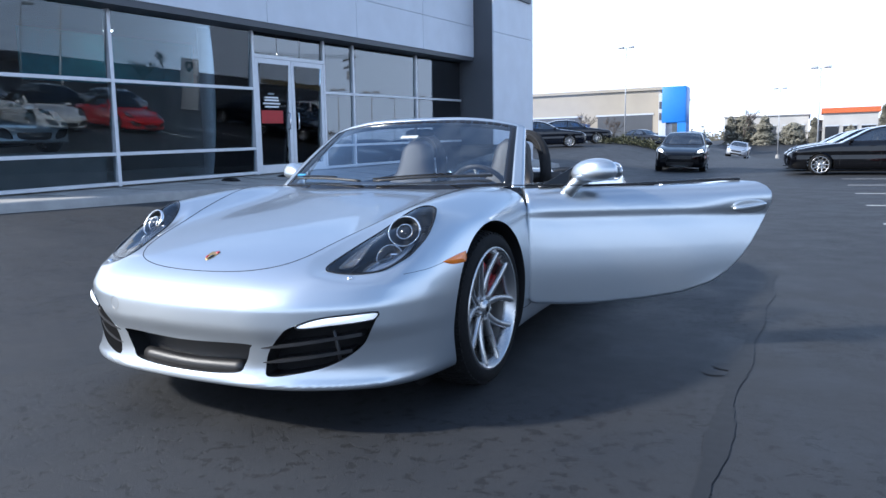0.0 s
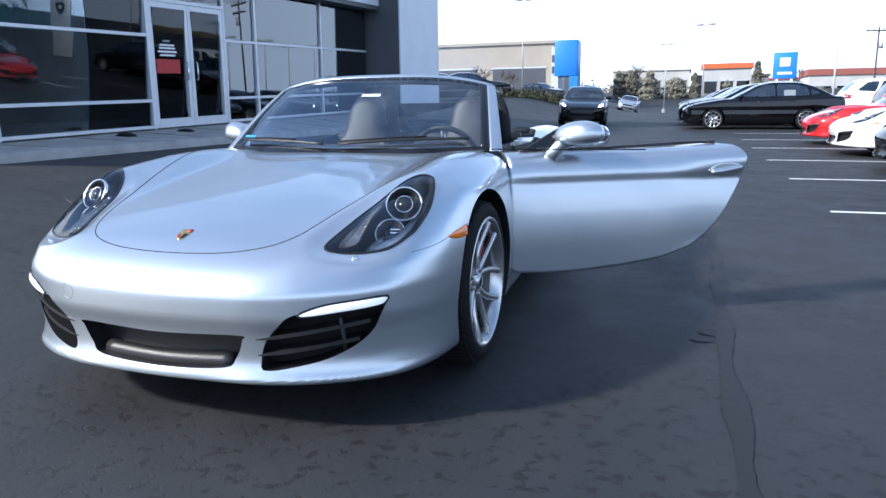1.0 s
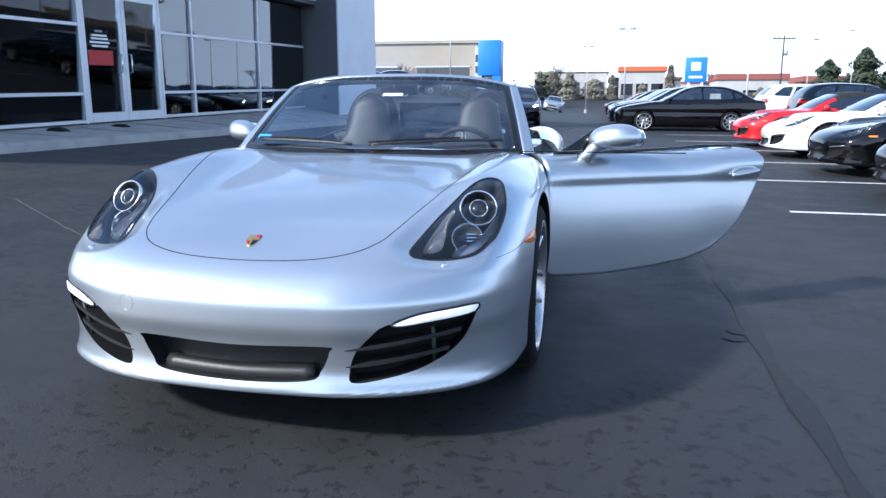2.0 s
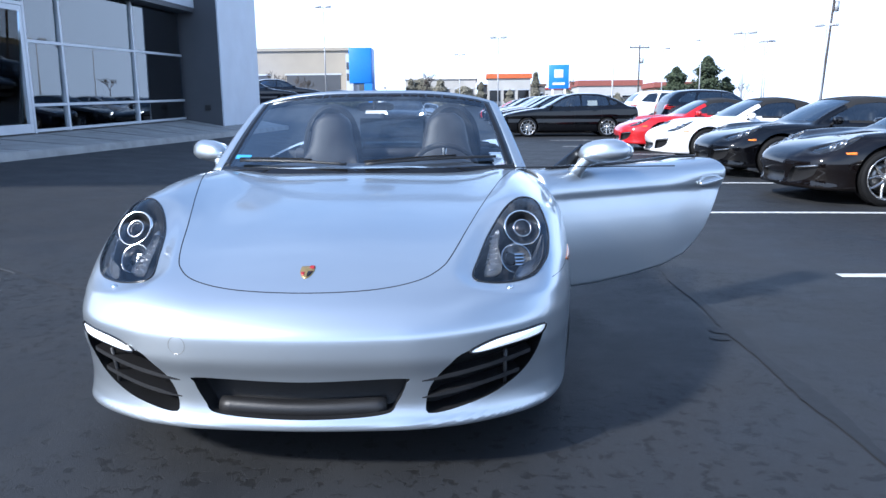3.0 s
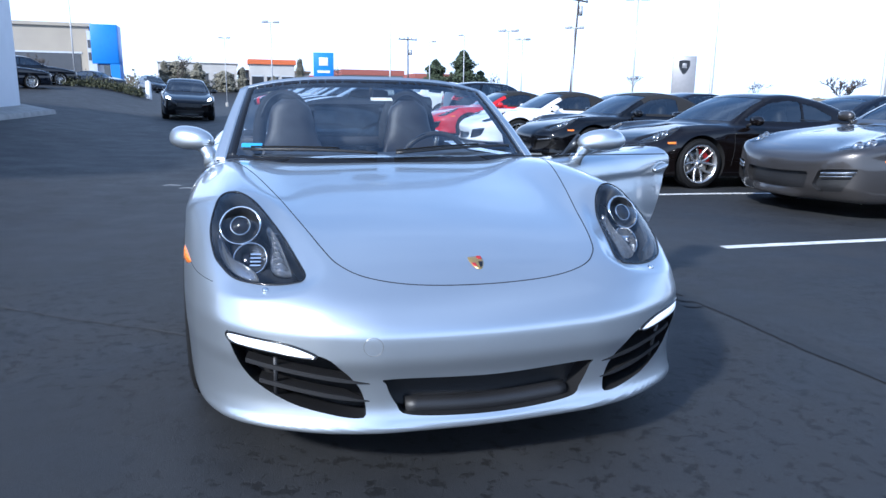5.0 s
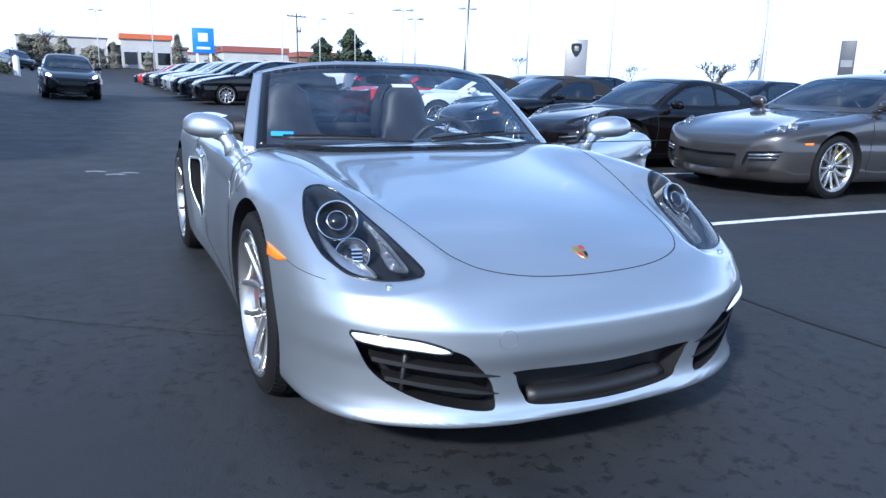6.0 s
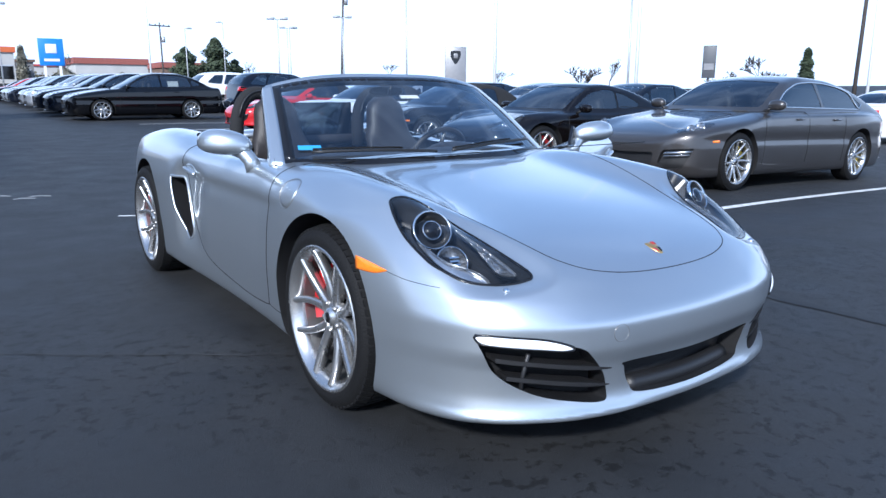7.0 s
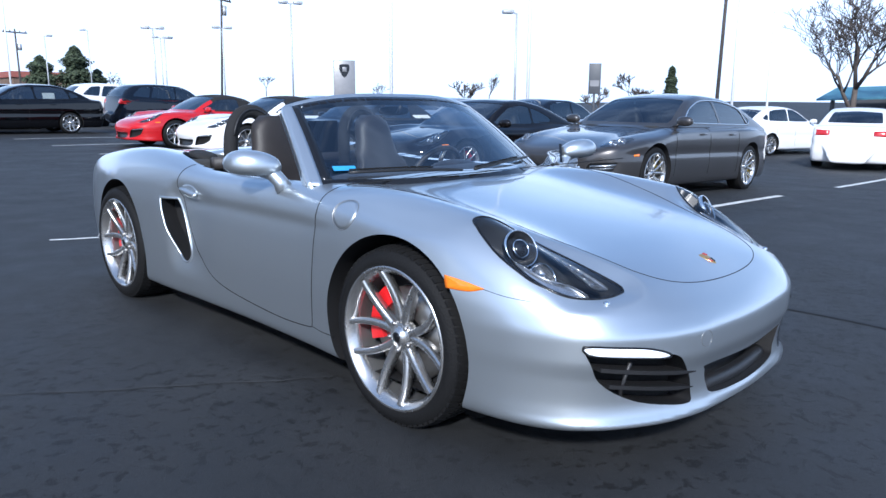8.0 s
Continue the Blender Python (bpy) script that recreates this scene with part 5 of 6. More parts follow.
suv = front_set(car_spec(hood=((-1.2, 0.5), (-0.92, 0.80), (-0.7, 0.92), (-0.2, 1.02), (0.4, 1.08), (0.8, 1.10), (2.0, 1.12), (3.4, 1.14), (3.8, 1.0), (4.0, 0.5)),
                         roof=((-1, 0.2), (0.25, 0.85), (0.45, 1.06), (0.9, 1.34), (1.25, 1.56), (1.6, 1.66), (2.4, 1.69), (3.2, 1.63), (3.55, 1.45), (3.78, 1.12), (3.95, 0.6)),
                         wide=((-1.1, 0.70), (-0.8, 0.85), (-0.4, 0.92), (0, 0.94), (0.7, 0.935), (2.0, 0.94), (2.8, 0.945), (3.4, 0.91), (3.9, 0.82)),
                         nose_y=-0.93, tail_y=3.80, wb=2.80, belt=1.12, roof_w=0.85, roof_lean=0.32, tyre=0.36, track=0.81, low=0.22,
                         side_glass=[[(0.80, 1.15), (1.10, 1.38), (1.38, 1.545), (1.72, 1.58), (1.76, 1.16)], [(1.83, 1.16), (1.80, 1.585), (2.55, 1.575), (2.70, 1.18)], [(2.80, 1.19), (2.68, 1.565), (3.05, 1.53), (3.40, 1.22)]],
                         shield=[(-0.72, 1.15), (0.72, 1.15), (0.62, 1.55), (0.0, 1.58), (-0.62, 1.55)], back_glass=[(-0.62, 1.20), (0.62, 1.20), (0.55, 1.52), (-0.55, 1.52)]),
                [lampq(0.80, -0.42, 0.90), lampq(0.84, -0.55, 0.82), lampq(0.66, -0.78, 0.74), lampq(0.52, -0.86, 0.74), lampq(0.55, -0.80, 0.82), lampq(0.68, -0.62, 0.88)],
                [[(-0.42, 0.76, 1), (0.42, 0.76, 1), (0.36, 0.46, 1), (-0.36, 0.46, 1)], [(0.80, 0.42, 1), (0.52, 0.42, 1), (0.50, 0.30, 1), (0.74, 0.30, 1)]], [])

# ---- ground ----
def soft(a, k=1.5):
    return k * np.log1p(np.exp(np.clip(np.asarray(a, float) / k, -40, 40)))


def ground_z(x, y):
    x, y = np.asarray(x, float), np.asarray(y, float)
    return -0.028 * (soft(x - 5.0, 0.6) - soft(x - 16, 2)) + 0.0140 * (soft(y - 4, 1.2) - soft(y - 40, 4)) + 0.13 * (soft(y - 185, 6) - soft(y - 240, 6)) / (1 + np.exp(np.clip((x - 0.40 * y) / 9.0, -40, 40))) + 0.085 * (soft(-x - 2.4, 0.4) - soft(-x - 7.5, 1.0)) + (0.045 * (soft(y - 22, 2) - soft(y - 42, 3)) + 0.012 * (soft(y - 60, 10) - soft(y - 185, 10))) / (1 + np.exp(np.clip((x + 5.5) / 0.9, -40, 40)))


gx = np.unique(np.concatenate([np.linspace(-12, 16, 113), -12 - 6 * 1.35 ** np.arange(19), 16 + 6 * 1.35 ** np.arange(19)]))
gy = np.unique(np.concatenate([np.linspace(-8, 42, 151), -8 - 6 * 1.35 ** np.arange(19), 42 + 6 * 1.35 ** np.arange(19)]))
gxx, gyy = np.meshgrid(gx, gy)
gzz = ground_z(gxx, gyy)
nxg = len(gx)


def asphalt_mat():
    m = mat("asphalt", (0.030, 0.031, 0.034), 0.62, vary=0)
    n, l = m.node_tree.nodes, m.node_tree.links
    b = n["Principled BSDF"]
    tc = n.new("ShaderNodeTexCoord")

    def noise_(scale, detail=5, rough=0.6):
        q = n.new("ShaderNodeTexNoise")
        q.inputs["Scale"].default_value, q.inputs["Detail"].default_value, q.inputs["Roughness"].default_value = scale, detail, rough
        l.new(tc.outputs["Object"], q.inputs["Vector"])
        return q

    def ramp(src, a, b_, lo, hi):
        q = n.new("ShaderNodeMapRange")
        q.inputs[1].default_value, q.inputs[2].default_value, q.inputs[3].default_value, q.inputs[4].default_value = a, b_, lo, hi
        l.new(src, q.inputs[0])
        return q.outputs[0]

    def times(a, b_):
        q = n.new("ShaderNodeMath")
        q.operation = "MULTIPLY"
        l.new(a, q.inputs[0])
        l.new(b_, q.inputs[1])
        return q.outputs[0]
    big, mid, grain = noise_(0.35, 4), noise_(2.2, 6), noise_(260, 3)
    # flaked seal coat: dark patches with ragged edges, denser in some places
    flake, where = noise_(16, 6, 0.66), noise_(0.5, 3)
    flakes = times(ramp(flake.outputs["Fac"], 0.55, 0.585, 0, 1), ramp(where.outputs["Fac"], 0.42, 0.55, 0, 1))
    tone = times(times(ramp(big.outputs["Fac"], 0.3, 0.7, 0.8, 1.2), ramp(mid.outputs["Fac"], 0.3, 0.7, 0.85, 1.15)), ramp(grain.outputs["Fac"], 0.3, 0.7, 0.45, 1.55))
    dark = times(tone, ramp(flakes, 0, 1, 1.05, 0.30))
    mx = n.new("ShaderNodeMix")
    mx.data_type, mx.blend_type = "RGBA", "MULTIPLY"
    mx.inputs["Factor"].default_value = 1
    mx.inputs["A"].default_value = (0.0150, 0.0160, 0.0178, 1)
    l.new(dark, mx.inputs["B"])
    l.new(mx.outputs["Result"], b.inputs["Base Color"])
    l.new(ramp(mid.outputs["Fac"], 0.3, 0.7, 0.60, 0.78), b.inputs["Roughness"])
    bp = n.new("ShaderNodeBump")
    bp.inputs["Strength"].default_value, bp.inputs["Distance"].default_value = 0.5, 0.004
    add = n.new("ShaderNodeMath")
    add.operation = "SUBTRACT"
    l.new(grain.outputs["Fac"], add.inputs[0])
    l.new(flakes, add.inputs[1])
    l.new(add.outputs[0], bp.inputs["Height"])
    l.new(bp.outputs[0], b.inputs["Normal"])
    return m


ground = part("ground", ([(float(a), float(b), float(c)) for a, b, c in zip(gxx.ravel(), gyy.ravel(), gzz.ravel())], [],
              [[j * nxg + i, j * nxg + i + 1, (j + 1) * nxg + i + 1, (j + 1) * nxg + i] for j in range(len(gy) - 1) for i in range(nxg - 1)]), asphalt_mat())
tagged(ground, "dark grey asphalt car park with cracks and flaked patches", "ground", kind="structure")


def strip(name, pts, width, material, label, lift=0.004):
    """A painted or cracked line that lies on the ground."""
    p = np.array(pts, float)
    t = np.gradient(p, axis=0)
    t /= np.linalg.norm(t, axis=1)[:, None] + 1e-9
    w = np.broadcast_to(np.asarray(width, float), (len(p),))[:, None] / 2
    nrm = np.stack([-t[:, 1], t[:, 0]], 1) * w
    a, b = p + nrm, p - nrm
    q = np.concatenate([a, b])
    z = ground_z(q[:, 0], q[:, 1]) + lift
    k = len(p)
    return tagged(part(name, (np.column_stack([q, z]).tolist(), [], [[i, k + i, k + i + 1, i + 1] for i in range(k - 1)]), material), label, "marking", kind="structure")


for i, y in enumerate((1.84, 4.75, 7.62, 10.5, 13.4, 16.3, 19.3)):
    for x0, x1 in ((2.95, 8.15), (10.6, 14.5)):
        strip("parking_line", [(x, y + 0.012 * math.sin(x)) for x in np.linspace(x0, x1, 26)], 0.10, WHITE_LINE, "worn white parking bay line")
CRACK = mat("crack_filler", (0.0095, 0.0102, 0.0115), 0.7, vary=0.2, scale=20)
SEAM = mat("worn_seam", (0.030, 0.031, 0.033), 0.8, vary=0.4, scale=9)
PALE = mat("pale_seam", (0.10, 0.10, 0.10), 0.8, vary=0.3, scale=15)
rng = random.Random(4)


def wander(a, b, n, amp):
    p = np.linspace(a, b, n)
    off = np.cumsum([rng.uniform(-amp, amp) for _ in range(n)])
    off -= np.linspace(off[0], off[-1], n)
    d = np.array(b, float) - np.array(a)
    d /= np.linalg.norm(d)
    return p + off[:, None] * np.array((-d[1], d[0]))


strip("ground_seam", wander((1.80, -2.5), (1.84, 3.4), 90, 0.005), [0.03 + 0.05 * abs(math.sin(i * 0.23)) ** 2 + 0.02 * abs(math.sin(i * 1.7)) for i in range(90)], CRACK, "dark tarred crack in the asphalt")
strip("ground_seam", wander((-0.74, 0.52), (-6.0, 3.9), 90, 0.010), [0.006 + 0.006 * abs(math.sin(i * 0.9)) for i in range(90)], SEAM, "thin crack across the asphalt")
strip("ground_seam", wander((-2.6, 1.74), (-4.3, 2.83), 40, 0.006), 0.012, PALE, "pale scuffed seam in the asphalt", 0.006)
strip("ground_mark", [(-0.62, 4.64), (-0.45, 4.56), (-0.18, 4.46)], 0.05, WHITE_LINE, "short worn white mark")
for x, y in ((-1.3, 6.2), (-1.15, 6.3), (-1.5, 6.5)):
    strip("ground_mark", [(x, y), (x + 0.08, y + 0.05), (x + 0.2, y - 0.03)], 0.03, WHITE_LINE, "small white scuff")
for x, y, r in ((1.77, 0.62, 0.07), (1.72, 0.50, 0.05)):
    bm = bmesh.new()
    bmesh.ops.create_circle(bm, cap_ends=True, radius=r, segments=18)
    for v in bm.verts:
        v.co = Vector((x + v.co.x * (1 + 0.3 * noise.noise(v.co * 30)), y + v.co.y * 0.8, 0.005))
    tagged(part("ground_stain", bm, CRACK), "small dark oil stain on the asphalt", "stain", kind="structure")

# ---- the showroom ----
FA = radians(4.0)
U, N = Vector((math.sin(FA), math.cos(FA), 0)), Vector((math.cos(FA), -math.sin(FA), 0))
FACE = Matrix(((U.x, N.x, 0, -8.6), (U.y, N.y, 0, 8.7), (0.03, 0, 1, 0), (0, 0, 0, 1)))  # along the glass, outwards, up; it stands on a slight slope


def fb(name, a, b, material, label="", bevel=0.0, parent=None, cat="wall"):
    """A block of the showroom from corner a to corner b, in its own axes."""
    ob = part(name, moved(block(a[0], b[0], a[1], b[1], a[2], b[2], bevel), FACE), material, parent, smooth=False)
    if parent is None:
        tagged(ob, label, cat, kind="structure")
    return ob


S0, SILL, LOWR, MIDR, HEAD = -5.5, 0.67, 1.22, 2.49, 3.70
sidewalk_s = np.linspace(-40, 13.3, 95)
rows = []
for o in (-0.35, 0.0, 1.78, 1.86, 1.90, 1.93):
    for s in sidewalk_s:
        p = FACE @ Vector((s, o, 0))
        g = float(ground_z(*(FACE @ Vector((s, 1.93, 0)))[:2]))
        inner = max(SILL - 0.03 + 0.03 * max(s, -6), g + 0.13)
        z = {-0.35: inner, 0.0: inner, 1.78: g + 0.145, 1.86: g + 0.14, 1.90: g + 0.12, 1.93: g - 0.05}[o]
        rows.append((p.x, p.y, z))
k = len(sidewalk_s)
tagged(part("pavement", (rows, [], [[j * k + i, j * k + i + 1, (j + 1) * k + i + 1, (j + 1) * k + i] for j in range(5) for i in range(k - 1)]), CONCRETE), "grey concrete pavement with a kerb along the showroom", "pavement", kind="structure")
for s in np.arange(-7.5, 12, 1.5):
    a, b = FACE @ Vector((s, 0.05, 0)), FACE @ Vector((s, 1.90, 0))
    g = float(ground_z(b.x, b.y))
    za, zb = max(SILL - 0.03 + 0.03 * max(s, -6), g + 0.13) + 0.001, g + 0.128
    tagged(part("pavement_joint", tube([(a.x, a.y, za), (b.x, b.y, zb + 0.012), (b.x, b.y, g)], 0.005, 4), DISC), "dark joint between pavement slabs", "joint", kind="structure")

wf = thing("wall_front", "light grey metal-clad fascia above the showroom glazing", "wall", kind="structure")
for s in np.arange(S0, 9.0, 3.05):
    fb("cladding_panel", (s, -0.25, HEAD + 0.12), (min(s + 3.04, 9.68), 0.45, 4.75), WALL_LIGHT, parent=wf, bevel=0.004)
    fb("cladding_panel", (s, -0.25, 4.76), (min(s + 3.04, 9.68), 0.45, 5.90), WALL_LIGHT, parent=wf, bevel=0.004)
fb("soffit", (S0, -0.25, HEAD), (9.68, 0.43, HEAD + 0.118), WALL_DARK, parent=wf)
fb("wall_west", (S0 - 0.2, -9, SILL - 0.4), (S0, 0.4, 5.9), WALL_LIGHT, "light grey end wall of the showroom")
fb("wall_back", (S0, -9.2, SILL - 0.4), (13, -9, 5.9), INTERIOR, "dark back wall of the showroom")
fb("wall_inner", (11.5, -9, SILL - 0.4), (11.7, -0.31, 5.9), INTERIOR, "dark inner wall of the showroom")
fb("ceiling", (S0, -9, HEAD + 0.1), (11.5, -0.26, HEAD + 0.3), INTERIOR, "dark showroom ceiling", cat="ceiling")
fb("roof", (S0 - 0.2, -9.2, 5.9), (9.69, 0.45, 6.02), ROOF_GREY, "flat grey showroom roof", cat="roof")
fb("floor", (S0, -9, SILL - 0.14), (11.5, -0.06, SILL - 0.04), SHOW_FLOOR, "dark polished showroom floor", cat="floor")
pier = thing("pillar", "tall pier with a dark flank and pale metal front panel", "pillar", kind="structure")
fb("flank", (9.7, -0.3, SILL - 0.6), (12.75, 1.08, 8.6), WALL_DARK, parent=pier)
fb("front_panel", (9.72, 1.082, SILL - 0.4), (12.75, 1.13, 4.55), WALL_LIGHT, parent=pier, bevel=0.004)
fb("front_panel", (9.72, 1.082, 4.56), (12.75, 1.13, 8.6), WALL_LIGHT, parent=pier, bevel=0.004)
fb("sign_board", (10.75, 1.132, 5.75), (12.45, 1.20, 7.0), WALL_DARK, parent=pier)
fb("sign_bar", (11.0, 1.202, 6.25), (12.2, 1.215, 6.5), SIGN_WHITE, parent=pier)
fb("wall_outlet", (9.64, 0.60, SILL + 0.25), (9.70, 0.74, SILL + 0.40), PLASTIC, "small dark box on the pier", cat="outlet")

def tilted_pane(name, a, b, z0, z1, parent, lean=4.2):
    """A glass pane that leans outwards at its top."""
    k = math.tan(radians(lean)) * (z1 - z0) / 2
    vs = [(a, -0.02 - k, z0), (b, -0.02 - k, z0), (b, -0.02 + k, z1), (a, -0.02 + k, z1)]
    vs += [(s_, o - 0.008, z) for s_, o, z in vs]
    ob = part(name, moved((vs, [], [[0, 1, 2, 3], [7, 6, 5, 4], [0, 4, 5, 1], [1, 5, 6, 2], [2, 6, 7, 3], [3, 7, 4, 0]]), FACE), SHOP_GLASS if lean > 1 else COATED_GLASS, parent, smooth=False)
    ob.visible_shadow = False
    return ob


MULL = (-5.4, -2.8, 0.55, 2.85, 4.0, 6.95, 9.6)
win_no = 0
for a, b in zip(MULL[:-1], MULL[1:]):
    if a == 0.55:
        continue
    win_no += 1
    w = thing("window_%d" % win_no, "white-framed showroom window with dark reflective panes", "window", kind="structure")
    for z0, z1 in ((SILL, LOWR), (LOWR, MIDR), (MIDR, HEAD)):
        tilted_pane("pane", a + 0.03, b - 0.03, z0 + 0.03, z1 - 0.03, w, 0.6 if a > 1 else 4.4)
    for z in (SILL, LOWR, MIDR):
        fb("transom", (a + 0.035, -0.06, z - (0.03 if z > SILL else 0.0)), (b - 0.035, 0.03, z + (0.03 if z > SILL else 0.06)), FRAME_WHITE, parent=w, bevel=0.004)
for s in MULL[:-1]:
    fb("mullion", (s - 0.035, -0.09, SILL - 0.02), (s + 0.035, 0.035, HEAD), FRAME_WHITE, "white aluminium window post", bevel=0.005, cat="post")
d = thing("door_1", "white-framed double glass entrance door, shut", "door", kind="structure")
DTOP = 3.15
for a, b, hs in ((0.59, 1.69, 1), (1.70, 2.81, -1)):
    for q in (((a, -0.05, SILL), (a + 0.10, 0.03, DTOP)), ((b - 0.10, -0.05, SILL), (b, 0.03, DTOP)), ((a + 0.10, -0.05, SILL), (b - 0.10, 0.03, SILL + 0.18)), ((a + 0.10, -0.05, DTOP - 0.11), (b - 0.10, 0.03, DTOP))):
        fb("leaf_rail", *q, FRAME_WHITE, parent=d, bevel=0.004)
    tilted_pane("leaf_pane", a + 0.10, b - 0.10, SILL + 0.18, DTOP - 0.11, d)
    x = b - 0.14 if hs > 0 else a + 0.14
    hnd = part("pull_handle", moved(tube([(x, 0.03, 1.62), (x, 0.09, 1.64), (x, 0.09, 1.98), (x, 0.03, 2.00)], 0.014, 6), FACE), CHROME, d)
fb("door_head", (0.585, -0.06, DTOP + 0.005), (2.815, 0.035, DTOP + 0.08), FRAME_WHITE, parent=d, bevel=0.004)
for a, b in ((0.59, 1.31), (1.33, 2.05), (2.07, 2.81)):
    tilted_pane("fanlight_pane", a, b, DTOP + 0.08, HEAD, d, 0.6)
poster = thing("door_poster", "white lines and a red band printed on the door glass", "poster", kind="structure")
fb("poster_band", (0.74, 0.004, 1.76), (1.40, 0.010, 2.04), mat("poster_red", (0.4, 0.02, 0.02), 0.6), parent=poster)
for z, w in ((2.40, 0.16), (2.32, 0.40), (2.26, 0.44), (2.19, 0.52), (2.12, 0.42)):
    fb("poster_line", (1.07 - w / 2, 0.004, z - 0.018), (1.07 + w / 2, 0.010, z + 0.018), SIGN_WHITE, parent=poster)
fb("wall_teal", (-2.6, -3.2, 2.75), (1.6, -3.1, 3.78), TEAL, "teal panel wall inside the showroom")
for s, o in ((3.5, -1.4), (8.0, -1.6), (0.2, -1.0)):
    tagged(part("column", moved(lathe([(SILL - 0.05, 0.17), (HEAD + 0.1, 0.17)], 20, "z"), FACE @ Matrix.Translation((s, o, 0))), FRAME_WHITE), "round white showroom column", "column", kind="structure")
glow = mat("ceiling_lamp_glow", (1.0, 0.9, 0.75), 0.5, vary=0, emit=14.0)
for s, o in ((-4.0, -2.5), (-1.0, -2.6), (-2.3, -5.5), (4.5, -3.0), (7.0, -5.0)):
    tagged(part("ceiling_lamp", moved(lathe([(HEAD + 0.098, 0.10), (HEAD + 0.085, 0.09), (HEAD + 0.083, 0.001)], 16, "z"), FACE @ Matrix.Translation((s, o, 0))), glow), "small round recessed ceiling lamp", "lamp")


# ---- cars in their bays ----
def parked(x, y, heading, dz=0.0):
    """Front axle's place and the heading in degrees: 0 faces -y, -90 faces -x, 90 faces +x. The car stands on the slope."""
    h = radians(heading)
    f = Vector((math.sin(h), -math.cos(h), 0))
    l = Vector((math.cos(h), math.sin(h), 0))
    c = Vector((x, y, 0)) - f * 1.3
    gz = lambda v: float(ground_z(v.x, v.y))
    zf, zb, zl, zr = gz(c + f * 1.3), gz(c - f * 1.3), gz(c + l * 0.8), gz(c - l * 0.8)
    fy = (f * -2.6 + Vector((0, 0, zb - zf))).normalized()
    lx = (l * 1.6 + Vector((0, 0, zl - zr))).normalized()
    up = lx.cross(fy).normalized()
    lx = fy.cross(up)
    z = (zf + zb + zl + zr) / 4 - (zb - zf) / 2 + dz
    return Matrix(((lx.x, fy.x, up.x, x), (lx.y, fy.y, up.y, y), (lx.z, fy.z, up.z, z), (0, 0, 0, 1)))


ROW = "cars parked in the bays"
build_car("hatchback_saloon", gt, GREY_PAINT, "dark grey metallic four-door sports saloon with yellow brake calipers", parked(5.80, 3.52, -90), caliper=YELLOW_CAL, group=ROW, spokes=6, detail=True, trim=True)
build_car("sports_coupe", coupe, BROWN_PAINT, "near-black two-door sports coupe with silver wheels and red calipers", parked(5.15, 6.08, -90), caliper=RED_CAL, group=ROW, detail=True)
build_car("soft_top_roadster", cabrio, BLACK_PAINT, "black roadster with its black fabric roof up", parked(5.2, 9.05, -90), top_mat=FABRIC, group=ROW)
build_car("soft_top_roadster", cabrio, WHITE_PAINT, "white roadster with its black fabric roof up", parked(5.1, 12.1, -90), top_mat=FABRIC, group=ROW)
build_car("soft_top_roadster", cabrio, RED_PAINT, "bright red roadster with its black fabric roof up", parked(5.05, 15.2, -90), top_mat=FABRIC, group=ROW)
build_car("saloon_car", saloon, BLACK_PAINT, "black four-door saloon with a white price sheet in its window", parked(2.45, 22.5, -90), group=ROW, amber=False, sheet_in=True)
build_car("estate_suv", suv, BLUE_PAINT, "dark blue estate suv seen from its tail", parked(11.6, 25.4, 90), group=ROW, amber=False, tails=[(0.88, 1.10), (0.62, 1.10), (0.60, 0.95), (0.86, 0.92)])
build_car("estate_suv", suv, WHITE_PAINT, "white suv parked behind the black saloon", parked(11.0, 28.6, 90), group=ROW, amber=False, tails=[(0.88, 1.10), (0.70, 1.10), (0.68, 0.95), (0.86, 0.92)])
build_car("saloon_car", saloon, BLACK_PAINT, "black saloon in the lane with its headlamps lit", parked(-2.1, 25.0, 5), amber=False, lit=True)
tail_plain = [(0.80, 0.93), (0.45, 0.91), (0.45, 0.80), (0.80, 0.79)]
build_car("saloon_car", saloon, WHITE_PAINT, "white four-door saloon seen from its tail", parked(19.6, 3.8, 100), amber=False, tails=tail_plain)
build_car("saloon_car", saloon, WHITE_PAINT, "white four-door saloon parked aslant", parked(22.6, 6.5, 75), amber=False, tails=tail_plain)
build_car("saloon_car", saloon, BLUE_PAINT, "dark blue saloon parked beyond the pier", parked(-9.6, 35.5, 112), amber=False, tails=tail_plain)
build_car("saloon_car", saloon, BLUE_PAINT, "dark blue-grey saloon parked beside another beyond the pier", parked(-9.4, 40.5, 112), amber=False, tails=tail_plain)
FAR = "saloons in the far row"
first = build_car("saloon_car", saloon, BLUE_PAINT, "dark saloon in a long row of parked cars", parked(2.3, 25.4, -90), group=FAR, amber=False)
pale = build_car("saloon_car", saloon, LIGHT_PAINT, "silver saloon in a long row of parked cars", parked(2.3, 31.2, -90), group=FAR, amber=False)
red = build_car("saloon_car", saloon, RED_PAINT, "red saloon in a long row of parked cars", parked(2.2, 51.5, -90), group=FAR, amber=False)
for i, (y, src) in enumerate(((28.3, first), (34.1, pale), (37.0, first), (39.9, pale), (42.8, pale), (45.7, first), (48.6, pale), (54.4, pale), (57.3, first), (60.2, pale))):
    copy_thing(src, parked(2.3 + 0.1 * math.sin(i * 2.1), y, -90))
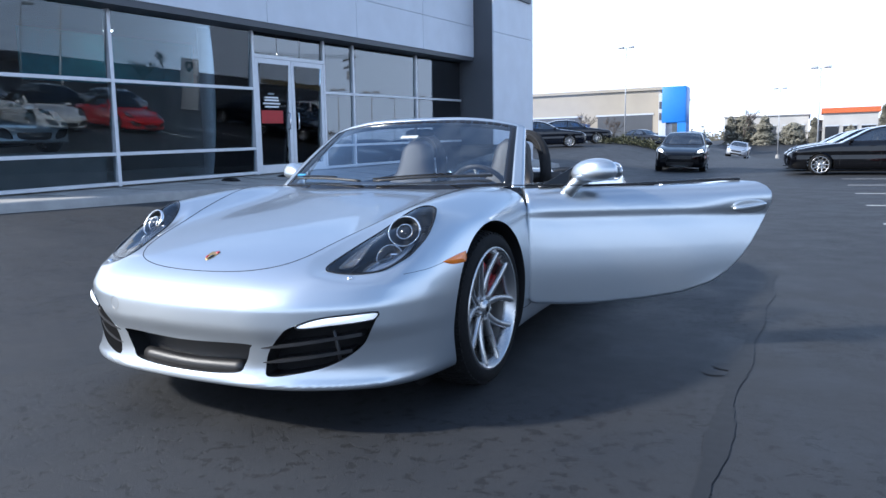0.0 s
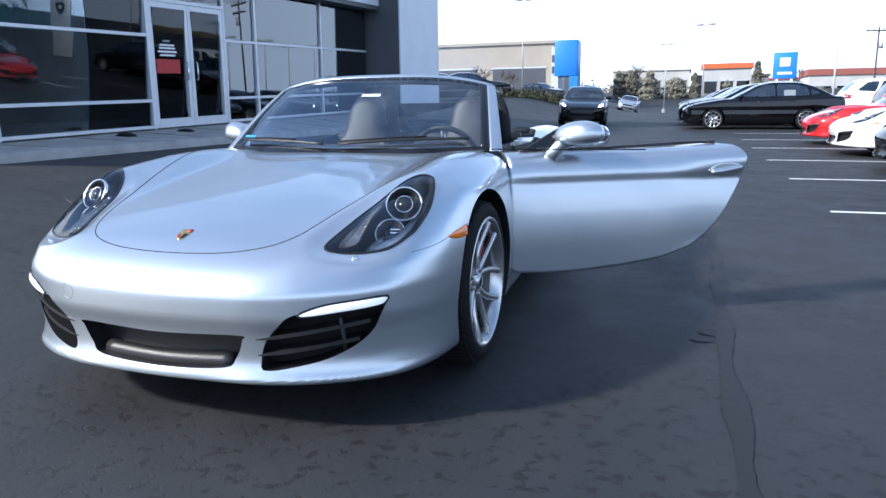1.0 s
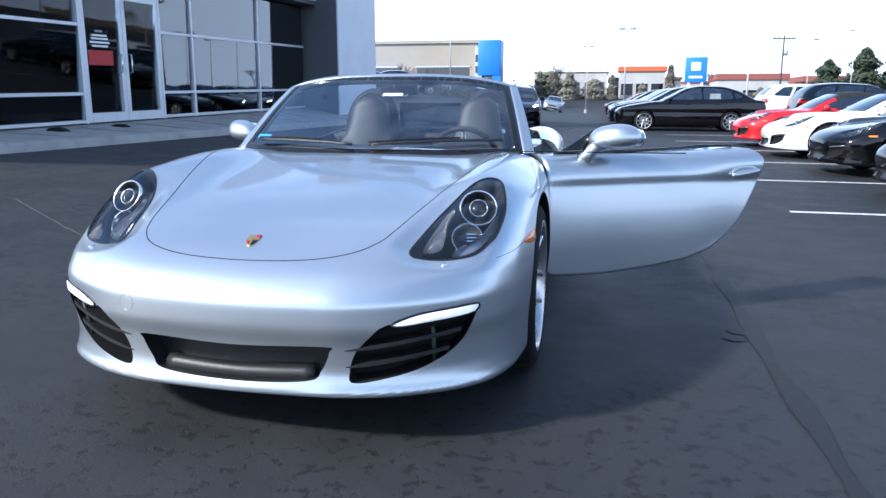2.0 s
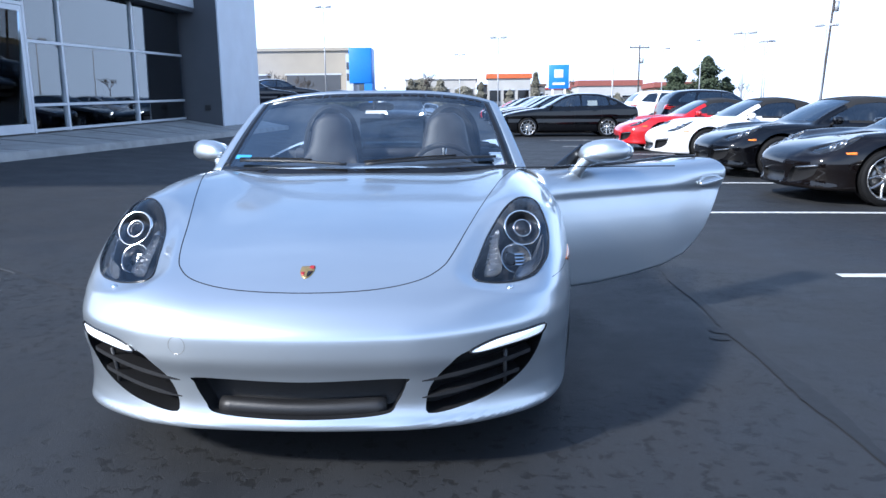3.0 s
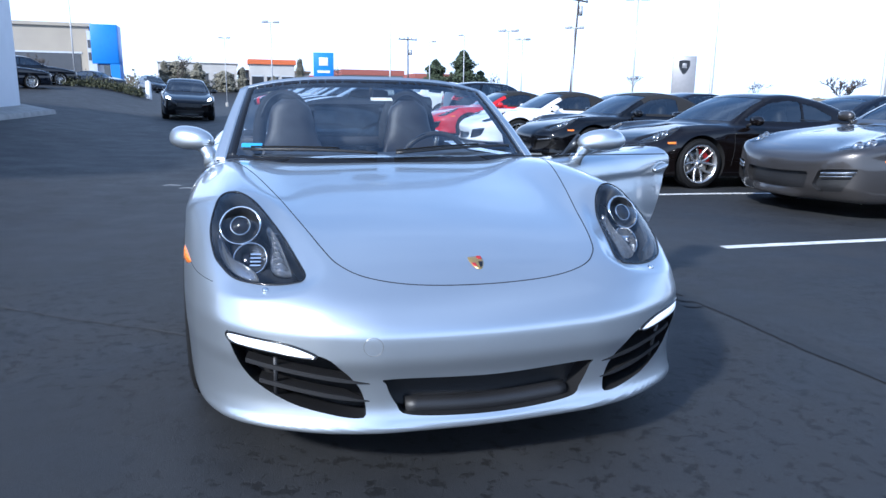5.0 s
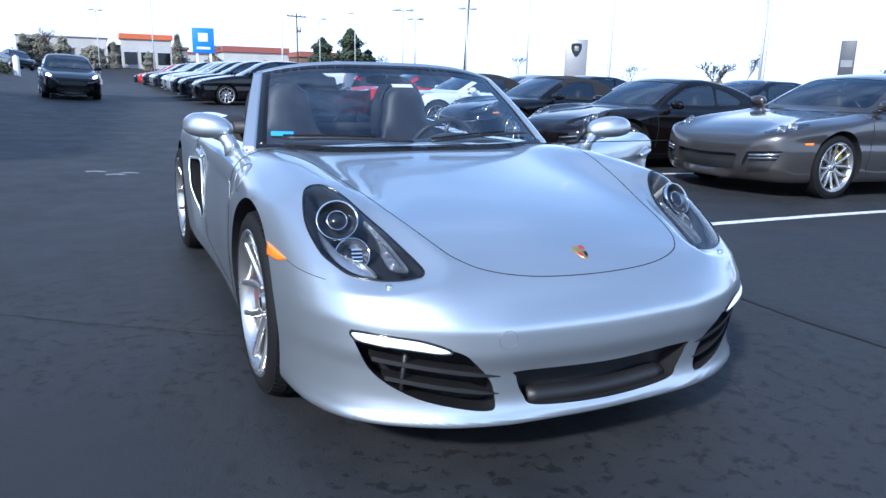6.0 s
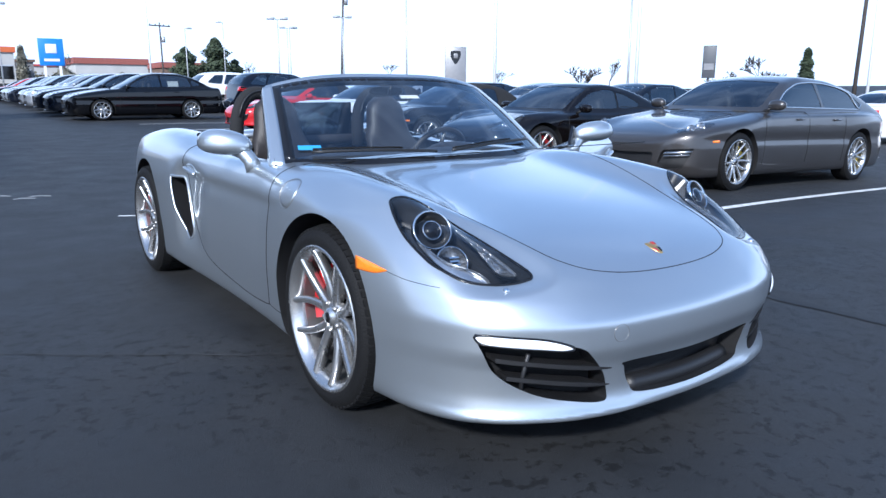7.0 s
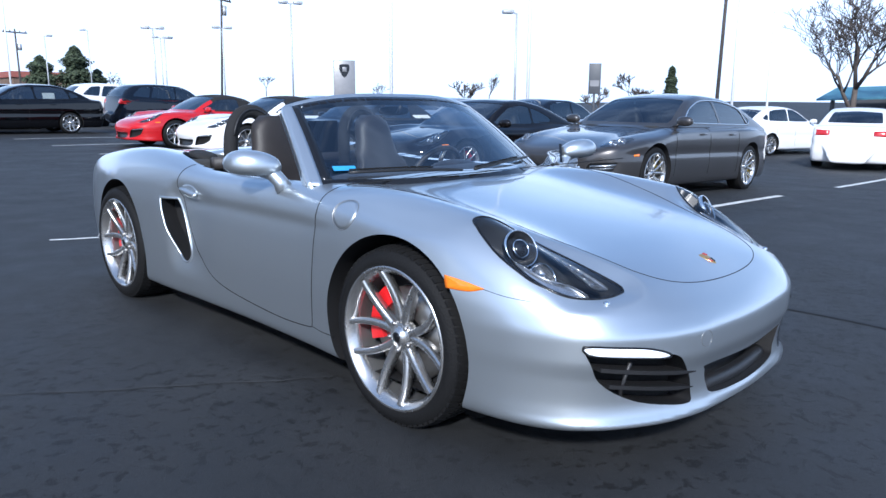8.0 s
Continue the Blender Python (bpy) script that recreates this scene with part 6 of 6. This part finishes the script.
# a second line behind the first
for y, src in ((9.2, first), (6.3, pale), (12.3, pale), (15.4, first), (18.5, pale)):
    copy_thing(src, parked(14.2, y, 90))
show = "cars inside the showroom"
fb("podium", (-5.3, -6.4, SILL - 0.039), (-2.2, -1.2, SILL + 0.62), SHOW_FLOOR, "grey display podium inside the showroom", 0.02, cat="podium")
build_car("sports_coupe", coupe, LIGHT_PAINT, "silver sports coupe on a podium inside the showroom", FACE @ Matrix.Translation((-3.6, -2.0, SILL + 0.62)) @ Matrix.Rotation(radians(180), 4, "Z"), group=show, amber=False)
build_car("saloon_car", saloon, WHITE_PAINT, "white saloon behind the showroom glass", FACE @ Matrix.Translation((7.2, -2.0, SILL - 0.04)) @ Matrix.Rotation(radians(180), 4, "Z"), group=show, amber=False)
build_car("sports_coupe", coupe, WHITE_PAINT, "white sports coupe behind the showroom glass", FACE @ Matrix.Translation((0.0, -1.9, SILL - 0.04)) @ Matrix.Rotation(radians(180), 4, "Z"), group=show, amber=False)


# ---- signs, poles, trees and buildings round the car park ----
def gz(x, y):
    return float(ground_z(x, y))


def facing_cam(x, y):
    """Turns a board to the lane where the roadster stands."""
    return Matrix.Translation((x, y, gz(x, y))) @ Matrix.Rotation(math.atan2(-x, y), 4, "Z") @ Matrix.Rotation(0, 4, "Z")


def lamp_post(x, y, h, heads=1, arm=0.5, turn=0.0, r=0.06, label="tall grey car park lamp post"):
    t = thing("street_lamp", label, "lamp post", Matrix.Translation((x, y, gz(x, y))) @ Matrix.Rotation(turn, 4, "Z"), "lamp posts round the car park")
    part("base", lathe([(-0.1, 0.22), (0.55, 0.20), (0.6, 0.16), (0.6, 0.001)], 16, "z"), CONCRETE, t)
    part("pole", tube([(0, 0, 0.55), (0, 0, h * 0.5), (0, 0, h)], [r, r * 0.85, r * 0.65], 10), POLE, t)
    for s in ((1,) if heads == 1 else (1, -1)):
        part("arm", tube([(0, 0, h - 0.05), (s * arm * 0.5, 0, h + 0.03), (s * arm * 0.6, 0, h + 0.03)], 0.03, 6), POLE, t)
        head = part("lamp_head", block(s * arm * 0.55 - 0.1, s * arm * 0.55 + s * 0.42, -0.16, 0.16, h - 0.05, h + 0.12, 0.04) if s > 0 else block(-arm * 0.55 - 0.42, -arm * 0.55 + 0.1, -0.16, 0.16, h - 0.05, h + 0.12, 0.04), POLE, t)
    return t


def mast(x, y, h, r=0.06):
    t = thing("mast", "slim white flag mast without a flag", "mast", Matrix.Translation((x, y, gz(x, y))), "masts")
    part("pole", tube([(0, 0, -0.2), (0, 0, h * 0.5), (0, 0, h)], [r, r * 0.8, r * 0.5], 8), SIGN_WHITE, t)
    part("finial", ellipsoid((0, 0, h + 0.02), (0.04, 0.04, 0.04), 8, 6), SIGN_WHITE, t)


def utility_pole(x, y, h, lean=0.0, arms=((0.94, 2.4), (0.87, 2.0)), turn=0.0):
    t = thing("utility_pole", "weathered wooden utility pole with crossarms and insulators", "utility pole", Matrix.Translation((x, y, gz(x, y))) @ Matrix.Rotation(lean, 4, "Y") @ Matrix.Rotation(turn, 4, "Z"), "utility poles")
    part("pole", tube([(0, 0, -0.3), (0.02, 0, h * 0.5), (0, 0, h)], [0.10, 0.085, 0.07], 10), WOOD_POLE, t)
    for f, w in arms:
        a = part("crossarm", block(-w / 2, w / 2, -0.06, 0.06, h * f - 0.06, h * f + 0.06), WOOD_POLE, t, smooth=False)
        for k in (-0.45, -0.2, 0.2, 0.45):
            part("insulator", lathe([(h * f + 0.06, 0.03), (h * f + 0.14, 0.05), (h * f + 0.2, 0.02)], 8, "z"), GLOSS_BLACK, a).location.x = k * w
    part("transformer", lathe([(h * 0.76, 0.001), (h * 0.76, 0.18), (h * 0.83, 0.18), (h * 0.83, 0.001)], 14, "z"), POLE, t).location.x = 0.3
    return t


lamp_post(22.4, 35.6, 6.9, 2, turn=-0.4)
lamp_post(17.7, 44.0, 5.6, 2, turn=-0.4)
lamp_post(24.6, 20.2, 5.5, 1, turn=2.6)
lamp_post(2.8, 57.5, 6.6, 2)
lamp_post(-0.8, 87.6, 8.0, 2)
lamp_post(26.2, 61.9, 6.8, 2, turn=-0.3)
lamp_post(20.6, 74.5, 7.5, 1)
lamp_post(-12.2, 60.9, 8.3, 2)
lamp_post(24.0, 46.8, 6.3, 2, turn=-0.3)
lamp_post(22.5, 53.0, 5.9, 1, turn=0.2)
lamp_post(24.2, 73.5, 8.2, 1, turn=2.8, label="lamp post with a curved arm by the road")
for x, y, h in ((17.2, 13.6, 9.5), (14.0, 17.0, 9.0), (10.0, 46.2, 10.0), (25.1, 9.9, 9.0), (27.0, 9.3, 5.0)):
    mast(x, y, h)
utility_pole(25.9, 51.0, 10.2, 0.05, turn=0.3)
utility_pole(34.0, 14.5, 11.5, 0.03, turn=0.9)
utility_pole(18.3, 75.1, 8.0, 0.0, ((0.96, 2.2),), 0.2)
cables = []
for k, (dx, dz) in enumerate(((-0.9, 0.0), (0.0, 0.2), (0.9, 0.0))):
    a, b = np.array((34.0 + dx * 0.6, 14.5 - dx * 0.8, 10.9 + dz - 0.4)), np.array((25.9 + dx, 51.0, 9.9 + dz))
    t = np.linspace(0, 1, 20)[:, None]
    tagged(part("cable", tube(a + (b - a) * t - np.array((0, 0, 1.0)) * 4 * t * (1 - t), 0.02, 4), GLOSS_BLACK), "black overhead power cable between wooden poles", "cable")
    c = np.array((70.0 + dx, -12.0, 10.6 + dz))
    tagged(part("cable", tube(a + (c - a) * t - np.array((0, 0, 1.0)) * 4 * t * (1 - t), 0.02, 4), GLOSS_BLACK), "black overhead power cable along the road", "cable")

# white pylon sign with a plain dark shield
m = facing_cam(21.9, 29.9)
t = thing("pylon_sign", "pale grey pylon sign with a dark shield shape", "sign", m)
part("board", block(-0.58, 0.58, -0.12, 0.12, 0, 3.45, 0.03), SIGN_GREY, t)
sh_ = loop2([(-0.26, 3.22, 1), (0.0, 3.25), (0.26, 3.22, 1), (0.25, 2.9), (0.0, 2.55), (-0.25, 2.9)], 48)
part("shield", ([(float(a), -0.135, float(b)) for a, b in sh_] + [(float(a), -0.11, float(b)) for a, b in sh_], [], [list(range(48))[::-1]] + [[i, (i + 1) % 48, 48 + (i + 1) % 48, 48 + i] for i in range(48)]), GLOSS_BLACK, t, smooth=False)
part("shield_spot", block(-0.10, 0.12, -0.15, -0.13, 2.85, 3.1, 0.02), SIGN_GREY, t)
# blue road sign on two legs
m = facing_cam(10.4, 81.8)
t = thing("road_sign", "blue board sign on two white legs with a white emblem", "sign", m)
part("board", block(-1.15, 1.15, -0.15, 0.15, 3.7, 6.4, 0.05), SIGN_BLUE, t)
part("emblem", block(-0.5, 0.5, -0.19, -0.16, 4.95, 5.85, 0.02), SIGN_WHITE, t)
part("caption_bar", block(-0.7, 0.7, -0.19, -0.16, 4.15, 4.4), SIGN_WHITE, t, smooth=False)
for x in (-0.7, 0.7):
    part("leg", block(x - 0.12, x + 0.12, -0.1, 0.1, -0.2, 3.75), SIGN_WHITE, t, smooth=False)
# small dark square sign on a post
m = facing_cam(18.5, 11.8)
t = thing("post_sign", "small dark square board on a post behind the cars", "sign", m)
part("board", block(-0.20, 0.20, -0.04, 0.04, 1.75, 2.75, 0.01), WALL_DARK, t)
part("board_band", block(-0.15, 0.15, -0.055, -0.042, 2.0, 2.2), SIGN_GREY, t, smooth=False)
part("post", tube([(0, 0.06, -0.1), (0, 0.06, 2.7)], 0.04, 8), WALL_DARK, t)


def building(name, label, x0, x1, y0, y1, h, wall, roof, bays=0, door_h=2.6, dark=None, parapet=0.3, storey=None, zoff=0.0):
    z = gz((x0 + x1) / 2, y0) - 0.3 + zoff
    t = thing(name, label, "building")
    part("wall", block(x0, x1, y0, y1, z, z + h), wall, t, smooth=False)
    part("roof", block(x0 - 0.2, x1 + 0.2, y0 - 0.2, y1 + 0.2, z + h, z + h + parapet), roof, t, smooth=False)
    if bays:
        w = (x1 - x0) / bays
        for i in range(bays):
            win = part("window", block(x0 + i * w + 0.12 * w, x0 + (i + 1) * w - 0.12 * w, y0 - 0.05, y0 + 0.02, z + 0.5, z + 0.3 + door_h), dark or GLOSS_BLACK, t, smooth=False)
            part("frame", block(x0 + i * w + 0.10 * w, x0 + (i + 1) * w - 0.10 * w, y0 - 0.08, y0 - 0.052, z + 0.3 + door_h, z + 0.45 + door_h), FRAME_WHITE, win, smooth=False)
    return t


# the open bays are flat slabs; the shade inside is their dark colour
building("dealership", "beige flat-roofed dealership with dark service bays", -34, -12.2, 71.5, 90, 6.4, BEIGE, BEIGE, 3, 3.7, dark=WALL_DARK, zoff=-0.1)
building("dealership_annex", "low white canopy beside the beige dealership", -36, -19.5, 67.0, 71.0, 3.3, WHITE_WALL, SIGN_BLUE, 5, 2.0, zoff=-0.1)
t = thing("entrance_tower", "bright blue entrance tower of the dealership", "building")
z = gz(-10.5, 71) - 0.3
part("tower", block(-12.0, -9.7, 70.6, 73.0, z + 2.6, z + 6.1, 0.08), SIGN_BLUE, t)
part("leg", block(-10.5, -9.7, 70.6, 73.0, z - 0.2, z + 2.6), SIGN_BLUE, t, smooth=False)
part("leg", block(-12.0, -11.6, 70.6, 74.5, z - 0.2, z + 2.6), FRAME_WHITE, t, smooth=False)
part("side_panel", block(-12.35, -12.002, 70.9, 74.5, z - 0.2, z + 5.5), FRAME_WHITE, t, smooth=False)
for k in range(2):
    part("window", block(-12.30, -12.05, 70.85, 70.9, z + 2.9 + 1.1 * k, z + 3.6 + 1.1 * k), WALL_DARK, t, smooth=False)
RED_ROOF = mat("red_brown_roof", (0.28, 0.09, 0.07), 0.8, vary=0.15)
building("warehouse", "low white warehouse with a pale roof", -8.6, 1.0, 96, 110, 3.0, WHITE_WALL, SIGN_WHITE, 3, 1.4, dark=WALL_DARK, zoff=2.6)
building("warehouse", "low brown-grey warehouse with a flat roof", 1.4, 10.5, 98, 112, 2.6, ROOF_GREY, BROWN_WALL, 3, 1.3, zoff=2.4)
building("house", "low house with a red-brown roof far away", 16, 25, 104, 112, 3.2, WHITE_WALL, RED_ROOF, 3, 1.5, parapet=0.8, zoff=2.3)
building("house", "low brown house with a red-brown roof", 28, 35, 108, 116, 3.0, BROWN_WALL, RED_ROOF, 2, 1.5, parapet=0.8, zoff=2.3)
building("shop_building", "long low shop with a pale front and red band", 12, 44, 130, 145, 4.0, WHITE_WALL, mat("red_band", (0.4, 0.05, 0.04), 0.7), 8, 2.4, zoff=2.2)
building("shop_building", "small white restaurant with an orange roof band", 2.5, 8.0, 92, 95.5, 3.4, WHITE_WALL, mat("orange_band", (0.55, 0.13, 0.04), 0.7), 3, 1.6, parapet=0.6, zoff=2.3)
# teal-roofed shelter at the edge
t = thing("shelter", "dark open shelter under a teal sloping roof", "building")
z = gz(36, 8)
for x, y in ((35.4, 9.4), (35.6, 3.2), (40, 9.4), (40, 3.2)):
    part("post", block(x - 0.08, x + 0.08, y - 0.08, y + 0.08, z - 0.2, z + 1.75), WALL_DARK, t, smooth=False)
part("roof", ([(34.6, 9.9, z + 1.55), (34.6, 1.6, z + 1.75), (37.5, 1.6, z + 2.35), (37.5, 9.9, z + 2.15), (34.6, 9.9, z + 1.63), (34.6, 1.6, z + 1.83), (37.5, 1.6, z + 2.43), (37.5, 9.9, z + 2.23)], [], [[0, 1, 2, 3], [7, 6, 5, 4], [0, 4, 5, 1], [1, 5, 6, 2], [2, 6, 7, 3], [3, 7, 4, 0]]), mat("teal_roof", (0.07, 0.19, 0.26), 0.6, vary=0.1), t, smooth=False)
part("back_wall", block(38.5, 38.7, 2.4, 9.6, z - 0.2, z + 1.9), WALL_DARK, t, smooth=False)
part("counter", block(36.0, 36.6, 3.5, 9.2, z, z + 1.0), WALL_DARK, t, smooth=False)
part("banner", block(34.72, 34.76, 8.7, 9.2, z + 0.4, z + 1.0), mat("green_banner", (0.12, 0.5, 0.08), 0.6), t, smooth=False)


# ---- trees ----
# the haze of distance is put into this pale leaf colour
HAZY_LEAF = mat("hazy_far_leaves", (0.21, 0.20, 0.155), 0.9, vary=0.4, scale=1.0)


def evergreen(name, x, y, h, w, label, seed, pointed=True, leaf=LEAF):
    r = random.Random(seed)
    t = thing(name, label, "tree", Matrix.Translation((x, y, gz(x, y) - 0.1)))
    part("trunk", tube([(0, 0, 0), (0.05, 0, h * 0.5), (0, 0, h * 0.95)], [0.05 * h * 0.6, 0.03 * h * 0.6, 0.01], 8), BARK, t)
    vs, fs = [], []
    for i in range(6500):
        f = r.random() ** 0.8
        z = h * (0.06 + 0.94 * f)
        rad = w / 2 * ((1 - f) ** 0.55 * (0.85 + 0.15 * math.sin(f * 23 + seed)) if pointed else math.sqrt(max(0.02, 1 - (2 * f - 0.85) ** 2 * 0.75))) * (0.8 + 0.35 * math.sin(5 * f * 6.28 + seed) * 0.3)
        a, q = r.uniform(0, 6.283), rad * math.sqrt(r.uniform(0.15, 1.0)) * (0.85 + 0.3 * math.sin(3 * r.uniform(0, 6.28)))
        c = Vector((q * math.cos(a), q * math.sin(a), z))
        s = r.uniform(0.06, 0.13) * min(h, 6) / 2.2
        d = Vector((math.cos(a), math.sin(a), r.uniform(-0.5, 0.5))).normalized()
        e = d.cross(Vector((0, 0, 1))).normalized()
        o = len(vs)
        up = Vector((0, 0, r.uniform(0.3, 0.9)))
        vs += [tuple(c - e * s * 0.6), tuple(c + d * s - up * s * 0.3), tuple(c + e * s * 0.6), tuple(c + up * s)]
        fs.append([o, o + 1, o + 2, o + 3])
    crown = part("crown", (vs, [], fs), leaf, t, smooth=False)
    crown["kind"] = "stuff"


evergreen("cedar_tree", 24.0, 82.6, 6.2, 7.0, "broad dark green evergreen tree", 1)
evergreen("cedar_tree", 27.2, 81.6, 7.3, 8.0, "pointed dark green conifer", 2)
evergreen("cedar_tree", 29.5, 82.0, 5.0, 5.0, "slim dark green conifer beside another", 3)
evergreen("cedar_tree", 46.4, 23.5, 3.6, 1.7, "small dark conifer beyond the car park", 4)
evergreen("cedar_tree", 2.0, 125.0, 6.5, 3.0, "slim dark conifer far away", 5)
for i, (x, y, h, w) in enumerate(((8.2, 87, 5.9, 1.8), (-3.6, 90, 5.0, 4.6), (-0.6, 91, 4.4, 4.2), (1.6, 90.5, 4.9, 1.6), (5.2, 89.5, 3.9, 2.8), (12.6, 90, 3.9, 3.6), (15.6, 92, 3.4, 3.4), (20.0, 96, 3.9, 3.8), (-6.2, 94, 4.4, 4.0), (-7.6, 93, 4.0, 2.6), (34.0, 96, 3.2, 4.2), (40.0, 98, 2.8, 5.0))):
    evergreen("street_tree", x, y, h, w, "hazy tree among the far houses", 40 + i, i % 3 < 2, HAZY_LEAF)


def bare_tree(x, y, h, w, label, seed, depth=5, fine=0.012):
    r = random.Random(seed)
    t = thing("bare_tree", label, "tree", Matrix.Translation((x, y, gz(x, y) - 0.1 + (1.9 if y > 80 else 0))))
    limbs = []

    def grow(p, d, length, rad, lev):
        q = p + d * length
        mid = p + d * length * 0.5 + Vector((r.uniform(-1, 1), r.uniform(-1, 1), r.uniform(-0.3, 0.6))) * length * 0.07
        limbs.append((tube([tuple(p), tuple(mid), tuple(q)], [max(rad, fine), max(rad * 0.85, fine), max(rad * 0.65, fine)], 5 if lev < 2 else 3), lev))
        if lev >= depth:
            return
        for _ in range(3 if lev < 5 else 2):
            nd = (d + Vector((r.uniform(-1, 1) * w, r.uniform(-1, 1) * w, r.uniform(-0.15, 0.55)))).normalized()
            grow(q if r.random() < 0.6 else mid, nd, length * r.uniform(0.62, 0.8), rad * 0.58, lev + 1)
    grow(Vector((0, 0, 0)), Vector((0, 0, 1)), h * 0.25, h * 0.018, 0)
    trunk = part("trunk", fuse(*[a for a, l in limbs if l < 2]), BARK, t)
    tw = part("twig_crown", fuse(*[a for a, l in limbs if l >= 2]), BARK, t)
    tw["kind"] = "stuff"


bare_tree(31.4, 7.4, 9.0, 0.95, "large bare deciduous tree beside the shelter", 11, 8, 0.011)
bare_tree(33.5, 5.2, 7.6, 0.9, "bare deciduous tree in front of the shelter", 12, 8, 0.011)
bare_tree(41.5, 39.0, 3.9, 0.8, "small dense bare tree beyond the car park", 13, 6, 0.02)
bare_tree(45.0, 25.8, 4.4, 0.9, "bare spreading tree beyond the car park", 14, 6, 0.02)
bare_tree(44.0, 28.0, 3.4, 0.9, "small bare tree beyond the car park", 15, 5, 0.02)
for i, (x, y) in enumerate(((-15, 62), (-18, 64), (-6, 92), (3, 94), (8.5, 93), (12.5, 90), (17, 108), (31, 96), (38, 100), (52, 84), (60, 70), (66, 58))):
    bare_tree(x, y, 4.0 + 0.6 * (i % 3), 0.8, "bare street tree near the far buildings", 20 + i, 5)

# shrubs in a planted strip
r = random.Random(9)
vs, fs = [], []
for i in range(3000):
    x = r.uniform(-9.0, -5.2)
    y = 41.3 + 0.1 * x + r.gauss(0, 0.5)
    z = gz(x, y) + abs(r.gauss(0, 0.2))
    s, a = r.uniform(0.04, 0.1), r.uniform(0, 6.28)
    o = len(vs)
    vs += [(x, y, z), (x + s * math.cos(a), y + s * math.sin(a), z + s), (x - s * math.sin(a), y + s * math.cos(a), z + s * 1.2)]
    fs.append([o, o + 1, o + 2])
tagged(part("shrubs", (vs, [], fs), SHRUB, smooth=False), "low brown-green shrubs in a planted strip", "shrub", kind="stuff")
tagged(part("bollard", lathe([(gz(-5.0, 41.6) - 0.1, 0.16), (gz(-5.0, 41.6) + 0.95, 0.15), (gz(-5.0, 41.6) + 1.05, 0.001)], 14, "z"), SIGN_WHITE), "short pale bollard by the planted strip", "bollard").location = (-5.0, 41.6, 0)

# far woods along the horizon; the haze before them is mixed into their colours
FARWOOD = mat("far_woods", (0.13, 0.125, 0.115), 0.95, vary=0)
n_, l_ = FARWOOD.node_tree.nodes, FARWOOD.node_tree.links
isl, ramp_, big_, tc_, mix_ = n_.new("ShaderNodeNewGeometry"), n_.new("ShaderNodeValToRGB"), n_.new("ShaderNodeTexNoise"), n_.new("ShaderNodeTexCoord"), n_.new("ShaderNodeMath")
big_.inputs["Scale"].default_value, big_.inputs["Detail"].default_value = 0.09, 3
mix_.operation = "MULTIPLY_ADD"
mix_.inputs[1].default_value = 0.35
for pos, col in ((0.30, (0.07, 0.085, 0.05, 1)), (0.52, (0.14, 0.125, 0.085, 1)), (0.70, (0.19, 0.155, 0.125, 1)), (0.86, (0.11, 0.12, 0.07, 1))):
    e = ramp_.color_ramp.elements.new(pos)
    e.color = col
ramp_.color_ramp.elements.remove(ramp_.color_ramp.elements[0])
ramp_.color_ramp.elements.remove(ramp_.color_ramp.elements[-1])
l_.new(tc_.outputs["Object"], big_.inputs["Vector"])
l_.new(isl.outputs["Random Per Island"], mix_.inputs[0])
l_.new(big_.outputs["Fac"], mix_.inputs[2])
l_.new(mix_.outputs[0], ramp_.inputs["Fac"])
l_.new(ramp_.outputs["Color"], n_["Principled BSDF"].inputs["Base Color"])
vs, fs = [], []
for i in range(60000):
    # the last 14000 lie out of view, only to be mirrored in the glass
    deg = r.uniform(-42, 47) if i < 46000 else r.uniform(86, 165)
    a, d = radians(deg), r.uniform(120, 165)
    x, y = d * math.sin(a), d * math.cos(a)
    near = 1 / (1 + math.exp((deg - 20) / 2.5))
    if deg > 60:
        near = 0.75
    lump = 0.9 * noise.noise(Vector((a * 7, 0, 0))) + 1.5 * max(0, noise.noise(Vector((a * 60, 3, 0)))) + 1.6 * max(0, noise.noise(Vector((a * 150, 7, 0))))
    top = 0.55 + 0.25 * lump + near * (1.3 + 0.9 * lump)
    z = gz(x, y) + 0.2 + 1.8 * (near if deg < 60 else 0) + max(0.5, top) * r.random() ** 0.8
    s, o = r.uniform(0.06, 0.20), len(vs)
    e = Vector((math.cos(a), -math.sin(a), 0))
    k = r.uniform(0, 6.28)
    for q in range(5):
        w = k + q * 1.2566
        vs.append((x + e.x * s * math.cos(w), y + e.y * s * math.cos(w), z + s * math.sin(w) * r.uniform(0.6, 1.3)))
    fs.append(list(range(o, o + 5)))
tagged(part("far_woods", (vs, [], fs), FARWOOD, smooth=False), "hazy line of far trees along the horizon", "woods", kind="stuff")
# what lies far beyond the lot, at its true size and distance
FARM = Matrix.Translation((0, -2.6, 1.1)) @ Matrix.Scale(2.5, 4) @ Matrix.Translation((0, 2.6, -1.1))
bpy.context.view_layer.update()
for ob in list(scene.objects):
    kind_ = ob.name.split(".")[0]
    if ob.parent is None and (kind_ in ("dealership", "dealership_annex", "entrance_tower", "warehouse", "house", "shop_building", "road_sign", "far_woods") or kind_ in ("cedar_tree", "bare_tree", "street_tree") and ob.location.y > 61):
        ob.matrix_world = FARM @ ob.matrix_world
# cars far away in the other lots
for i, (x, y, h, src) in enumerate(((-3.5, 66, 0, pale), (-6.8, 67, 20, first), (-10, 64, 60, first), (6.0, 70, -60, pale), (9.5, 72, -80, pale), (13, 74, -90, first), (17, 66, -90, pale), (4.5, 64.5, -90, red))):
    copy_thing(src, parked(x, y, h))
